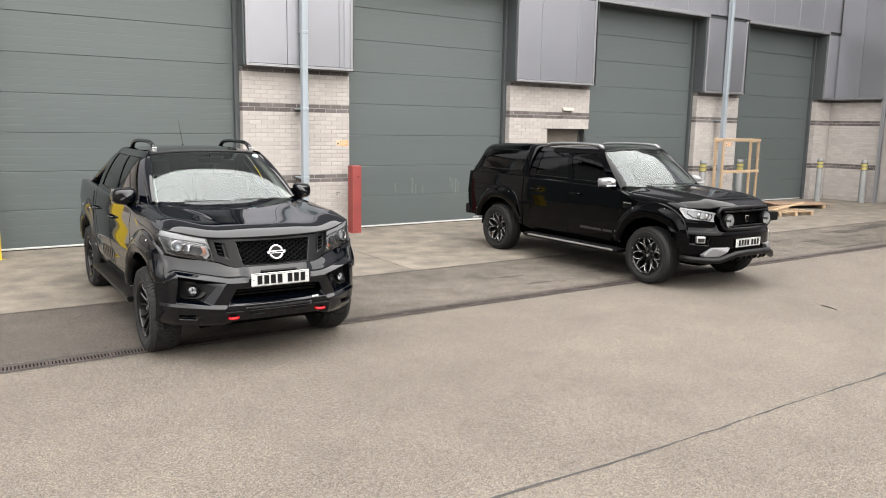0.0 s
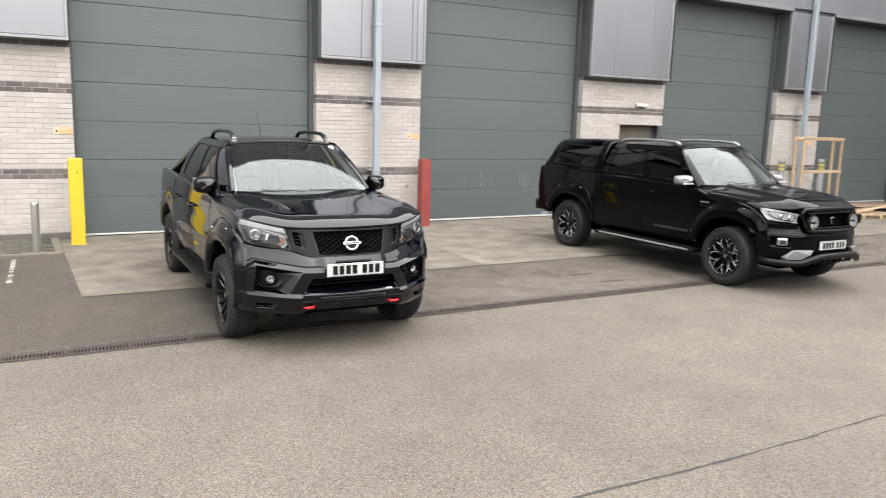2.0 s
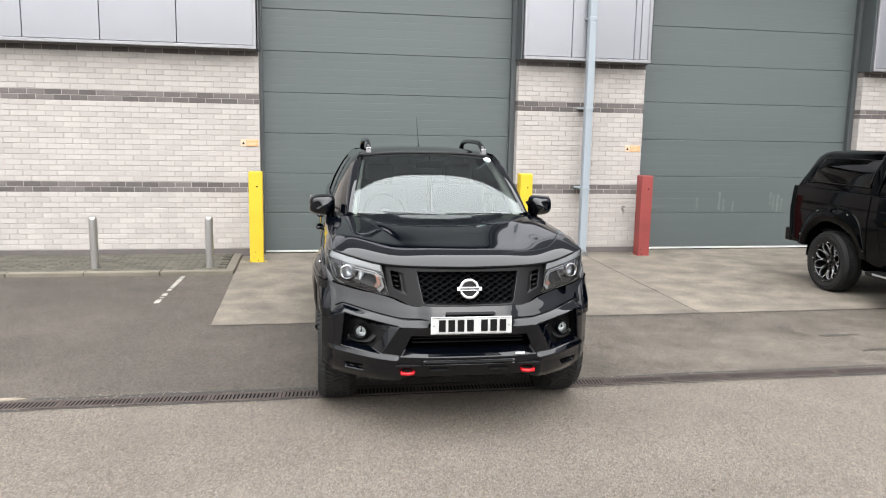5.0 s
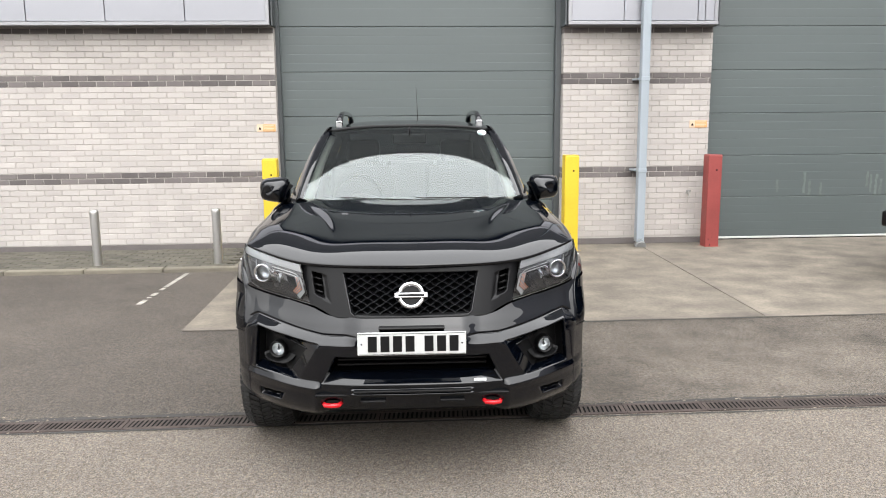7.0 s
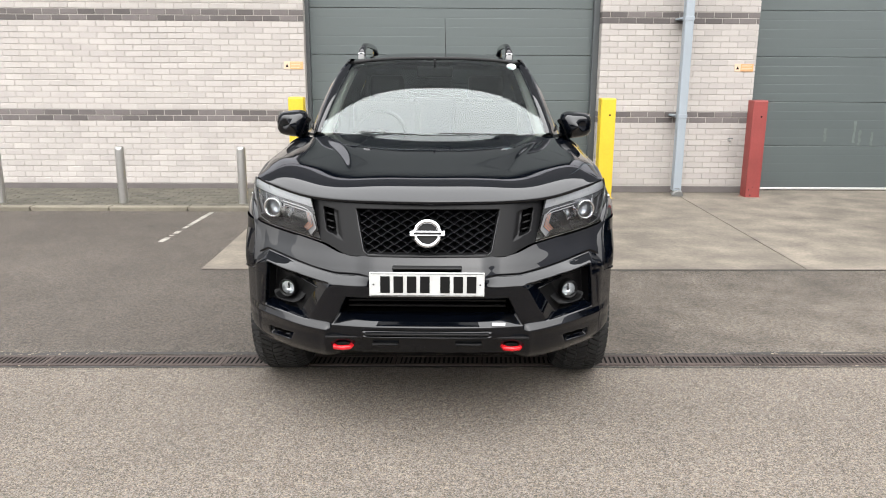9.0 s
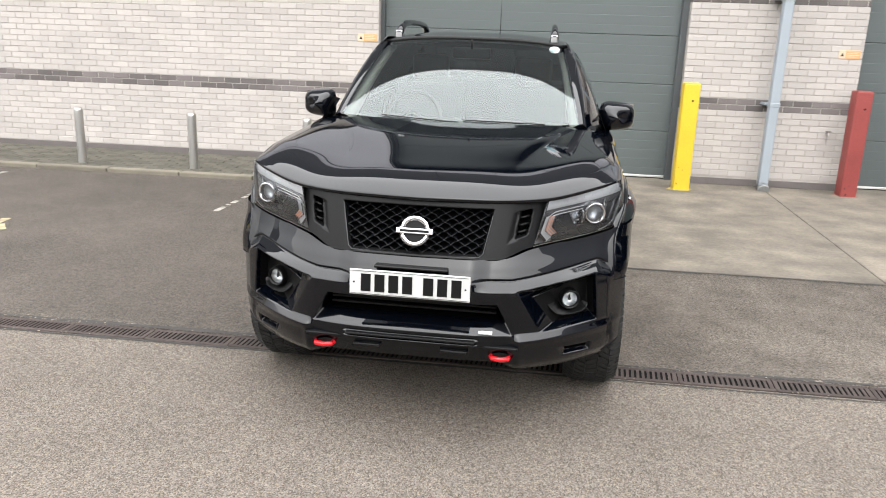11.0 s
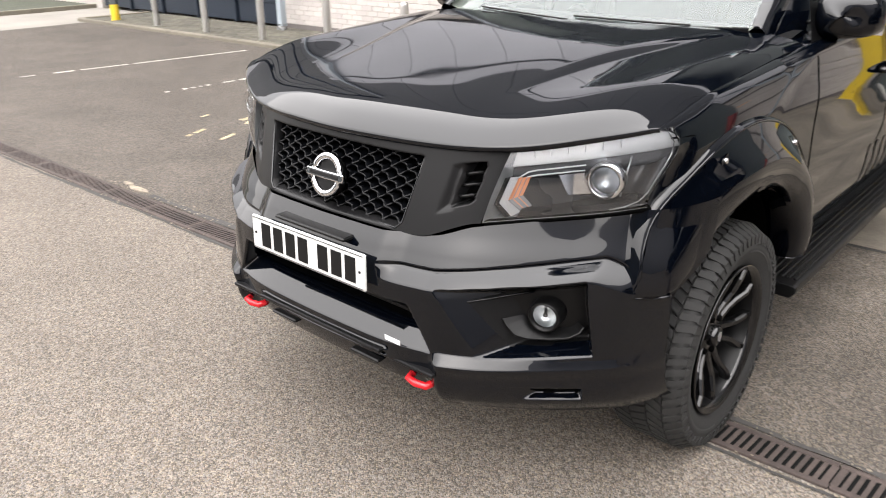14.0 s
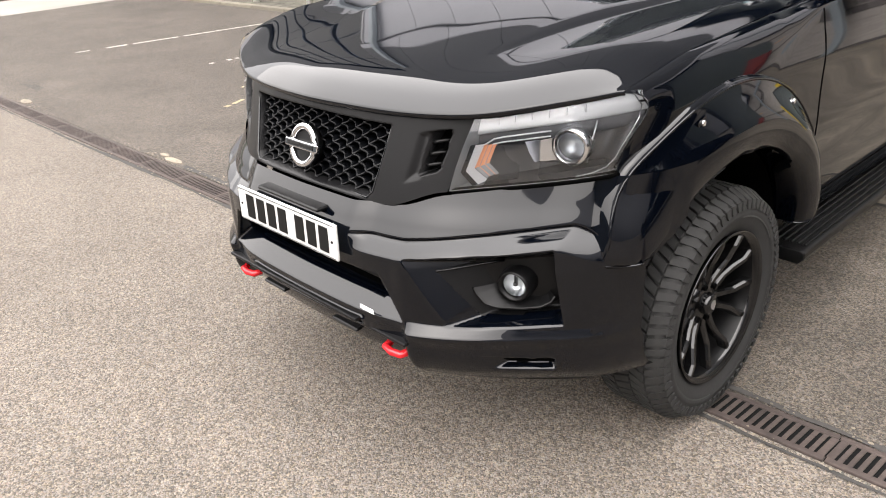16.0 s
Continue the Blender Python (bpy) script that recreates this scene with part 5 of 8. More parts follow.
    def inner_trim(bm, k):
        sheet(bm, [[glass(k * lerp(0.97, 0.99, v), v) + Vector((0, 0.012, -0.012)), glass(k * lerp(0.93, 0.95, v), v) + Vector((0, 0.05, -0.03)), glass(k * lerp(0.90, 0.915, v), v) + Vector((0, 0.13, -0.04)), glass(k * lerp(0.93, 0.96, v), v) + Vector((0, 0.17, -0.04))] for v in spaced((0.02, 0.97, 10))])
    both("pillar_trim", inner_trim, M["cabin_trim"], parent, "pale inner trim of a windscreen pillar")
    bm = bmesh.new()
    sheet(bm, [[(u * (c["xr"] - 0.05), lerp(y0(u) + 0.10, c["yc1"] - 0.03, v), roof_z(u, lerp(y0(u) + 0.10, c["yc1"], v)) - 0.04) for u in us] for v in spaced((0, 1, 8))])
    part("headlining", bm, M["headlining"], parent, "grey roof lining", True)
    # rear wall of the cab with its window
    bm = bmesh.new()
    rows = []
    for t in spaced((0, 1, 6)):
        x, y, z = at(1.0, t)
        rows.append([(-x, y, z), (-x * 0.85, y + 0.015, z), (x * 0.85, y + 0.015, z), (x, y, z)])
    sheet(bm, rows, keep=lambda i, j: not (j == 1 and 1 <= i <= 4))
    x, y, z = at(1.0, 0)
    sheet(bm, [[(-x, y, z), (x, y, z)], [(-x, y, 0.5), (x, y, 0.5)]])
    part("cab_back", bm, M["gloss"], parent, "", True)
    bm = bmesh.new()
    x0, y0_, z0 = at(1.0, 1 / 6)
    x1, y1_, z1 = at(1.0, 5 / 6)
    sheet(bm, [[(-x0 * 0.86, y0_ + 0.012, z0), (x0 * 0.86, y0_ + 0.012, z0)], [(-x1 * 0.86, y1_ + 0.012, z1), (x1 * 0.86, y1_ + 0.012, z1)]])
    part("rear_window", bm, M["tint_glass"], parent, "dark rear window")
    # inside
    bm = bmesh.new()
    zb = c["zw0"]
    prism(bm, [(c["yw0"] + 0.10, zb - 0.03), (c["yw0"] + 0.45, zb - 0.02), (c["yw0"] + 0.62, zb - 0.10), (c["yw0"] + 0.62, zb - 0.5), (c["yw0"] + 0.2, zb - 0.5)], -0.72, 0.72, bevel=0.02, axis="x")
    part("dashboard", bm, M["dash"], parent, "dark grey dashboard")
    part("cabin_floor", nbox(-0.76, 0.76, c["yw0"] + 0.3, c["yc0"] - 0.05, 0.50, 0.56), M["void"], parent)
    bm = bmesh.new()
    tube(bm, [(-0.37 + 0.175 * math.cos(t), c["yw0"] + 0.70 + 0.06 * math.sin(t), zb - 0.06 + 0.165 * math.sin(t)) for t in (2 * math.pi * k / 28 for k in range(28))], 0.014, 8, closed=True)
    rod(bm, (-0.37, c["yw0"] + 0.6, zb - 0.09), (-0.37, c["yw0"] + 0.69, zb - 0.06), 0.05)
    part("steering_wheel", bm, M["plastic"], parent, "black steering wheel", True)
    for row_y, xs in ((c["yw0"] + 1.15, (-0.37, 0.37)), (c["yw0"] + 2.0, (-0.45, 0.0, 0.45))):
        for x in xs:
            w = 0.25 if row_y < c["yw0"] + 1.5 else 0.21
            bm = bmesh.new()
            box(bm, x - w, x + w, row_y - 0.45, row_y + 0.05, 0.72, 0.9, 0.05, 2)
            prism(bm, [(row_y, 0.85), (row_y + 0.14, 0.85), (row_y + 0.25, 1.40), (row_y + 0.16, 1.42)], x - w, x + w, bevel=0.03, axis="x")
            part("seat", bm, M["cloth"], parent, "dark cloth seat")
            bm = bmesh.new()
            box(bm, x - 0.13, x + 0.13, row_y + 0.16, row_y + 0.26, 1.44, 1.61, 0.035, 3)
            for dx in (-0.06, 0.06):
                rod(bm, (x + dx, row_y + 0.21, 1.36), (x + dx, row_y + 0.21, 1.46), 0.006, seg=8)
            part("headrest", bm, M["cloth"], parent, "dark headrest")
    bm = bmesh.new()
    g = glass(0.0, 0.80)
    box(bm, -0.12, 0.12, g.y + 0.06, g.y + 0.085, g.z - 0.055, g.z + 0.015, 0.012, 2)
    rod(bm, (0, g.y + 0.07, g.z), (0, g.y + 0.05, g.z + 0.06), 0.008)
    part("rear_view_mirror", bm, M["plastic"], parent)
    return glass, at, roof_z


def door_mirror(parent, at, side, cap_mat, label, w=0.21, h=0.165, d=0.12):
    """A rounded mirror shell on a stalk, its glass facing back."""
    m = new("door_mirror")
    m.parent = parent
    m.location = at
    bm = bmesh.new()
    rows = []
    for i in range(13):
        v = i / 12
        y = lerp(-d * 0.62, d * 0.5, v)
        k = math.sqrt(max(0.0, 1 - (1 - v) ** 2.6)) if v < 1 else 1.0
        k = max(k, 0.03)
        ring = []
        for j in range(28):
            a = 2 * math.pi * j / 28
            cx = math.copysign(abs(math.cos(a)) ** 0.55, math.cos(a))
            cz = math.copysign(abs(math.sin(a)) ** 0.6, math.sin(a))
            taper = 1.0 - 0.12 * (side * cx)
            ring.append((side * 0.0 + cx * w / 2 * k, y + 0.03 * cx * side, cz * h / 2 * k * taper + 0.012 * cx * side * 0))
        rows.append(ring + [ring[0]])
    sheet(bm, rows)
    part("shell", bm, cap_mat, m, label, True)
    bm = bmesh.new()
    sheet(bm, [[(x, d * 0.5 + 0.03 * x / (w / 2) * side + 0.001, z) for x in (-w * 0.46, w * 0.46)] for z in (-h * 0.42, h * 0.42)])
    part("mirror_glass", bm, M["chrome"], m, "mirror glass")
    bm = bmesh.new()
    tube(bm, [(-side * w * 0.40, 0.02, -h * 0.40), (-side * w * 0.62, 0.03, -h * 0.50), (-side * w * 0.85, 0.04, -h * 0.52)], [0.028, 0.024, 0.03], 8, flat=0.7)
    part("stalk", bm, M["plastic"], m, "", True)
    return m


def body_side(parent, prof, y_runs, skip, name="body_side", label="gloss black painted flank"):
    """The flank of a truck: prof(y, v) gives (x, z) up the side; skip(y, z) leaves holes."""
    ys = spaced(*y_runs)
    vs = spaced((0, 0.7, 24), (0.7, 1, 10))

    def build(bm, s):
        grid = []
        for y in ys:
            row = []
            for v in vs:
                p = prof(y, v)
                row.append((s * p[0], p[1] if len(p) > 2 else y, p[-1]))
            grid.append(row)
        sheet(bm, grid, keep=lambda i, j: not skip((ys[i] + ys[i + 1]) / 2, (grid[i][j][2] + grid[i + 1][j + 1][2]) / 2))
    both(name, build, M["gloss"], parent, label)


def seam(parent, pts, W, r=0.0035):
    """A dark shut line on a flank, through (y, z) points."""
    def build(bm, s):
        fine = []
        for (ya, za), (yb, zb) in zip(pts, pts[1:]):
            k = max(2, int(math.hypot(yb - ya, zb - za) / 0.03))
            fine += [(lerp(ya, yb, i / k), lerp(za, zb, i / k)) for i in range(k)]
        fine.append(pts[-1])
        tube(bm, [(s * (W(y, z) - 0.001), y, z) for y, z in fine], r, 5)
    both("shut_line", build, M["void"], parent)


def side_step(parent, y0, y1, z, x0=0.80, x1=0.965):
    def build(bm, s):
        prism(bm, [(x0, z - 0.05), (x1 - 0.02, z - 0.055), (x1, z - 0.03), (x1, z - 0.008), (x1 - 0.01, z), (x0, z)], y0, y1, bevel=0.006)
        if s < 0:
            for v in bm.verts:
                v.co.x = -v.co.x
    both("side_step", build, M["plastic"], parent, "black ribbed side step", smooth=False)
    for s in (1, -1):
        for k in range(6):
            x = s * lerp(x0 + 0.02, x1 - 0.025, k / 5)
            part("tread_rib", nbox(x - 0.006, x + 0.006, y0 + 0.05, y1 - 0.05, z - 0.001, z + 0.007, 0.002), M["satin"], parent)


# ---- the black pickup with the slotted mesh grille ----
AX_F, AX_R, HUB_Z = 0.913, 4.07, 0.378
truck = thing("pickup_truck", (3.281, 6.36, 0), "gloss black double cab pickup with red tow hooks, open bed", "pickup truck", "pickup trucks", turn=-1.2)

NOSE = [(0, 0.0), (0.25, 0.0065), (0.43, 0.0392), (0.55, 0.0993), (0.67, 0.1924), (0.77, 0.285), (0.85, 0.3671), (0.9, 0.4334), (0.925, 0.494), (0.94, 0.5644), (0.95, 0.6447)]
NOSE = softened(NOSE, 0.05)
FOG = [(0.506, 0.690), (0.762, 0.738), (0.778, 0.572), (0.598, 0.556)]
RECESS = [(0.440, 0.725), (0.546, 0.537), (0.795, 0.548), (0.772, 0.767)]
INTAKE = [(-0.365, 0.668), (-0.436, 0.531), (0.436, 0.531), (0.365, 0.668)]
SLIT = [(0.622, 0.456), (0.648, 0.411), (0.772, 0.404), (0.778, 0.447)]


def pocket(poly, slopes, x, z, cap):
    """Depth of a pocket with sloping walls in a convex outline, one slope for each side, counter-clockwise."""
    best = cap
    k = len(poly)
    for i in range(k):
        (ax, az), (bx, bz) = poly[i], poly[(i + 1) % k]
        d = ((bx - ax) * (z - az) - (bz - az) * (x - ax)) / math.hypot(bx - ax, bz - az)
        best = min(best, d * slopes[i])
        if best <= 0:
            return 0.0
    return best


def brow_z(x):
    """Height of the crease over the brow that frames the fog lamp."""
    return 0.757 + 0.134 * max(0.0, x - 0.42) - 1.6 * max(0.0, x - 0.775) ** 1.3


def bumper_y(x, z):
    """How far back the bumper's skin lies."""
    x = abs(x)
    y = curve_at(NOSE, x)
    y += curve_at([(0.35, 0.075), (0.40, 0.022), (0.45, 0.004), (0.50, 0.0)], z)
    y += curve_at([(0.70, 0.0), (0.745, 0.002), (0.80, 0.026), (0.86, 0.062), (0.96, 0.110)], z) * (1 - 0.5 * smooth_step(0.70, 0.87, x))
    # brow: a groove under the upper skin, then a chamfer that leads out to the frame
    zc = brow_z(x)
    reach = smooth_step(0.24, 0.33, x) * smooth_step(0.875, 0.80, x)
    y += (0.032 * ramp(zc - 0.036, zc - 0.003, z) + 0.007 * smooth_step(zc - 0.003, zc + 0.002, z) - 0.009 * smooth_step(zc + 0.003, zc + 0.012, z)) * reach
    y -= 0.004 * smooth_step(0.74, 0.70, z) * smooth_step(0.40, 0.44, x)
    # the frame's outer corner stands proud
    y -= 0.020 * smooth_step(0.58, 0.72, x) * smooth_step(0.905, 0.83, x) * smooth_step(0.50, 0.56, z) * smooth_step(zc + 0.004, zc - 0.03, z)
    # lower sill, proud of the strut and of the outer bar
    y -= 0.028 * ramp(0.541, 0.512, z) * smooth_step(0.425, 0.47, x) * smooth_step(0.93, 0.84, x)
    y += 0.012 * smooth_step(0.512, 0.470, z) * smooth_step(0.44, 0.50, x)
    y += pocket(RECESS, (0.95, 3.2, 2.4, 2.6), x, z, 0.098)
    lip = pocket(INTAKE, (4.0, 1.15, 4.0, 6.0), x, z, 0.20)
    y += min(lip, 0.055) + 0.12 * smooth_step(0.576, 0.582, z) * (lip > 0.04)
    y += pocket(SLIT, (1.6, 2.6, 1.6, 5.0), x, z, 0.035)
    for zz in (0.510, 0.490):
        y += 0.011 * max(0.0, 1 - abs(z - zz) / 0.006) * smooth_step(0.30, 0.275, x)
    y += 0.028 * smooth_step(0.478, 0.468, z) * smooth_step(0.44, 0.38, x)
    return y


def bumper_low(x):
    return curve_at([(0, 0.395), (0.36, 0.392), (0.42, 0.372), (0.60, 0.352), (0.80, 0.345), (0.93, 0.36)], abs(x))


def bumper_top(x):
    return curve_at([(0, 0.842), (0.375, 0.845), (0.49, 0.880), (0.65, 0.905), (0.82, 0.936), (0.935, 0.94)], abs(x))


def bumper_end(z):
    """Where the bumper's skin stops at the wheel arch."""
    stop = lerp(0.50, 0.62, smooth_step(0.69, 0.80, z))
    x = 0.95
    while x > 0.86 and curve_at(NOSE, x) + 0.02 > stop:
        x -= 0.0015
    return x


bxs = spaced((0, 0.26, 20), (0.26, 0.46, 48), (0.46, 0.86, 104), (0.86, 0.95, 24))
bvs = spaced((0, 1, 156))
half_grid = []
for x in bxs:
    lo, hi = bumper_low(x), bumper_top(x)
    row = []
    for v in bvs:
        z = lerp(lo, hi, v)
        xx = 0.5 + (x - 0.5) * (bumper_end(z) - 0.5) / 0.45 if x > 0.5 else x
        row.append((xx, bumper_y(xx, z), z))
    half_grid.append(row)
bm = bmesh.new()
sheet(bm, [[(-x, y, z) for x, y, z in row] for row in half_grid[:0:-1]] + half_grid, flip=True)
# floors of the intake and slits go near-black, standing in for shade
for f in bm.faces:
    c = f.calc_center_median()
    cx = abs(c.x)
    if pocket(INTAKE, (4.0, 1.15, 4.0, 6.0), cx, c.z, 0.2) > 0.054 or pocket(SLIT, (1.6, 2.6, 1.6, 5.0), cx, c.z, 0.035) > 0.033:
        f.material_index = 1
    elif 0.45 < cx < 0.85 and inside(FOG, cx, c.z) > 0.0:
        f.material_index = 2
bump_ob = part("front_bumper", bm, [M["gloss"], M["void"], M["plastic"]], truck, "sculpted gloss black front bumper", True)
bxs = [-x for x in bxs[:0:-1]] + bxs
# lower return of the bumper
bm = bmesh.new()
sheet(bm, [[(x, bumper_y(x, bumper_low(x)), bumper_low(x)), (x, bumper_y(x, bumper_low(x)) + 0.10, bumper_low(x) - 0.012), (x * 0.98, bumper_y(x, bumper_low(x)) + 0.30, bumper_low(x) + 0.02)] for x in bxs if abs(x) < 0.56])
part("under_tray", bm, M["plastic"], truck, "black plastic under tray", True)
for k, z in enumerate((0.610, 0.635)):
    part("intake_slat", nbox(-0.36, 0.36, 0.085, 0.105, z - 0.006, z + 0.006, 0.003), M["plastic"], bump_ob, "black slat in the air intake")
for x0, x1, z in ((-0.28, 0.28, 0.500), (0.295, 0.462, 0.478), (-0.462, -0.295, 0.478)):
    yb = -0.008 if abs(x0) < 0.29 and abs(x1) < 0.29 else 0.016
    part("chin_strip", nbox(x0, x1, yb, yb + 0.03, z - 0.006, z + 0.006, 0.004, 2), M["satin"], bump_ob, "satin strip under the intake")
for x in (-0.19, 0.19):
    part("chin_slot", nbox(x - 0.06, x + 0.06, 0.014, 0.04, 0.438, 0.450, 0.004), M["satin"], bump_ob)
part("shelf", nbox(-0.155, 0.155, -0.006, 0.06, 0.800, 0.812, 0.004), M["plastic"], bump_ob, "small ledge above the number plate")
plate(truck, (0, -0.018, 0.7395), radians(-2), "#### ###")
part("sticker", nbox(0.292, 0.352, 0.006, 0.0085, 0.541, 0.556, 0.001), M["sticker"], truck, "tiny white sticker on the lip").rotation_euler = (0, 0, 0)
for s in (1, -1):
    # tow hook: a red loop
    bm = bmesh.new()
    c = Vector((s * 0.387, 0.075, 0.426))
    tube(bm, [c + Vector(p) for p in ((-0.036, 0.06, 0.006), (-0.040, -0.016, 0.001), (-0.033, -0.040, -0.001), (0, -0.046, -0.002), (0.033, -0.040, -0.001), (0.040, -0.016, 0.001), (0.036, 0.06, 0.006))], 0.0115, 10)
    part("tow_hook", bm, M["hook_red"], truck, "bright red tow hook", True)
    # fog lamp: pod, ring, reflector, glass
    fx, fy, fz = s * 0.666, 0.246, 0.648
    pod = new("fog_lamp")
    pod.parent = truck
    pod.location, pod.rotation_euler = (fx, fy, fz), (0, 0, s * radians(16))
    bm = bmesh.new()
    lathe(bm, [(0.06, 0.050), (0.01, 0.047), (-0.014, 0.0435), (-0.019, 0.041), (-0.018, 0.037), (-0.006, 0.032)], 40, "y")
    part("bezel", bm, M["plastic"], pod, "black round bezel", True)
    bm = bmesh.new()
    lathe(bm, [(-0.006, 0.032), (0.001, 0.028), (0.008, 0.021), (0.013, 0.012), (0.015, 0.0001)], 28, "y")
    part("reflector", bm, M["lamp_bright"], pod, "bright fog lamp reflector", True)
    bm = bmesh.new()
    box(bm, -0.003, 0.003, -0.002, 0.010, -0.004, 0.026, 0.001, 2)
    bmesh.ops.create_uvsphere(bm, u_segments=14, v_segments=8, radius=0.007, matrix=Matrix.Translation((0, 0.0, 0)))
    part("bulb_shield", bm, M["lens_dark"], pod, "", True)
    bm = bmesh.new()
    lathe(bm, [(-0.010, 0.034), (-0.014, 0.025), (-0.017, 0.012), (-0.018, 0.0001)], 28, "y")
    part("lens", bm, M["lens_glass"], pod, "clear lens", True)
    # plastic scoop under the fog lamp, and its thin upper edge
    scoop = ((0.572, 0.634, 0.060), (0.585, 0.618, 0.050), (0.612, 0.596, 0.034), (0.640, 0.588, 0.028), (0.690, 0.585, 0.026), (0.728, 0.588, 0.026), (0.746, 0.600, 0.032), (0.750, 0.614, 0.040))
    bm = bmesh.new()
    rows = []
    for k in range(41):
        q = k / 40 * (len(scoop) - 1)
        n0 = min(int(q), len(scoop) - 2)
        x, z, d = (lerp(a, b, q - n0) for a, b in zip(scoop[n0], scoop[n0 + 1]))
        y = curve_at(NOSE, x) + d
        xi, zi = lerp(x, 0.664, 0.42), lerp(z, 0.647, 0.34)
        rows.append([(s * x, y + 0.05, z - 0.006), (s * x, y + 0.004, z - 0.004), (s * x, y, z), (s * lerp(x, xi, 0.12), y + 0.003, lerp(z, zi, 0.12)), (s * xi, curve_at(NOSE, xi) + 0.088, zi)])
    sheet(bm, rows, flip=s < 0)
    part("fog_trim", bm, M["plastic"], truck, "black scoop round the fog lamp", True)
    bm = bmesh.new()
    tube(bm, [(s * x, curve_at(NOSE, x) + d, z) for x, z, d in ((0.506, 0.687, 0.034), (0.55, 0.694, 0.058), (0.59, 0.701, 0.076), (0.63, 0.708, 0.085))], 0.0035, 6)
    part("fog_trim", bm, M["gloss"], truck, "", True)


# Grille panel: satin surround, recessed mesh, side slots
GRILLE = [(-0.325, 1.048), (0.325, 1.048), (0.318, 1.0), (0.290, 0.865), (0.272, 0.848), (-0.272, 0.848), (-0.290, 0.865), (-0.318, 1.0)]
SLOT = [(0.433, 1.037), (0.482, 1.045), (0.481, 1.02), (0.469, 0.946), (0.458, 0.934), (0.416, 0.922)]
RAMP = [(0.404, 1.034), (0.440, 1.046), (0.430, 0.914), (0.380, 0.899)]
PANEL = [(0, 0.0), (0.2, 0.006), (0.3, 0.018), (0.38, 0.038), (0.45, 0.072), (0.50, 0.104), (0.56, 0.15)]


def panel_y(x, z):
    x = abs(x)
    y = 0.098 + 0.30 * (z - 0.945) + curve_at(PANEL, x)
    y += 0.055 * smooth_step(0.0, 0.016, inside(GRILLE, x, z))
    y += 0.060 * ramp(0.0, 0.007, inside(SLOT, x, z))
    y += 0.013 * smooth_step(0.0, 0.030, inside(RAMP, x, z))
    return y


bm = bmesh.new()
grid = []
for u in spaced((-1, 1, 230)):
    row = []
    for v in spaced((0, 1, 84)):
        z = lerp(0.842 + 0.045 * smooth_step(0.72, 1.0, abs(u)), 1.088, v)
        x = u * lerp(0.492, 0.545, (z - 0.885) / 0.2)
        row.append((x, panel_y(x, z), z))
    grid.append(row)
sheet(bm, grid, flip=True)
# the floor behind mesh and side slots is near-black for the shade there
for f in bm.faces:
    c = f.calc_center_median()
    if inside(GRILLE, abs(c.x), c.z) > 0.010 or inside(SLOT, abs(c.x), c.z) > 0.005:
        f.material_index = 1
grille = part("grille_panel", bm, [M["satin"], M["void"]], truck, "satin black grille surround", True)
bm = bmesh.new()
tube(bm, [(x, panel_y(abs(x) + 0.02, z) - 0.001, z) for x, z in GRILLE], 0.004, 6, closed=True)
part("grille_trim", bm, M["gloss"], grille, "", True)
# mesh of crossing scalloped walls, proud where they meet
bm = bmesh.new()
for direction in (1, -1):
    for k in range(-12, 13):
        rows = []
        for i in range(145):
            z = lerp(0.838, 1.058, i / 144)
            e = z - 0.945
            x = k * 0.060 + direction * e * 1.667 + 0.0022 * math.sin(2 * math.pi * e / 0.036 + math.pi * k)
            if inside(GRILLE, x, z) > 0.001:
                y = 0.098 + 0.30 * e + curve_at(PANEL, abs(x)) + 0.016 + 0.0045 * (1 - math.cos(2 * math.pi * e / 0.018))
                px, pz = 0.515, -0.857 * direction
                rows.append([(x + px * w, y + d, z + pz * w) for w, d in ((-0.0040, 0.030), (-0.0032, 0.004), (-0.0018, 0.0), (0.0018, 0.0), (0.0032, 0.004), (0.0040, 0.030))])
            elif len(rows) > 1:
                break
        if len(rows) > 5:
            sheet(bm, rows, flip=direction > 0)
part("grille_mesh", bm, M["mesh"], grille, "black diamond mesh", True)
for s in (1, -1):
    # three short bars across the side slot
    for z in (0.952, 0.981, 1.011):
        xa, xb = lerp(0.420, 0.434, (z - 0.922) / 0.115), lerp(0.466, 0.480, (z - 0.94) / 0.10)
        bm = bmesh.new()
        tube(bm, [(s * x, 0.098 + 0.30 * (z - 0.945) + curve_at(PANEL, x) + b, z + dz) for x, b, dz in ((xa, 0.020, -0.004), (lerp(xa, xb, 0.35), 0.010, 0.0), (lerp(xa, xb, 0.7), 0.016, 0.003), (xb, 0.022, 0.001))], 0.0048, 6)
        part("slot_bar", bm, M["plastic"], grille, "black bar across a side slot", True)
# badge: a ring with a bar
badge = new("badge")
badge.parent = truck
badge.location, badge.rotation_euler = (0.0, 0.078, 0.948), (radians(-16), 0, 0)
bm = bmesh.new()
tube(bm, [(0.0555 * math.cos(t), 0, 0.0555 * math.sin(t)) for t in (2 * math.pi * k / 48 for k in range(48))], 0.0108, 10, closed=True)
for v in bm.verts:
    v.co.y *= 0.6
part("ring", bm, M["chrome"], badge, "chrome badge ring", True)
part("bar", nbox(-0.079, 0.079, -0.010, 0.004, -0.0125, 0.0125, 0.004, 2), M["chrome"], badge, "chrome bar across the ring")
part("bar_mark", nbox(-0.062, 0.062, -0.0115, -0.009, -0.0055, 0.0055, 0.0005), M["plate_black"], badge, "plain dark strip on the bar")
bm = bmesh.new()
rod(bm, (0, 0.004, 0), (0, 0.03, 0), 0.058, seg=32)
part("backing", bm, M["plastic"], badge)

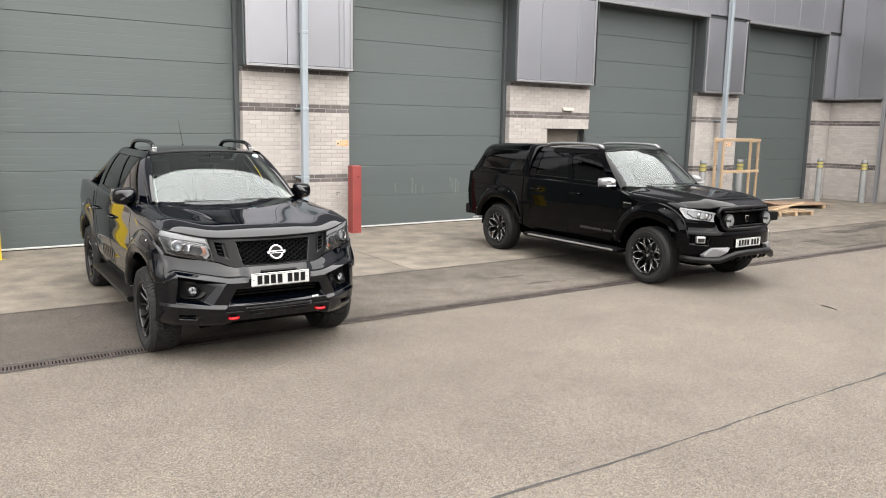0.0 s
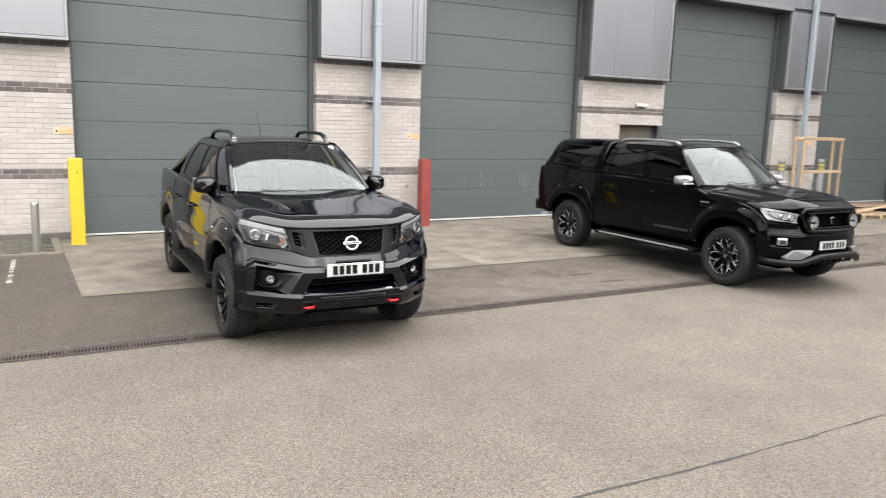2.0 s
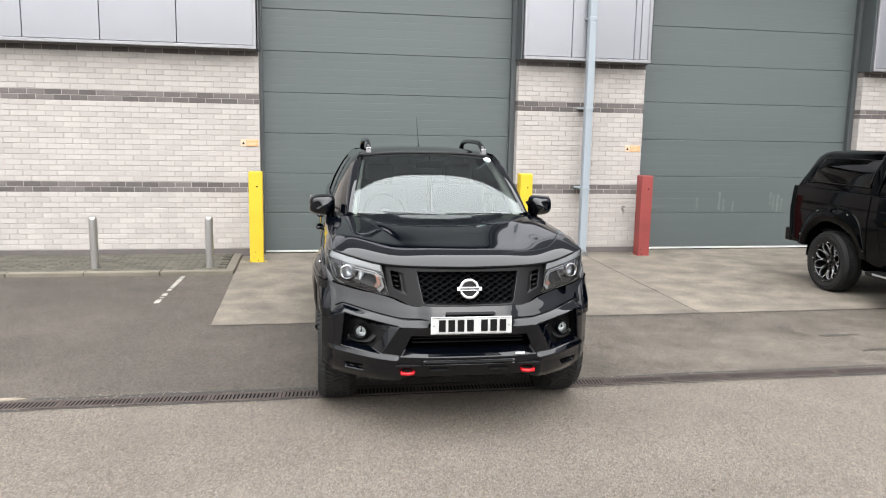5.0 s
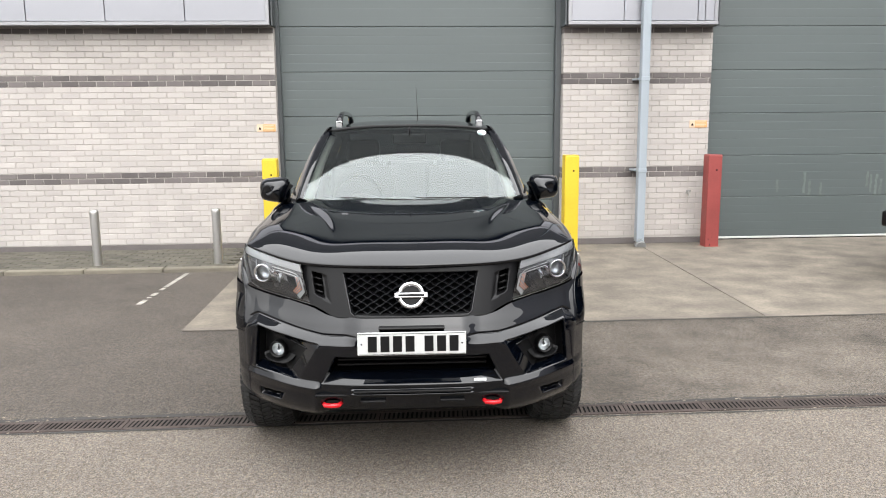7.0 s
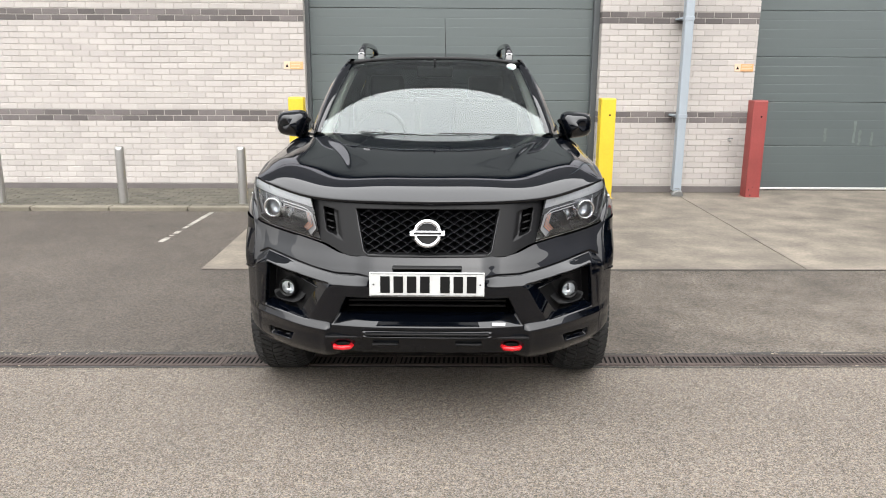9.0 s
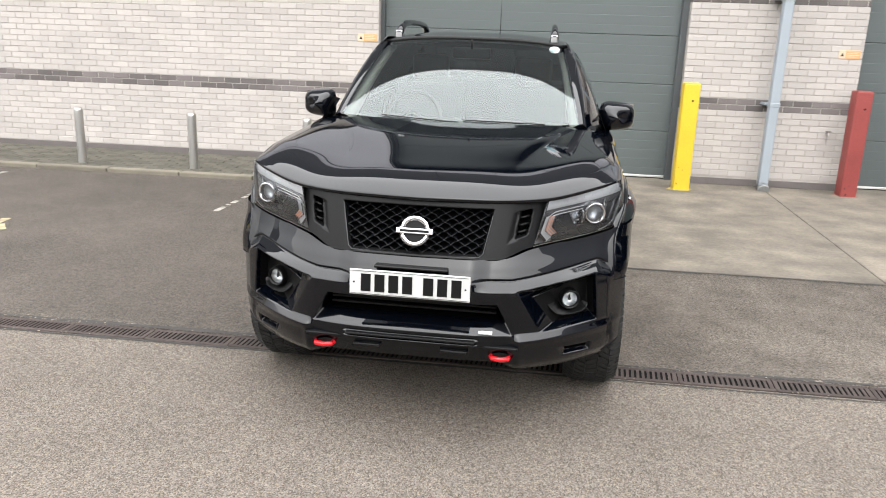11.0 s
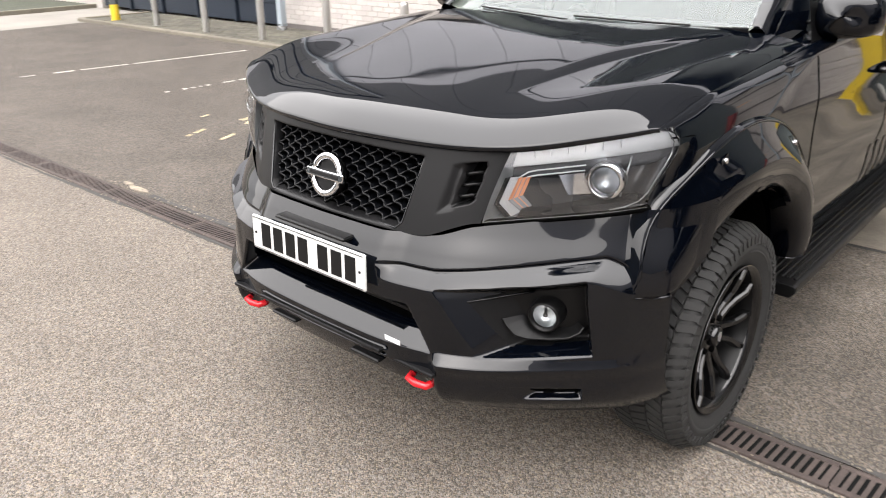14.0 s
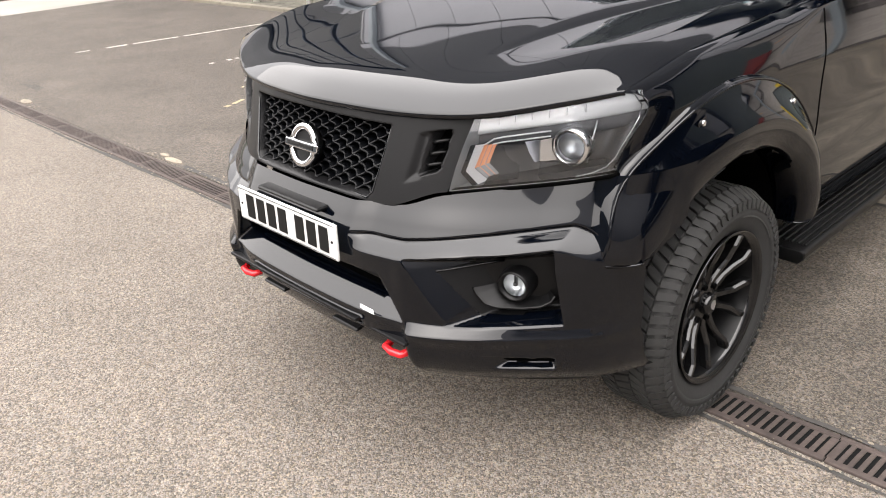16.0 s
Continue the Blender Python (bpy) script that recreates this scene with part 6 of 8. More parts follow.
# Headlamps
LAMP = [(0.48, 0.1845), (0.54, 0.219), (0.65, 0.2789), (0.75, 0.3395), (0.8, 0.3808), (0.83, 0.4136), (0.86, 0.4574), (0.885, 0.523)]


def lamp_at(u, v, back=0.0, grow=0.0):
    xa, xb = lerp(0.494, 0.543, v), lerp(0.838, 0.872, smooth_step(0, 0.75, v)) - 0.013 * smooth_step(0.75, 1.0, v)
    x = lerp(xa - grow, xb + grow, u)
    zb = 0.887 + 0.165 * (x - 0.49)
    zt = 1.083 + 0.195 * (x - 0.54)
    z = lerp(zb - grow, zt + grow, v)
    y = curve_at(LAMP, x) + 0.17 * (z - 0.985) + 0.010 * (2 * v - 1) ** 2 + back
    return x, y, z


us, vs = spaced((0, 1, 28)), spaced((0, 1, 16))
for s in (1, -1):
    lamp = new("headlamp")
    lamp.parent = truck
    lamp["label"] = "clear headlamp with projector lens and amber indicator"
    bm = bmesh.new()
    sheet(bm, [[(s * x, y, z) for x, y, z in (lamp_at(u, v) for v in vs)] for u in us])
    part("cover", bm, M["lamp_glass"], lamp, "clear lamp cover", True).visible_shadow = False
    bm = bmesh.new()
    ring = [(u, 0) for u in us] + [(1, v) for v in vs] + [(u, 1) for u in us[::-1]] + [(0, v) for v in vs[::-1]]
    sheet(bm, [[(s * x, y, z) for x, y, z in (lamp_at(u, v), lamp_at(lerp(u, 0.5, 0.02), lerp(v, 0.5, 0.04), 0.012), lamp_at(lerp(u, 0.5, 0.10), lerp(v, 0.5, 0.14), 0.085))] for u, v in ring])
    part("bowl", bm, M["lamp_grey"], lamp, "silver grey lamp housing", True)
    bm = bmesh.new()
    sheet(bm, [[(s * x, y, z) for x, y, z in (lamp_at(lerp(0.05, 0.97, u), lerp(0.07, 0.95, v), 0.085 - 0.05 * smooth_step(0.8, 1.0, u)) for v in vs)] for u in us])
    part("back", bm, M["lamp_mid"], lamp, "", True)
    # bright rim round the outer end
    bm = bmesh.new()
    tube(bm, [(s * x, y, z) for x, y, z in (lamp_at(u, v, 0.004) for u, v in [(0.60 + 0.065 * k, 0.985) for k in range(6)] + [(0.978 - 0.01 * (k == 0), 0.95 - 0.15 * k) for k in range(6)] + [(0.95, 0.10), (0.88, 0.05), (0.80, 0.035)])], 0.0018, 6)
    part("rim", bm, M["lamp_grey"], lamp, "bright rim inside the lamp", True)
    # upper light strip over a silver reflector band
    bm = bmesh.new()
    sheet(bm, [[(s * x, y, z) for x, y, z in (lamp_at(lerp(0.03, 0.985, u), w, b) for w, b in ((0.72, 0.034), (0.74, 0.022), (0.95, 0.010), (0.98, 0.014)))] for u in us])
    part("light_strip", bm, M["lens_white"], lamp, "white upper light strip", True)
    bm = bmesh.new()
    sheet(bm, [[(s * x, y, z) for x, y, z in (lamp_at(lerp(0.03, 0.97, u), w, b) for w, b in ((0.54, 0.060), (0.58, 0.045), (0.64, 0.038), (0.72, 0.032)))] for u in us])
    part("upper_reflector", bm, M["lamp_smoke"], lamp, "silver reflector band", True)
    for k in range(6):
        bm = bmesh.new()
        x, y, z = lamp_at(0.16 + 0.11 * k, 0.89, 0.013)
        box(bm, s * x - 0.0014, s * x + 0.0014, y - 0.003, y + 0.004, z - 0.010, z + 0.010)
        part("strip_rib", bm, M["lens_white"], lamp)
    for v0, b in ((0.65, 0.034), (0.575, 0.042)):
        bm = bmesh.new()
        tube(bm, [(s * x, y, z) for x, y, z in (lamp_at(u, v0 - 0.10 * smooth_step(0.16, 0.06, u), b) for u in (0.07, 0.10, 0.14, 0.20, 0.30, 0.40, 0.50))], 0.0022, 6)
        part("trim_line", bm, M["lens_white"], lamp, "thin bright line above the indicator", True)

    # nested chevrons beside the grille, each a band between two bent lines
    def chevron(name, a, b, da, db, mat, label, steps=1):
        bm = bmesh.new()
        cols = []
        for k in range(steps + 1):
            t = k / steps
            cols.append([lamp_at(lerp(p[0], q[0], t), lerp(p[1], q[1], t), lerp(da, db, t) + (0.007 if k % 2 else 0.0)) for p, q in zip(a, b)])
        sheet(bm, [[(s * x, y, z) for x, y, z in col] for col in cols])
        if steps == 6:
            for k, f in enumerate(bm.faces):
                f.material_index = (k // 2 + k) % 2
        part(name, bm, [mat, M["lamp_grey"]] if steps == 6 else mat, lamp, label)

    rim_a = [(0.020, 0.60), (0.015, 0.24), (0.12, 0.03)]
    rim_b = [(0.050, 0.60), (0.045, 0.25), (0.155, 0.04)]
    rim_c = [(0.100, 0.58), (0.090, 0.27), (0.205, 0.09)]
    rim_d = [(0.170, 0.55), (0.168, 0.32), (0.285, 0.11)]
    rim_e = [(0.345, 0.50), (0.455, 0.25), (0.640, 0.19)]
    chevron("chevron_edge", rim_a, rim_b, 0.018, 0.030, M["lens_dark"], "dark line round the light guide")
    chevron("light_guide", rim_b, rim_c, 0.020, 0.032, M["lens_white"], "white light guide")
    chevron("indicator", rim_c, rim_d, 0.026, 0.040, M["amber"], "ribbed amber indicator reflector", 6)
    chevron("mask", rim_d, rim_e, 0.034, 0.044, M["lens_dark"], "black mask inside the lamp")
    chevron("reflector", [(0.34, 0.54), (0.40, 0.38), (0.455, 0.25)], [(0.60, 0.52), (0.60, 0.38), (0.60, 0.22)], 0.046, 0.066, M["chrome"], "chrome main beam reflector", 5)
    bm = bmesh.new()
    sheet(bm, [[(s * x, y, z) for x, y, z in (lamp_at(lerp(0.20, 0.97, u), w, b) for w, b in ((0.02, 0.014), (0.12, 0.026), (0.18, 0.060)))] for u in us])
    part("foot_mask", bm, M["lens_dark"], lamp, "black foot of the lamp", True)
    bm = bmesh.new()
    tube(bm, [(s * x, y, z) for x, y, z in (lamp_at(u, v, 0.026) for u, v in ((0.765, 0.70), (0.78, 0.50), (0.80, 0.30), (0.815, 0.18)))], 0.0028, 6)
    part("divider", bm, M["lamp_grey"], lamp, "bright upright line beside the projector", True)
    x, y, z = 0.747, 0.372, 1.012
    pr = new("projector")
    pr.parent = lamp
    pr.location, pr.rotation_euler = (s * x, y, z), (0, 0, s * radians(16))
    bm = bmesh.new()
    lathe(bm, [(0.03, 0.050), (-0.012, 0.049), (-0.020, 0.044), (-0.014, 0.036), (0.0, 0.034)], 32, "y")
    part("bezel", bm, M["chrome"], pr, "chrome projector ring", True)
    bm = bmesh.new()
    lathe(bm, [(0.004, 0.036), (-0.008, 0.030), (-0.018, 0.018), (-0.022, 0.0001)], 28, "y")
    part("lens", bm, M["lens_glass"], pr, "round glass projector lens", True)
    bm = bmesh.new()
    lathe(bm, [(0.006, 0.036), (0.016, 0.024), (0.02, 0.0001)], 28, "y")
    part("lens_back", bm, M["silver"], pr, "", True)
    # dark gap under the lamp
    bm = bmesh.new()
    tube(bm, [(s * x, y + 0.012, z - 0.004) for x, y, z in (lamp_at(u, 0.0) for u in us)], 0.010, 6)
    part("lamp_gap", bm, M["void"], truck, "", True)

# Bonnet
EDGE_Z = [(0, 1.083), (0.35, 1.083), (0.54, 1.088), (0.70, 1.117), (0.83, 1.144)]
EDGE_Y = [(0, 0.098), (0.3, 0.1328), (0.45, 0.1767), (0.54, 0.219), (0.65, 0.2789), (0.75, 0.3495), (0.8, 0.3988), (0.84, 0.4518)]
NOSE_RISE = [(0, 0), (0.02, 0.021), (0.062, 0.053), (0.10, 0.070), (0.15, 0.083), (0.20, 0.092), (0.30, 0.106), (0.70, 0.150), (0.95, 0.172), (1.2, 0.188)]
SIDE_FRONT = [(0, 0), (0.20, -0.003), (0.32, -0.009), (0.42, -0.016), (0.48, -0.016), (0.56, -0.007), (0.64, 0.005), (0.70, 0.011), (0.75, 0.011), (0.79, 0.002), (0.82, -0.013), (0.84, -0.027), (0.86, -0.042)]
SIDE_REAR = [(0, 0), (0.45, -0.003), (0.60, -0.006), (0.70, -0.004), (0.76, -0.010), (0.80, -0.022), (0.84, -0.046), (0.86, -0.062)]
EDGE_Y, EDGE_Z, SIDE_FRONT, SIDE_REAR = softened(EDGE_Y, 0.06), softened(EDGE_Z, 0.05), softened(SIDE_FRONT, 0.04), softened(SIDE_REAR, 0.04)
RIDGE_X = [(0.3, 0.365), (0.40, 0.385), (0.7, 0.455), (1.0, 0.555), (1.3, 0.66)]


def bonnet_z(x, y):
    x = abs(x)
    rise = curve_at(NOSE_RISE, max(0.0, y - 0.098))
    t = 1.083 + rise + lerp(curve_at(SIDE_FRONT, x), curve_at(SIDE_REAR, x), smooth_step(0.35, 1.1, y))
    # raised middle, with a facet down each side that begins in a point
    fall = min(1.0, max(0.0, (curve_at(RIDGE_X, y) - x) / curve_at([(0.4, 0.02), (0.8, 0.065), (1.2, 0.10)], y)))
    t += 0.014 * smooth_step(0.36, 0.95, y) * fall * (2 - fall)
    # near its edge the nose follows the edge, steep at first and rolling over
    e = max(0.0, y - curve_at(EDGE_Y, x))
    share = min(1.0, (1.189 + curve_at(SIDE_FRONT, x) - curve_at(EDGE_Z, x)) / 0.106)
    front = curve_at(EDGE_Z, x) + curve_at(NOSE_RISE, e) * share
    return lerp(front, t, smooth_step(0.02, 0.30, e))


bm = bmesh.new()
grid = []
for x in spaced((-0.838, 0.838, 168)):
    ya, yb = curve_at(EDGE_Y, abs(x)), 1.24 + 0.22 * (abs(x) / 0.8) ** 2
    row = [(x, ya + 0.012, curve_at(EDGE_Z, abs(x)) - 0.012)]
    for v in spaced((0, 0.22, 30), (0.22, 1, 64)):
        y = lerp(ya, yb, v)
        row.append((x, y, bonnet_z(x, y)))
    grid.append(row)
sheet(bm, grid, flip=True)
part("bonnet", bm, M["gloss"], truck, "gloss black bonnet with two ridges", True)
bm = bmesh.new()
sheet(bm, [[(x, 1.22 + 0.22 * (abs(x) / 0.8) ** 2, 1.255 - 0.03 * abs(x)), (x, 1.40 + 0.22 * (abs(x) / 0.8) ** 2, 1.262)] for x in spaced((-0.78, 0.78, 20))])
part("cowl", bm, M["plastic"], truck, "black plastic cowl", True)

# Flank
SIDE_W = [(0.383, 0.805), (0.463, 0.862), (0.543, 0.884), (0.643, 0.894), (0.823, 0.899), (1.223, 0.903), (1.8, 0.909), (2.5, 0.911), (3.1, 0.906), (3.6, 0.897), (4.2, 0.882), (4.8, 0.862), (4.97, 0.835)]
LOW_W = [(0.323, 0.8), (0.383, 0.862), (0.453, 0.905), (0.543, 0.922), (0.823, 0.915), (1.223, 0.908), (5.3, 0.89)]


def flank_w(y, z):
    w = lerp(curve_at(LOW_W, y), curve_at(SIDE_W, y), smooth_step(0.72, 0.95, z)) if y < 1.2 else curve_at(SIDE_W, y)
    w += curve_at([(0.42, -0.05), (0.52, -0.022), (0.64, -0.004), (0.80, 0.004), (0.95, 0.0), (1.05, 0.002), (1.15, -0.012), (1.25, -0.03)], z)
    w -= 0.012 * math.exp(-((z - 0.70) / 0.06) ** 2) * smooth_step(1.3, 1.6, y) * smooth_step(3.6, 3.2, y)
    return w


BELT = [(0.3, 1.10), (1.3, 1.225), (1.6, 1.235), (3.5, 1.265), (5.3, 1.265)]
XT = [(0.3, 0.838), (0.9, 0.838), (1.25, 0.828), (1.5, 0.838), (3.5, 0.842), (3.62, 0.80), (5.3, 0.79)]


def flank_at(y, v):
    zlow = curve_at([(0.3, 0.60), (1.25, 0.47), (1.5, 0.45), (3.4, 0.45), (3.6, 0.50), (5.3, 0.56)], y)
    zt = bonnet_z(0.838, y) - 0.001 if y < 1.2 else lerp(bonnet_z(0.838, 1.2), curve_at(BELT, y), smooth_step(1.2, 1.5, y))
    zs = zt - lerp(0.15, 0.03, smooth_step(1.0, 1.5, y))
    if v <= 0.7:
        z = lerp(zlow, zs, v / 0.7)
        return flank_w(y, z), z
    a = (v - 0.7) / 0.3 * math.pi / 2
    w, xt = flank_w(y, zs), curve_at(XT, y)
    return lerp(xt, w, math.cos(a)), lerp(zs, zt, math.sin(a))


def flank_front(z):
    """Where the wing begins, behind the bumper and the headlamp, and the lamp's width there."""
    x, y, _ = lamp_at(1.0, min(1.0, max(0.0, (z - 0.944) / 0.2)))
    front = lerp(0.54, y + 0.004, smooth_step(0.885, 0.93, z))
    return lerp(front, 0.450, smooth_step(1.126, 1.142, z)), x


def flank(y, v):
    x, z = flank_at(y, v)
    front, xl = flank_front(z)
    if y < front:
        y = front
        x, z = flank_at(y, v)
    near = smooth_step(front + 0.09, front, y) * smooth_step(0.89, 0.94, z) * smooth_step(1.13, 1.06, z)
    return lerp(x, xl + 0.001, near), y, z


def flank_gap(y, z):
    return math.hypot(y - AX_F, z - HUB_Z) < 0.52 or math.hypot(y - AX_R, z - HUB_Z) < 0.52


body_side(truck, flank, ((0.42, 0.62, 24), (0.62, 0.9, 18), (0.9, 1.6, 30), (1.6, 3.5, 40), (3.5, 4.97, 50)), flank_gap)
flare(truck, flank_w, AX_F, HUB_Z, radians(172), radians(-2), 0.708, 0.50)
flare(truck, flank_w, AX_R, HUB_Z, radians(180), radians(0), 0.50, 0.52, lift=0.045)
well(truck, AX_F, HUB_Z, 0.50, 1)
well(truck, AX_R, HUB_Z, 0.52, 1)
for y, s0 in ((AX_F, 0.0), (AX_R, 0.3)):
    for s in (1, -1):
        wheel(truck, (s * (0.808 if y < 2 else 0.772), y, HUB_Z + 0.002), s, spin=0.25 + s0)
for s in (1, -1):
    part("mud_flap", nbox(s * 0.68, s * 0.86, 1.405, 1.417, 0.30, 0.56, 0.004), M["plastic"], truck, "black mud flap")
seam(truck, [(0.49, 1.115), (0.62, 1.105), (0.9, 1.14), (1.2, 1.17)], lambda y, z: flank_w(y, z) - 0.012 * smooth_step(1.05, 1.15, z), 0.003)
seam(truck, [(1.47, 1.20), (1.49, 0.95), (1.50, 0.55)], flank_w)
seam(truck, [(2.47, 1.24), (2.47, 0.95), (2.46, 0.52)], flank_w)
seam(truck, [(3.40, 1.25), (3.40, 0.98), (3.33, 0.86), (3.29, 0.58)], flank_w)
seam(truck, [(3.57, 1.22), (3.57, 0.55)], flank_w, 0.006)
seam(truck, [(1.5, 0.525), (3.3, 0.525)], flank_w)
side_step(truck, 1.42, 3.40, 0.395)
for s in (1, -1):
    for y in (2.30, 3.24):
        bm = bmesh.new()
        tube(bm, [(s * (flank_w(y + d, 1.05) + o), y + d, 1.06) for d, o in ((-0.11, 0.004), (-0.09, 0.032), (0.0, 0.038), (0.09, 0.032), (0.11, 0.004))], 0.013, 8)
        part("door_handle", bm, M["gloss"], truck, "black door handle", True)
    for k in range(7):
        # fading stripes low on the rear door
        y = 2.30 + 0.115 * k
        bm = bmesh.new()
        sheet(bm, [[(s * (flank_w(yy, z) + 0.003), yy, z) for z in spaced((0.56, 0.56 + 0.15 - 0.004 * k, 6))] for yy in (y, y + 0.045)])
        for v in bm.verts:
            v.co.y += (v.co.z - 0.56) * 0.55
        part("decal", bm, M["decal"], truck, "grey slanted stripe decal")
    door_mirror(truck, (s * 0.905, 1.66, 1.315), s, M["gloss"], "gloss black mirror shell")
    bm = bmesh.new()
    sheet(bm, [[(s * (0.842 - 0.05 * b), 1.52 + 0.16 * a + 0.07 * b, 1.235 + 0.13 * b * (1 - 0.2 * a)) for a in (0, 1)] for b in (0, 1)])
    part("mirror_base", bm, M["plastic"], truck)

# Cab
NCAB = dict(tuck=0.115, bow1=0.06, ya0=1.475, ya1=2.11, yc0=3.52, yc1=3.36, roof=1.768, xb=0.842, xr=0.612, belt=BELT, s0=0.075, s1=0.475, s2=0.525, s3=0.90, t0=0.09, t1=0.87, xw0=0.702, xw1=0.582, yw0=1.30, bulge=0.040, bow0=0.10, zw0=1.272)
glass, cab_at, roof_z = cab(truck, NCAB, M["tint_glass"], M["tint_glass"])


def scuttle_corner(bm, k):
    """Door top between the flank and the foot of the windscreen pillar."""
    rows = []
    for i in range(17):
        x, y, z = cab_at(0.36 * i / 16, 0.0)
        rows.append([(k * curve_at(XT, y), y, curve_at(BELT, y) - 0.002), (k * lerp(x, curve_at(XT, y), 0.4), y, z + 0.004), (k * (x - 0.004), y, z + 0.006)])
    rows.insert(0, [(k * 0.828, 1.40, 1.222), (k * 0.76, 1.40, 1.247), (k * 0.68, 1.40, 1.262)])
    sheet(bm, rows)


both("scuttle_corner", scuttle_corner, M["gloss"], truck, "gloss black corner beside the windscreen")
for s in (-1, 1):
    # wiper: arm and blade lying along the foot of the glass
    bm = bmesh.new()
    a0, b0 = (0.70, 0.05) if s > 0 else (0.02, -0.62)
    pts = [glass(lerp(a0, b0, k / 10), lerp(0.0, 0.022, k / 10)) + Vector((0, -0.006, 0.004)) for k in range(11)]
    tube(bm, pts, 0.0038, 6)
    part("wiper", bm, M["plastic"], truck, "black windscreen wiper", True)
    # roof rail
    bm = bmesh.new()
    rp = [(s * 0.505, 2.14, 1.735), (s * 0.505, 2.21, 1.775), (s * 0.502, 2.32, 1.808), (s * 0.498, 2.5, 1.818), (s * 0.498, 2.85, 1.818), (s * 0.50, 3.08, 1.806), (s * 0.502, 3.18, 1.775), (s * 0.502, 3.24, 1.735)]
    tube(bm, rp, [0.026, 0.024, 0.02, 0.018, 0.018, 0.02, 0.024, 0.026], 10, flat=1.1)
    part("roof_rail", bm, M["gloss"], truck, "gloss black roof rail", True)
    part("rail_foot", nbox(s * 0.505 - 0.022, s * 0.505 + 0.022, 2.13, 2.20, 1.715, 1.765, 0.008, 2), M["silver"], truck, "silver foot of the roof rail")
bm = bmesh.new()
rod(bm, (0.07, 3.27, 1.735), (0.07, 3.27, 1.765), 0.018, 0.012, seg=12)
rod(bm, (0.07, 3.27, 1.76), (0.06, 3.42, 2.06), 0.0035, 0.002, seg=8)
part("aerial", bm, M["plastic"], truck, "thin black roof aerial")
g = glass(0.86, 0.90)
bm = bmesh.new()
lathe(bm, [(0.0, 0.0001), (0.0, 0.032)], 24, "y")
o = part("sticker", bm, M["sticker"], truck, "round white sticker behind the glass")
o.location, o.rotation_euler = (g.x, g.y - 0.004, g.z + 0.004), (radians(-52), 0, 0)
bm = bmesh.new()
lathe(bm, [(0.0, 0.0001), (0.0, 0.02)], 20, "y")
o = part("sticker", bm, M["sticker_teal"], truck)
o.location, o.rotation_euler = (g.x, g.y - 0.008, g.z + 0.007), (radians(-52), 0, 0)

# Load bed, sport bar and tail
part("bed_floor", nbox(-0.78, 0.78, 3.58, 4.90, 0.72, 0.76), M["plastic"], truck, "black bed liner")
for s in (1, -1):
    part("bed_wall", nbox(s * 0.76, s * 0.80, 3.58, 4.90, 0.74, 1.255), M["plastic"], truck, "black bed liner")
    bm = bmesh.new()
    tube(bm, [(s * 0.58, 3.42, 1.64), (s * 0.61, 3.62, 1.59), (s * 0.655, 3.95, 1.47), (s * 0.70, 4.30, 1.34), (s * 0.72, 4.50, 1.26)], [0.045, 0.045, 0.04, 0.04, 0.045], 12)
    tube(bm, [(s * 0.72, 3.70, 1.26), (s * 0.69, 3.80, 1.38), (s * 0.65, 3.92, 1.47)], 0.035, 10)
    part("sport_bar", bm, M["gloss"], truck, "gloss black sport bar behind the cab", True)
    part("tail_lamp", nbox(s * 0.72, s * 0.81, 4.92, 4.972, 0.86, 1.20, 0.02, 2), M["red"], truck, "red tail lamp")
part("tailgate", nbox(-0.79, 0.79, 4.90, 4.965, 0.70, 1.26, 0.02, 2), M["gloss"], truck, "black tailgate")
part("rear_bumper", nbox(-0.86, 0.86, 4.93, 5.05, 0.50, 0.68, 0.03, 2), M["plastic"], truck, "black rear bumper")
part("chassis", nbox(-0.62, 0.62, 0.30, 4.88, 0.30, 0.56, 0.03), M["void"], truck, "black chassis underside")


# ---- the black pickup with the hard canopy ----
RF, RR, RZ = 0.95, 4.17, 0.376
M["gloss"] = M["gloss_deep"]
ranger = thing("pickup_truck", (9.64, 6.17, 0), "gloss black double cab pickup with hard canopy and round spot lamps", "pickup truck", "pickup trucks")
R_NOSE = [(0, 0.10), (0.25, 0.105), (0.45, 0.14), (0.60, 0.20), (0.72, 0.29), (0.82, 0.40), (0.88, 0.49), (0.91, 0.58)]
R_FOG = [(0.60, 0.70), (0.80, 0.72), (0.80, 0.60), (0.62, 0.585)]
R_LOW = [(-0.44, 0.52), (0.44, 0.52), (0.40, 0.44), (-0.40, 0.44)]


def r_bumper_y(x, z):
    x = abs(x)
    y = curve_at(R_NOSE, x) + curve_at([(0.36, 0.07), (0.44, 0.02), (0.52, 0.0), (0.70, 0.0), (0.76, 0.015), (0.83, 0.05), (0.92, 0.07)], z)
    y += 0.04 * smooth_step(0, 0.02, inside(R_FOG, x, z)) + 0.08 * smooth_step(0, 0.02, inside(R_LOW, x, z))
    y += 0.02 * smooth_step(0.755, 0.77, z) * smooth_step(0.5, 0.56, x) * (1 - smooth_step(0.80, 0.86, z))
    return y


def r_top(x):
    return curve_at([(0, 0.775), (0.42, 0.785), (0.50, 0.85), (0.60, 0.895), (0.90, 0.93)], abs(x))


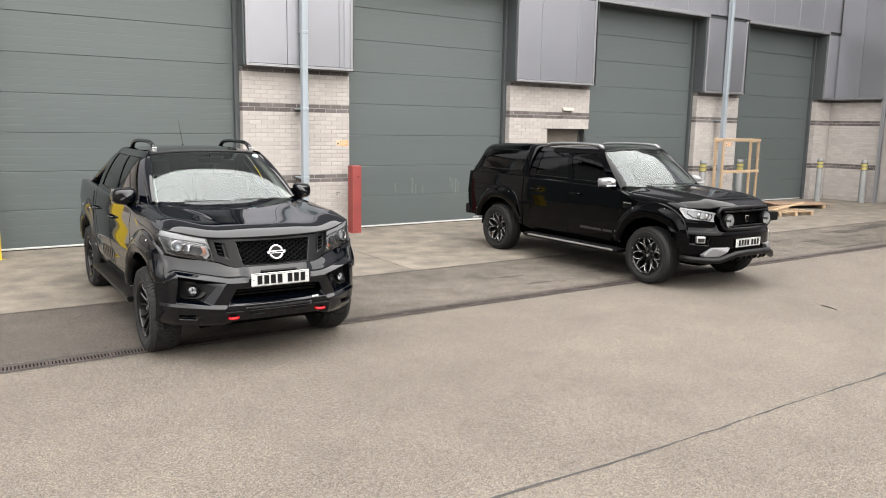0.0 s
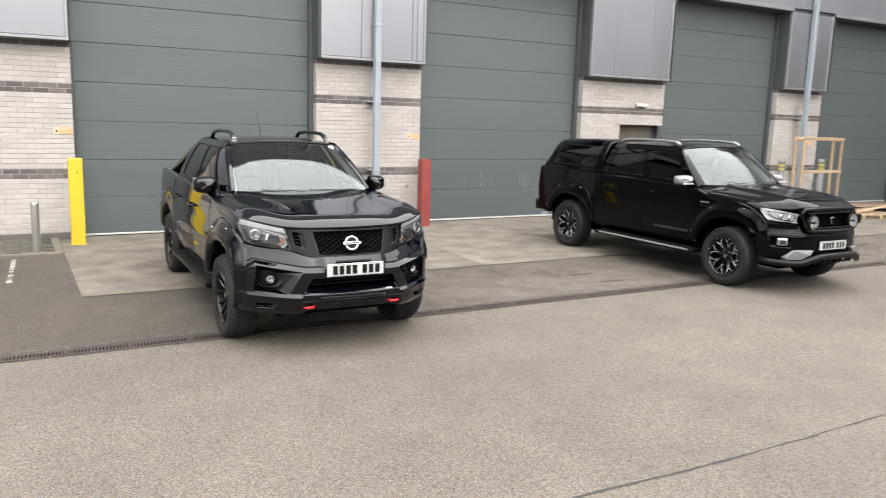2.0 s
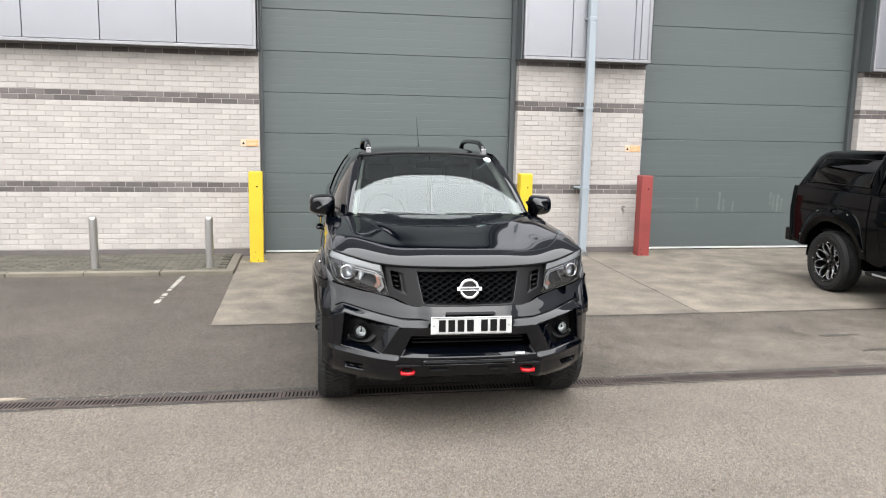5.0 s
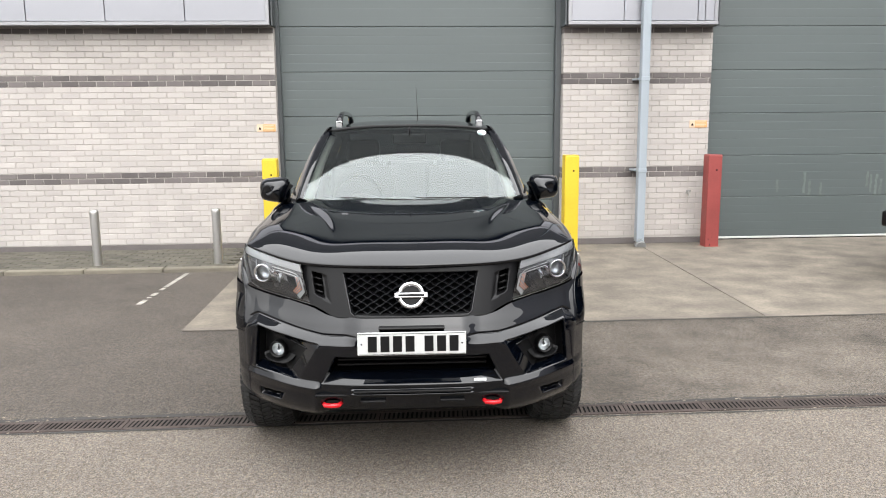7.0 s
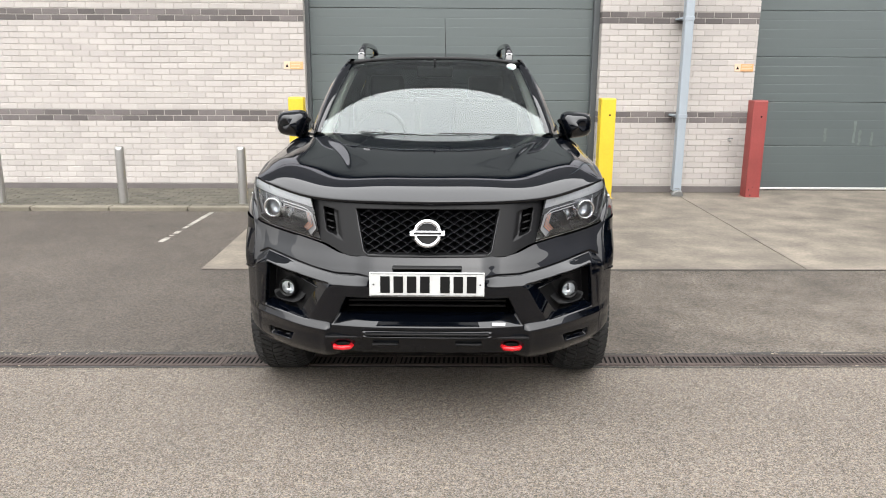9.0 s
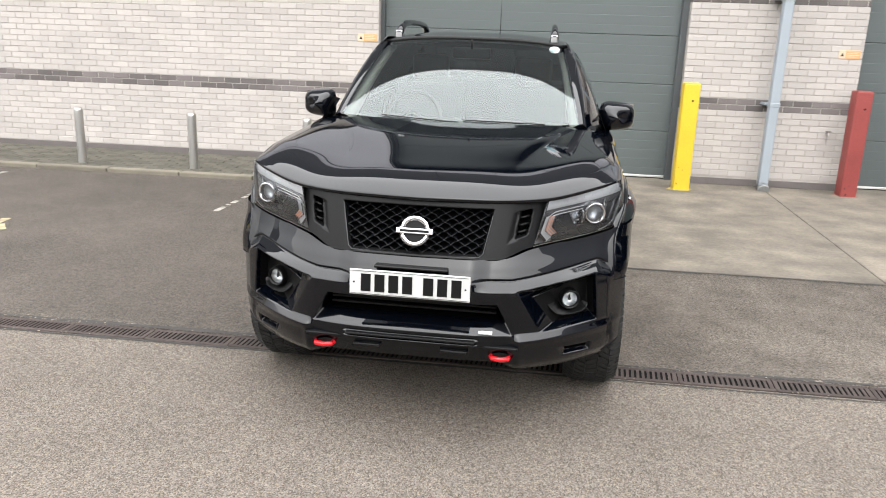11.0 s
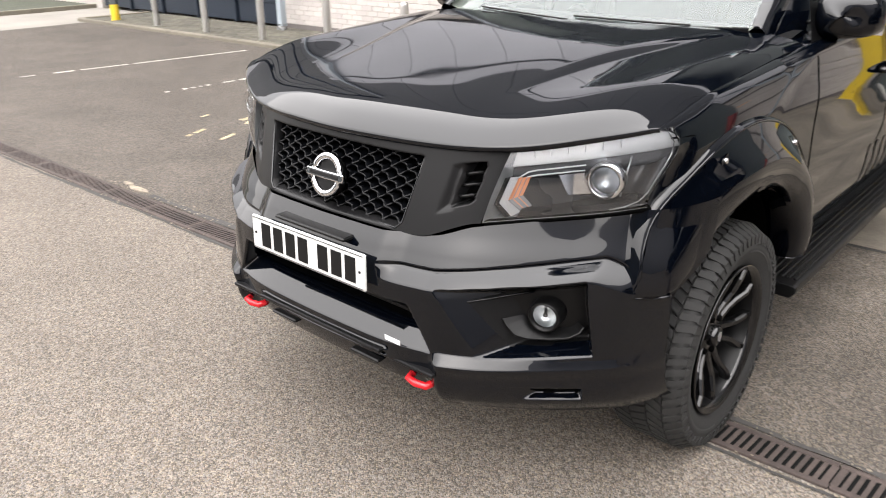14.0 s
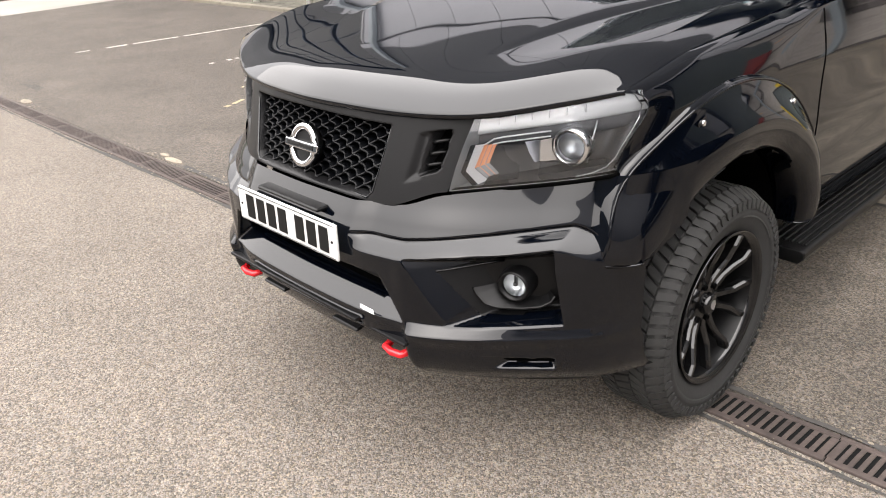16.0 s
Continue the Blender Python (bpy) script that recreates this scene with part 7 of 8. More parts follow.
rxs = spaced((0, 0.5, 30), (0.5, 0.91, 40))
rxs = [-x for x in rxs[:0:-1]] + rxs
bm = bmesh.new()
grid = [[(x, r_bumper_y(x, lerp(0.42 - 0.03 * smooth_step(0.5, 0.8, abs(x)), r_top(x), v)), lerp(0.42 - 0.03 * smooth_step(0.5, 0.8, abs(x)), r_top(x), v)) for v in spaced((0, 1, 48))] for x in rxs]
sheet(bm, grid, flip=True, keep=lambda i, j: math.hypot(grid[i][j][1] - RF, grid[i][j][2] - RZ) > 0.47)
# lower intake and fog pockets: their shade is put in as near-black
for f in bm.faces:
    c = f.calc_center_median()
    if inside(R_LOW, c.x, c.z) > 0.012 or inside(R_FOG, abs(c.x), c.z) > 0.01:
        f.material_index = 1
part("front_bumper", bm, [M["gloss"], M["void"]], ranger, "gloss black front bumper", True)
plate(ranger, (0, 0.080, 0.612), 0.0, "#### ###")
for s in (1, -1):
    f = new("fog_lamp")
    f.parent = ranger
    f.location, f.rotation_euler = (s * 0.70, 0.285, 0.66), (0, 0, s * radians(35))
    part("bezel", nbox(-0.060, 0.060, -0.03, 0.04, -0.045, 0.045, 0.018, 3), M["silver"], f, "bright fog lamp surround")
    part("lens", nbox(-0.042, 0.042, -0.036, 0.0, -0.028, 0.028, 0.010, 2), M["lens_dark"], f, "dark fog lamp lens")

# Grille frame with bars, blank shield badge and two spot lamps
R_GR = [(-0.47, 1.05), (0.47, 1.05), (0.50, 0.99), (0.42, 0.80), (-0.42, 0.80), (-0.50, 0.99)]


def r_panel_y(x, z):
    y = 0.13 + 0.18 * (z - 0.9) + curve_at([(0, 0), (0.3, 0.012), (0.45, 0.04), (0.56, 0.08)], abs(x))
    return y + 0.045 * smooth_step(0, 0.02, inside(R_GR, x, z) - 0.035)


bm = bmesh.new()
grid = [[(u * lerp(0.46, 0.55, v), r_panel_y(u * lerp(0.46, 0.55, v), lerp(0.77, 1.075, v)), lerp(0.77, 1.075, v)) for v in spaced((0, 1, 30))] for u in spaced((-1, 1, 70))]
sheet(bm, grid, flip=True)
# no mesh is built; the recess is coloured near-black as its shade
for f in bm.faces:
    c = f.calc_center_median()
    if inside(R_GR, c.x, c.z) > 0.05:
        f.material_index = 1
r_gr = part("grille_panel", bm, [M["gloss"], M["void"]], ranger, "black grille with its recess blacked out", True)
bm = bmesh.new()
tube(bm, [(x, r_panel_y(x, z) - 0.020, z) for x, z in ((-0.47, 1.052), (-0.25, 1.060), (0.0, 1.062), (0.25, 1.060), (0.47, 1.052), (0.505, 1.02), (0.515, 0.985), (0.475, 0.87), (0.440, 0.805), (0.40, 0.792), (0.0, 0.788), (-0.40, 0.792), (-0.440, 0.805), (-0.475, 0.87), (-0.515, 0.985), (-0.505, 1.02))], 0.024, 10, closed=True)
part("grille_frame", bm, M["satin"], r_gr, "thick satin black grille frame", True)
for z, w in ((1.012, 0.45), (0.832, 0.38)):
    part("grille_bar", nbox(-w, w, r_panel_y(0.2, z) - 0.030, r_panel_y(0.2, z), z - 0.009, z + 0.009, 0.005, 2), M["satin"], r_gr, "satin black bar across the grille")
for x in (-0.3, -0.1, 0.1, 0.3):
    part("slot_rib", nbox(x - 0.012, x + 0.012, r_panel_y(x, 1.03) - 0.030, r_panel_y(x, 1.03), 1.012, 1.056, 0.004), M["satin"], r_gr)
    part("slot_rib", nbox(x - 0.012, x + 0.012, r_panel_y(x, 0.81) - 0.030, r_panel_y(x, 0.81), 0.792, 0.832, 0.004), M["satin"], r_gr)
bm = bmesh.new()
prism(bm, [(-0.032, 0.045), (0.032, 0.045), (0.034, 0.0), (0.0, -0.052), (-0.034, 0.0)], -0.012, 0.004, bevel=0.004)
o = part("badge", bm, M["chrome"], ranger, "small chrome shield badge, left blank")
o.location = (0.0, 0.135, 0.915)
bm = bmesh.new()
prism(bm, [(-0.018, 0.030), (0.018, 0.030), (0.018, 0.0), (0.0, -0.032), (-0.018, 0.0)], -0.016, 0.0)
o = part("badge_field", bm, M["void"], ranger)
o.location = (0.0, 0.133, 0.915)
for s in (1, -1):
    sp = new("spot_lamp")
    sp.parent = ranger
    sp.location = (s * 0.385, 0.125, 0.90)
    bm = bmesh.new()
    lathe(bm, [(0.06, 0.06), (0.03, 0.088), (-0.03, 0.092), (-0.035, 0.086), (-0.028, 0.08)], 36, "y")
    part("housing", bm, M["plastic"], sp, "black spot lamp housing", True)
    bm = bmesh.new()
    lathe(bm, [(-0.026, 0.081), (0.0, 0.06), (0.025, 0.03), (0.03, 0.0001)], 32, "y")
    part("reflector", bm, M["spot_gleam"], sp, "spot lamp reflector, white for the mirrored sky", True)
    bm = bmesh.new()
    lathe(bm, [(-0.028, 0.081), (-0.036, 0.05), (-0.04, 0.0001)], 32, "y")
    part("lens", bm, M["lamp_glass"], sp, "round clear lens", True)
    bm = bmesh.new()
    lathe(bm, [(-0.030, 0.020), (-0.030, 0.014), (0.02, 0.014)], 20, "y")
    part("bulb_shield", bm, M["lens_dark"], sp, "small dark bulb shield", True)
    part("bracket", nbox(-0.02, 0.02, 0.0, 0.06, -0.12, -0.08, 0.004), M["plastic"], sp)
    # headlamp
    lamp = new("headlamp")
    lamp.parent = ranger
    lamp["label"] = "clear headlamp with chrome reflectors"

    def r_lamp(u, v, back=0.0):
        x = lerp(lerp(0.525, 0.50, v), lerp(0.80, 0.845, v), u)
        zb, zt = 0.875 + 0.13 * (x - 0.47), 0.995 + 0.19 * (x - 0.50)
        z = lerp(zb, zt, v)
        return s * x, curve_at([(0.45, 0.195), (0.55, 0.245), (0.65, 0.30), (0.75, 0.375), (0.82, 0.47), (0.85, 0.54)], x) + 0.12 * (z - 0.96) + back, z
    us, vs = spaced((0, 1, 18)), spaced((0, 1, 8))
    bm = bmesh.new()
    sheet(bm, [[r_lamp(u, v) for v in vs] for u in us])
    part("cover", bm, M["lamp_glass"], lamp, "clear lamp cover", True).visible_shadow = False
    bm = bmesh.new()
    sheet(bm, [[r_lamp(u, v, 0.024 * math.sin(math.pi * min(1, max(0, v))) ** 0.5 + 0.004) for v in vs] for u in us])
    part("bowl", bm, M["spot_gleam"], lamp, "lamp bowl, white for the mirrored sky", True)
    bm = bmesh.new()
    tube(bm, [r_lamp(u, v, 0.006) for u, v in ((0.16, 0.80), (0.12, 0.50), (0.20, 0.16), (0.5, 0.14), (0.8, 0.2), (0.92, 0.5), (0.86, 0.8))], 0.007, 6)
    part("lamp_mask", bm, M["lens_dark"], lamp, "dark line inside the lamp", True)
    for u0 in (0.3, 0.58):
        x, y, z = r_lamp(u0, 0.45, 0.018)
        bm = bmesh.new()
        lathe(bm, [(-0.012, 0.046), (-0.004, 0.042), (-0.012, 0.034), (-0.02, 0.0001)], 24, "y")
        o = part("projector", bm, M["chrome"], lamp, "chrome round projector", True)
        o.location = (x, y, z)
    bm = bmesh.new()
    tube(bm, [r_lamp(u, 0.88, 0.012) for u in us], 0.010, 6)
    part("light_strip", bm, M["lens_white"], lamp, "white light strip", True)

# Low styling bar under the bumper, silver skid wings
bm = bmesh.new()
tube(bm, [(k * x, y, z) for k, x, y, z in ((-1, 0.86, 0.47, 0.42), (-1, 0.76, 0.30, 0.408), (-1, 0.62, 0.16, 0.402), (-1, 0.54, 0.10, 0.408), (-1, 0.42, 0.035, 0.465), (-1, 0.34, 0.015, 0.488), (-1, 0.20, 0.005, 0.493), (1, 0.20, 0.005, 0.493), (1, 0.34, 0.015, 0.488), (1, 0.42, 0.035, 0.465), (1, 0.54, 0.10, 0.408), (1, 0.62, 0.16, 0.402), (1, 0.76, 0.30, 0.408), (1, 0.86, 0.47, 0.42))], 0.040, 12)
part("styling_bar", bm, M["satin"], ranger, "black tubular styling bar", True)
for k in range(7):
    x = -0.33 + 0.11 * k
    y = 0.03 + 0.25 * max(0, abs(x) - 0.25)
    bm = bmesh.new()
    tube(bm, [(x, y, 0.465), (x, y + 0.005, 0.425), (x, 0.075, 0.395)], [0.024, 0.022, 0.012], 8)
    part("skid_tooth", bm, M["plastic"], ranger, "black tooth under the styling bar", True)
for s in (1, -1):
    bm = bmesh.new()
    prism(bm, [(s * 0.37, 0.565), (s * 0.60, 0.565), (s * 0.70, 0.475), (s * 0.69, 0.445), (s * 0.52, 0.445), (s * 0.42, 0.505)], 0.075, 0.16, bevel=0.008)
    for v in bm.verts:
        v.co.y += 0.5 * max(0, abs(v.co.x) - 0.42)
    part("skid_wing", bm, M["skid_silver"], ranger, "satin silver corner of the skid plate")

R_EDGE_Y = [(0, 0.14), (0.3, 0.155), (0.5, 0.20), (0.6, 0.255), (0.72, 0.345), (0.80, 0.44)]
R_EDGE_Z = [(0, 1.078), (0.5, 1.075), (0.6, 1.055), (0.72, 1.055), (0.80, 1.06)]
R_CROWN = [(0.1, 1.135), (0.3, 1.165), (0.6, 1.195), (1.0, 1.225), (1.4, 1.25)]


def r_bonnet(x, y):
    x = abs(x)
    t = curve_at(R_CROWN, y) - curve_at([(0, 0), (0.4, 0.004), (0.6, 0.03), (0.72, 0.055), (0.82, 0.09)], x)
    t += 0.02 * math.exp(-((x - 0.46) / 0.08) ** 2) * smooth_step(0.25, 0.6, y)
    e = max(0.0, y - curve_at(R_EDGE_Y, x))
    return t - (t - curve_at(R_EDGE_Z, x)) * math.exp(-((e / 0.08) ** 1.2))


bm = bmesh.new()
grid = []
for x in spaced((-0.80, 0.80, 64)):
    ya, yb = curve_at(R_EDGE_Y, abs(x)), 1.30 + 0.2 * (abs(x) / 0.8) ** 2
    grid.append([(x, ya + 0.01, curve_at(R_EDGE_Z, abs(x)) - 0.012)] + [(x, lerp(ya, yb, v), r_bonnet(x, lerp(ya, yb, v))) for v in spaced((0, 0.25, 14), (0.25, 1, 24))])
sheet(bm, grid, flip=True)
part("bonnet", bm, M["gloss"], ranger, "gloss black bonnet", True)
bm = bmesh.new()
sheet(bm, [[(x, 1.28 + 0.2 * (abs(x) / 0.8) ** 2, 1.225 - 0.03 * abs(x)), (x, 1.48 + 0.2 * (abs(x) / 0.8) ** 2, 1.235)] for x in spaced((-0.78, 0.78, 16))])
part("cowl", bm, M["plastic"], ranger, "black plastic cowl", True)

R_W = [(0.40, 0.79), (0.50, 0.845), (0.62, 0.87), (0.8, 0.885), (1.2, 0.895), (2.5, 0.90), (4.3, 0.90), (4.92, 0.888), (5.05, 0.875)]


def r_flank_w(y, z):
    w = curve_at(R_W, y) + 0.03 * smooth_step(0.9, 0.7, z) * smooth_step(0.7, 0.5, y)
    w += curve_at([(0.42, -0.05), (0.52, -0.02), (0.66, -0.006), (0.82, 0.006), (0.98, 0.012), (1.02, 0.004), (1.15, -0.006), (1.3, -0.03)], z)
    return w


R_BELT = [(0.3, 1.06), (1.3, 1.19), (1.7, 1.225), (3.5, 1.265), (5.3, 1.275)]


def r_flank(y, v):
    zlow = curve_at([(0.3, 0.60), (1.3, 0.47), (1.5, 0.45), (3.4, 0.45), (3.6, 0.50), (5.3, 0.54)], y)
    zt = r_bonnet(0.79, y) if y < 1.25 else lerp(r_bonnet(0.79, 1.25), curve_at(R_BELT, y), smooth_step(1.25, 1.6, y))
    zs = zt - lerp(0.08, 0.03, smooth_step(1.1, 1.5, y))
    if v <= 0.7:
        z = lerp(zlow, zs, v / 0.7)
        return r_flank_w(y, z), z
    a = (v - 0.7) / 0.3 * math.pi / 2
    w, xt = r_flank_w(y, zs), curve_at([(0.3, 0.79), (1.3, 0.785), (1.6, 0.835), (5.3, 0.835)], y)
    return lerp(xt, w, math.cos(a)), lerp(zs, zt, math.sin(a))


body_side(ranger, r_flank, ((0.42, 1.5, 44), (1.5, 3.5, 30), (3.5, 5.05, 44)),
          lambda y, z: math.hypot(y - RF, z - RZ) < 0.52 or math.hypot(y - RR, z - RZ) < 0.52 or (y < 0.58 and z < 0.93) or inside([(0.2, 0.90), (0.44, 0.93), (0.52, 0.96), (0.53, 1.06), (0.2, 1.06)], y, z) > 0)
flare(ranger, r_flank_w, RF, RZ, radians(172), radians(0), 0.66, 0.50, lift=0.055)
flare(ranger, r_flank_w, RR, RZ, radians(180), radians(0), 0.50, 0.52, lift=0.055)
well(ranger, RF, RZ, 0.52, 1)
well(ranger, RR, RZ, 0.52, 1)
for y, s0 in ((RF, 0.1), (RR, 0.35)):
    for s in (1, -1):
        wheel(ranger, (s * 0.815, y, RZ + 0.004), s, style="loop", spin=s0)
seam(ranger, [(1.50, 1.20), (1.52, 0.95), (1.52, 0.52)], r_flank_w)
seam(ranger, [(2.52, 1.24), (2.52, 0.95), (2.52, 0.50)], r_flank_w)
seam(ranger, [(3.42, 1.25), (3.42, 0.98), (3.36, 0.86), (3.32, 0.56)], r_flank_w)
seam(ranger, [(3.56, 1.25), (3.56, 0.52)], r_flank_w, 0.008)
side_step(ranger, 1.42, 3.42, 0.395, x1=0.985)
for s in (1, -1):
    part("step_trim", nbox(s * 0.981, s * 0.993, 1.5, 3.3, 0.368, 0.392, 0.004), M["silver"], ranger, "bright strip along the side step")
    for y in (2.36, 3.25):
        bm = bmesh.new()
        tube(bm, [(s * (r_flank_w(y + d, 1.08) + o), y + d, 1.09) for d, o in ((-0.11, 0.004), (-0.09, 0.03), (0.0, 0.036), (0.09, 0.03), (0.11, 0.004))], 0.014, 8)
        part("door_handle", bm, M["gloss"], ranger, "black door handle", True)
    m = door_mirror(ranger, (s * 0.95, 1.68, 1.295), s, M["rail_grey"], "satin grey mirror cap", w=0.22, h=0.13)
    part("indicator", nbox(s * 0.87, s * 1.04, 1.60, 1.625, 1.245, 1.262, 0.006, 2), M["lens_white"], ranger, "slim clear indicator in the mirror")
    bm = bmesh.new()
    sheet(bm, [[(s * (r_flank_w(1.32, 1.0) + 0.006), y, z) for z in (0.97, 1.06)] for y in (1.26, 1.43)])
    part("wing_vent", bm, M["plastic"], ranger, "black wing vent")
    for k in range(3):
        part("vent_bar", nbox(s * (r_flank_w(1.32, 1.0) + 0.004), s * (r_flank_w(1.32, 1.0) + 0.014), 1.28, 1.41 - 0.02 * k, 1.035 - 0.025 * k, 1.045 - 0.025 * k, 0.002), M["silver"] if k == 0 else M["gloss"], ranger)
    for k, (a, b) in enumerate(((1.62, 1.80), (1.82, 2.25))):
        bm = bmesh.new()
        sheet(bm, [[(s * (r_flank_w(y, z) + 0.003), y, z) for z in (0.60, 0.635)] for y in spaced((a, b, 4))])
        part("decal", bm, M["decal"], ranger, "grey lettering strip reduced to a plain bar")

RCAB = dict(ya0=1.54, ya1=2.10, yc0=3.50, yc1=3.40, roof=1.775, xb=0.84, xr=0.655, belt=R_BELT, s0=0.08, s1=0.47, s2=0.53, s3=0.92, t0=0.08, t1=0.86, xw0=0.74, xw1=0.62, yw0=1.36, bow0=0.18, zw0=1.235)
r_glass = cab(ranger, RCAB, M["privacy_glass"], M["privacy_glass"])[0]
for s in (-1, 1):
    bm = bmesh.new()
    a0, b0 = (0.70, 0.05) if s > 0 else (0.02, -0.62)
    tube(bm, [r_glass(lerp(a0, b0, k / 10), lerp(0.015, 0.05, k / 10)) + Vector((0, -0.014, 0.012)) for k in range(11)], 0.006, 6)
    part("wiper", bm, M["plastic"], ranger, "black windscreen wiper", True)
    bm = bmesh.new()
    tube(bm, [(s * 0.60, 2.14, 1.745), (s * 0.60, 2.22, 1.785), (s * 0.60, 2.45, 1.798), (s * 0.60, 3.0, 1.80), (s * 0.60, 3.25, 1.785), (s * 0.60, 3.34, 1.745)], [0.028, 0.024, 0.02, 0.02, 0.024, 0.028], 10)
    part("roof_rail", bm, M["rail_grey"], ranger, "satin silver roof rail", True)
bm = bmesh.new()
rod(bm, (0.0, 3.1, 1.765), (0.0, 3.1, 1.785), 0.016, 0.012, seg=12)
rod(bm, (0.0, 3.1, 1.78), (-0.02, 3.22, 2.0), 0.0035, 0.002, seg=8)
part("aerial", bm, M["plastic"], ranger, "thin black roof aerial")
# Hard canopy over the bed: a shell with side windows
bm = bmesh.new()
rows = []
for y, zt, xt, xbm in ((3.53, 1.735, 0.64, 0.825), (3.56, 1.755, 0.655, 0.83), (3.7, 1.762, 0.66, 0.832), (4.2, 1.757, 0.66, 0.832), (4.66, 1.747, 0.66, 0.83), (4.78, 1.730, 0.665, 0.828), (4.84, 1.68, 0.68, 0.826), (4.94, 1.42, 0.77, 0.822), (4.985, 1.275, 0.81, 0.82)):
    ring = [(-xbm, y, 1.265), (-lerp(xbm, xt, 0.5) - 0.02, y, lerp(1.265, zt, 0.55)), (-xt - 0.005, y, lerp(1.265, zt, 0.9)), (-xt + 0.06, y, zt - 0.006), (-xt * 0.5, y, zt + 0.012), (0, y, zt + 0.016)]
    ring += [(-a, b, c) for a, b, c in ring[-2::-1]]
    rows.append(ring)
sheet(bm, rows)
bm.faces.new([bm.verts.new(p) for p in rows[0]])
canopy = part("canopy", bm, M["gloss"], ranger, "gloss black hard canopy over the bed", True)
for s in (1, -1):
    def c_at(y, t, off):
        xt, xbm = 0.658, 0.832
        k = smooth_step(4.6, 4.95, y)
        zt = lerp(1.755, 1.55, k)
        z = lerp(1.265, zt, t)
        x = lerp(xbm, lerp(xbm, xt, 0.5) + 0.02, t / 0.55) if t < 0.55 else lerp(lerp(xbm, xt, 0.5) + 0.02, xt + 0.005, (t - 0.55) / 0.35)
        return s * (x + off), y, z
    bm = bmesh.new()
    sheet(bm, [[c_at(lerp(3.68 - 0.02 * t, 4.77 - 0.12 * t, u), lerp(0.16, 0.80, t), 0.012) for t in spaced((0, 1, 6))] for u in spaced((0, 1, 10))])
    part("canopy_window", bm, M["privacy_glass"], canopy, "dark canopy side window", True)
    bm = bmesh.new()
    ring = [(u, 0) for u in spaced((0, 1, 10))] + [(1, t) for t in spaced((0, 1, 6))] + [(u, 1) for u in spaced((1, 0, 10))] + [(0, t) for t in spaced((1, 0, 6))]
    tube(bm, [c_at(lerp(3.68 - 0.02 * t, 4.77 - 0.12 * t, u), lerp(0.16, 0.80, t), 0.010) for u, t in ring[::1]], 0.008, 6)
    part("window_seal", bm, M["plastic"], canopy, "", True)
    part("tail_lamp", nbox(s * 0.76, s * 0.862, 4.98, 5.05, 0.86, 1.20, 0.02, 2), M["red"], ranger, "red tail lamp")
part("tailgate", nbox(-0.79, 0.79, 4.98, 5.045, 0.68, 1.27, 0.02, 2), M["gloss"], ranger, "black tailgate")
part("rear_bumper", nbox(-0.88, 0.88, 5.0, 5.14, 0.52, 0.70, 0.03, 2), M["plastic"], ranger, "black rear bumper")
part("bed_floor", nbox(-0.78, 0.78, 3.58, 4.93, 0.72, 0.76), M["plastic"], ranger)
part("chassis", nbox(-0.62, 0.62, 0.35, 4.9, 0.30, 0.56, 0.03), M["void"], ranger, "black chassis underside")
part("tow_hitch", nbox(-0.05, 0.05, 5.12, 5.24, 0.44, 0.50, 0.01), M["void"], ranger, "black tow hitch")

# ---- timber crate frame, pallet and boards by the third pillar ----
fr = thing("timber_frame", (17.2, 12.25, 0), "pale pine crate frame standing upright by the wall", "timber frame")
for x in (0.0, 1.42):
    for y in (0.0, 0.22):
        part("upright", nbox(x - 0.03, x + 0.03, y - 0.025, y + 0.025, 0.0, 1.84, 0.004), M["timber"], fr)
for z, y in ((1.80, -0.028), (1.80, 0.248), (1.02, -0.028), (0.10, -0.028), (0.10, 0.248)):
    part("rail", nbox(-0.04, 1.46, y - 0.012, y + 0.012, z - 0.035, z + 0.035, 0.003), M["timber"], fr)
for x in (0.0, 1.42):
    part("spacer", nbox(x - 0.028, x + 0.028, 0.026, 0.194, 1.74, 1.80, 0.003), M["timber"], fr)
pal = thing("pallet", (17.75, 10.95, 0), "broken pale pine pallet lying on concrete", "pallet", turn=-8)
for x in (0.0, 0.55, 1.1):
    part("bearer", nbox(x, x + 0.08, 0.0, 1.1, 0.012, 0.10, 0.004), M["timber"], pal)
for k in range(5):
    part("deck_board", nbox(-0.04, 1.22, 0.02 + 0.24 * k, 0.12 + 0.24 * k, 0.10, 0.122, 0.003), M["timber"], pal)
for k, (x, y, a, l) in enumerate(((0.1, 0.3, 12, 1.5), (0.3, 0.75, -14, 1.3))):
    o = part("loose_board", nbox(0, l, -0.05, 0.05, 0.0, 0.022, 0.003), M["timber"], pal)
    o.location, o.rotation_euler = (x, y, 0.125 + 0.0), (0, radians(-5), radians(a))
ply = thing("board", (19.45, 12.2, 0.012), "brown sheet of board lying on battens by the wall", "board", turn=-27)
part("sheet", nbox(0, 1.7, 0, 0.75, 0.10, 0.12, 0.003), M["ply"], ply)
for x in (0.15, 1.4):
    part("batten", nbox(x, x + 0.09, 0.03, 0.72, 0, 0.10, 0.004), M["timber"], ply)
tray = thing("tray", (16.72, 10.6, 0.012), "dark grey plastic tray on the concrete", "tray")
part("shell", nbox(0, 0.42, 0, 0.3, 0, 0.2, 0.02, 2), M["plastic"], tray)


# ---- bricks and paving blocks, one by one where they are near ----
COURSE, PITCH, Z0 = 0.075, 0.225, -0.025
BANDS = {13, 14, 30, 31, 39}  # courses of dark brick, counted from the ground


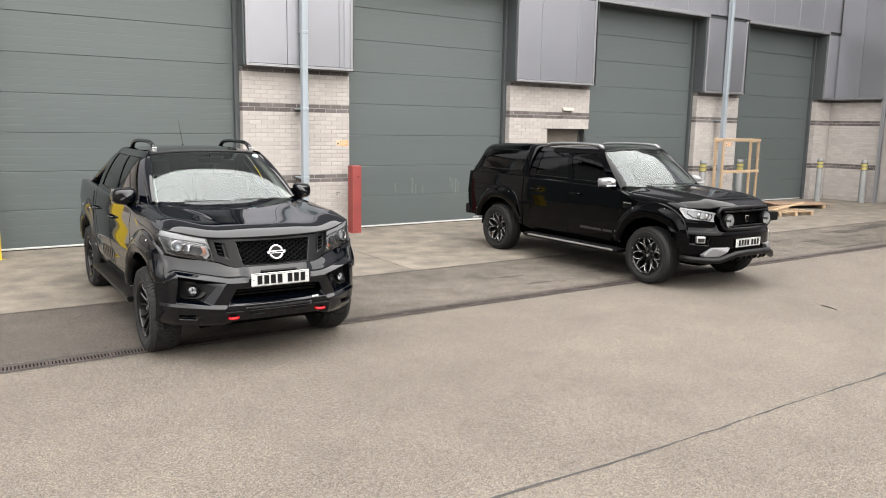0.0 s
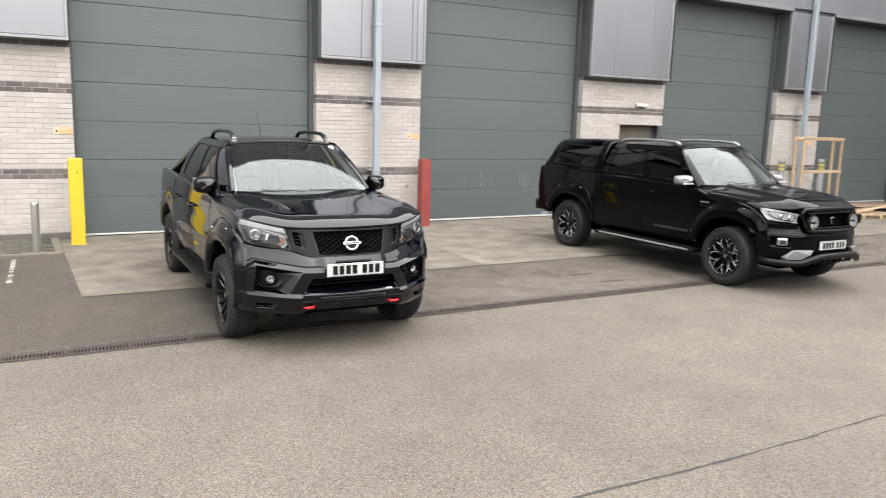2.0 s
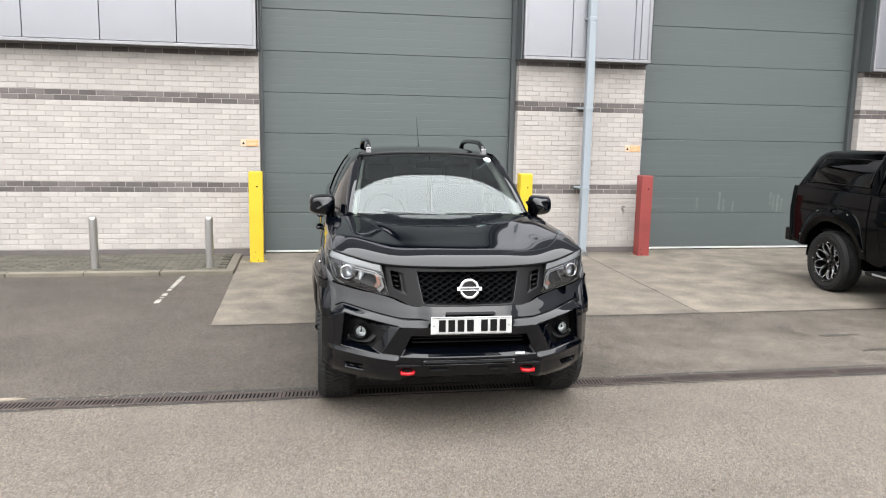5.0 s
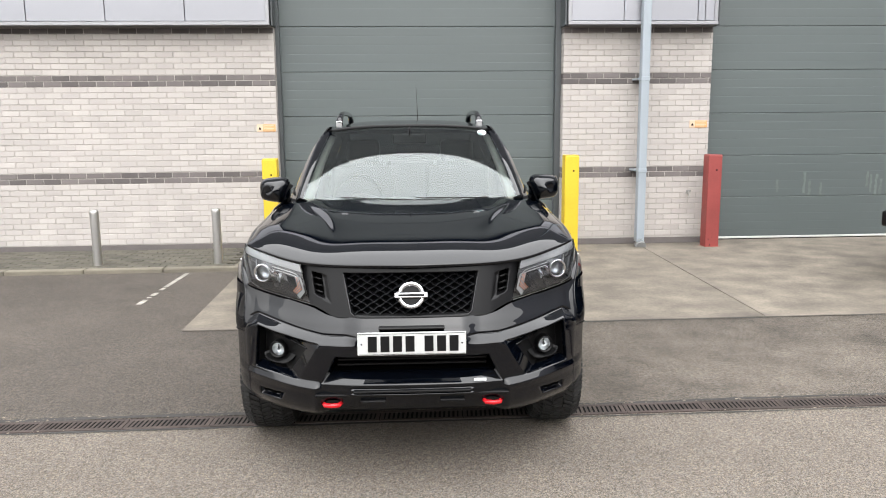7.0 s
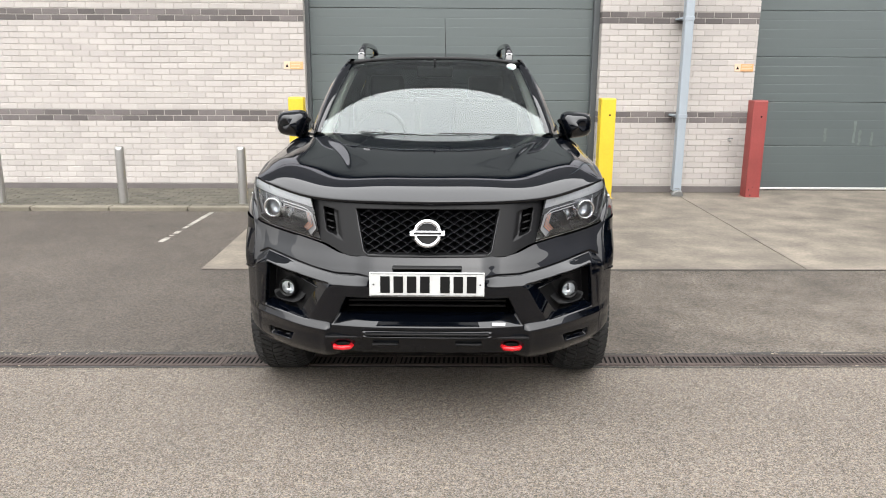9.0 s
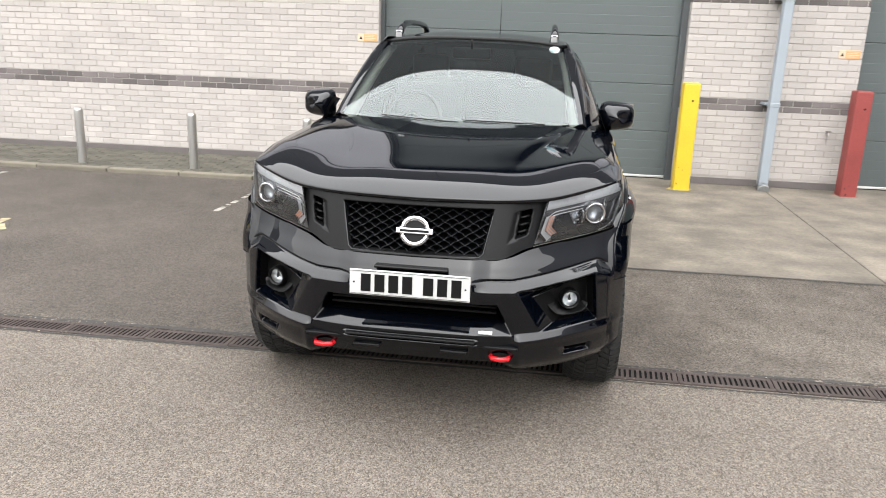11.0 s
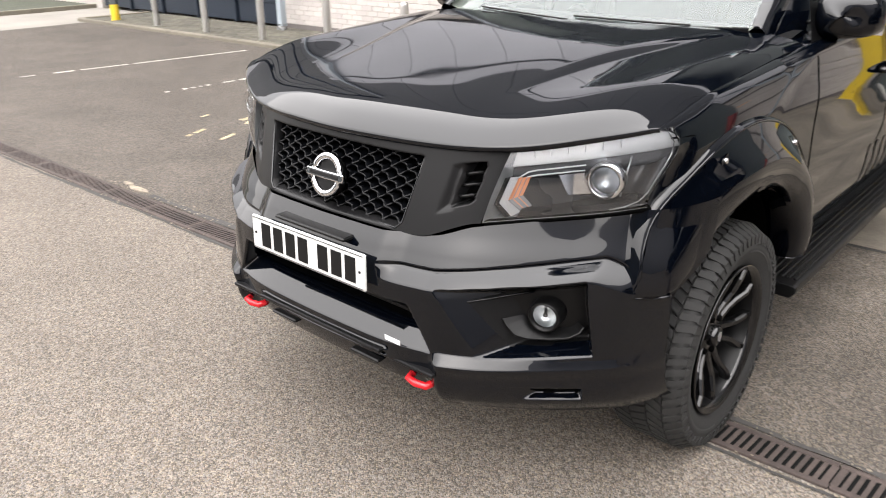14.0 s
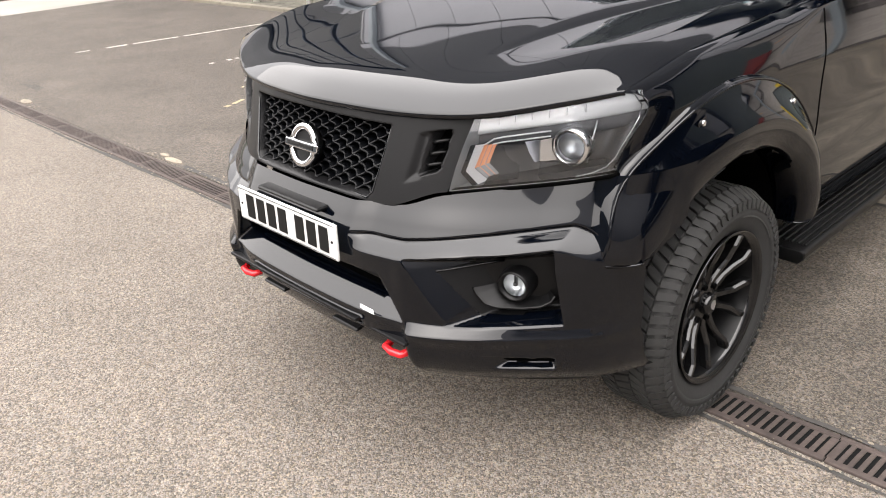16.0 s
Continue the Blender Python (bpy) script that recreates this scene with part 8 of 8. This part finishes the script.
def brick_mesh(length, mat, seed):
    """A brick with slightly rounded, uneven front edges; its face lies at y = 0 and it runs back from there."""
    bm = bmesh.new()
    rr = random.Random(seed)
    h, c = 0.0655, 0.003
    f = [bm.verts.new(p) for p in ((c, 0, c), (length - c, 0, c), (length - c, 0, h - c), (c, 0, h - c))]
    o = [bm.verts.new((x + rr.uniform(-0.0006, 0.0006), 0.003, z + rr.uniform(-0.0006, 0.0006))) for x, z in ((0, 0), (length, 0), (length, h), (0, h))]
    b = [bm.verts.new((v.co.x, 0.016, v.co.z)) for v in o]
    bm.faces.new(f)
    for p, q in ((f, o), (o, b)):
        for i in range(4):
            bm.faces.new((p[i], q[i], q[(i + 1) % 4], p[(i + 1) % 4]))
    bmesh.ops.recalc_face_normals(bm, faces=bm.faces[:])
    me = bpy.data.meshes.new("brick")
    bm.to_mesh(me)
    bm.free()
    me.materials.append(mat)
    return me


BRICKS = {}


def brick_of(length, dark, variant):
    key = (round(length, 3), dark, variant)
    if key not in BRICKS:
        BRICKS[key] = brick_mesh(length, M["dark_brick"] if dark else M["brick"], variant + 7 * dark)
    return BRICKS[key]


def lay_bricks(wall, x0, x1, y, near, skip=None, face="south", reach=CLAD_Z):
    """Stretcher bond over a wall's face from x0 to x1; those in the stretch near are pieces of their own, the rest one joined mesh.
    A face that looks west runs in y from x0 to x1 and stands at x = y."""
    verts, faces, which = [], [], []
    singles = 0
    for k in range(2, 40):
        z = Z0 + k * COURSE + 0.0045
        if z + 0.05 > reach:
            break
        dark = k in BANDS
        u = x0 - (0.1125 if k % 2 else 0.0)
        while u < x1 - 0.001:
            a, b = max(u, x0) + 0.0, min(u + PITCH - 0.0095, x1)
            u += PITCH
            if b - a < 0.02 or (skip and skip(a, b, z)):
                continue
            rr = random.Random("%.3f %.3f %s" % (a, z, wall.name))
            off = rr.uniform(-0.0012, 0.0012)
            me = brick_of(b - a, dark, rr.randrange(4))
            if near and near[0] <= a <= near[1] and near[2] <= z <= near[3] and singles < 300 and face == "south":
                o = new("brick", me)
                o.parent = wall
                o.matrix_parent_inverse = wall.matrix_world.inverted()
                o.location = (a, y + off, z)
                singles += 1
            else:
                base = len(verts)
                for v in me.vertices:
                    p = (a + v.co.x, y + off + v.co.y, z + v.co.z)
                    verts.append(p if face == "south" else (y + off + v.co.y, x1 - (p[0] - x0), p[2]))
                for f in me.polygons:
                    faces.append([base + i for i in f.vertices])
                    which.append(int(dark))
    me = bpy.data.meshes.new("brickwork")
    me.from_pydata(verts, [], faces)
    me.materials.append(M["brick"])
    me.materials.append(M["dark_brick"])
    me.polygons.foreach_set("material_index", which)
    me.update()
    o = new("brickwork", me)
    o.parent = wall
    o["kind"] = "stuff"


lay_bricks(wall_w, -5.85, 1.646, WALL_Y, (-0.6, 1.7, 0.9, 2.6))
lay_bricks(PILLARS[0], 5.515, 7.573, WALL_Y, (5.5, 7.6, 0.1, 2.5))
lay_bricks(PILLARS[1], 11.43, 13.78, WALL_Y, (11.3, 13.8, 1.6, 3.0), skip=lambda a, b, z: b > 12.53 and z < 2.0)
lay_bricks(PILLARS[2], 17.62, 19.36, WALL_Y, (17.4, 19.4, 1.0, 2.2))
lay_bricks(PILLARS[3], 23.12, 23.9, WALL_Y, (22.9, 24, 0.4, 3.0))
lay_bricks(wall_r, 11.84, 13.45, RETURN_X, None, face="west")
for i, x in ((0, 5.515), (1, 11.43), (2, 17.62), (3, 23.12)):
    lay_bricks(PILLARS[i], WALL_Y + 0.018, WALL_Y + 0.24, x, None, face="west")

# Paving blocks in rows
verts, faces = [], []
made = 0
bm = nbox(0.002, 0.196, 0.002, 0.096, -0.01, 0.018, 0.004)
bme = bpy.data.meshes.new("paver")
bm.to_mesh(bme)
bm.free()
bme.materials.append(M["paver"])
for r in range(13):
    for c in range(54):
        x, y = 1.24 - 0.2 * (c + 1) - 0.1 * (r % 2), 12.13 + 0.1 * r
        if x < -9.48:
            continue
        rr = random.Random(r * 97 + c)
        dz = 0.036 + rr.uniform(-0.002, 0.003)
        if made < 300 and c < 24:
            o = new("paver", bme)
            o.parent = pave
            o.location = (x, y, dz)
            made += 1
        else:
            base = len(verts)
            verts += [(x + v.co.x, y + v.co.y, dz + v.co.z) for v in bme.vertices]
            faces += [[base + i for i in f.vertices] for f in bme.polygons]
me = bpy.data.meshes.new("paving")
me.from_pydata(verts, [], faces)
me.materials.append(M["paver"])
o = new("paving", me)
o.parent = pave
o["kind"] = "stuff"
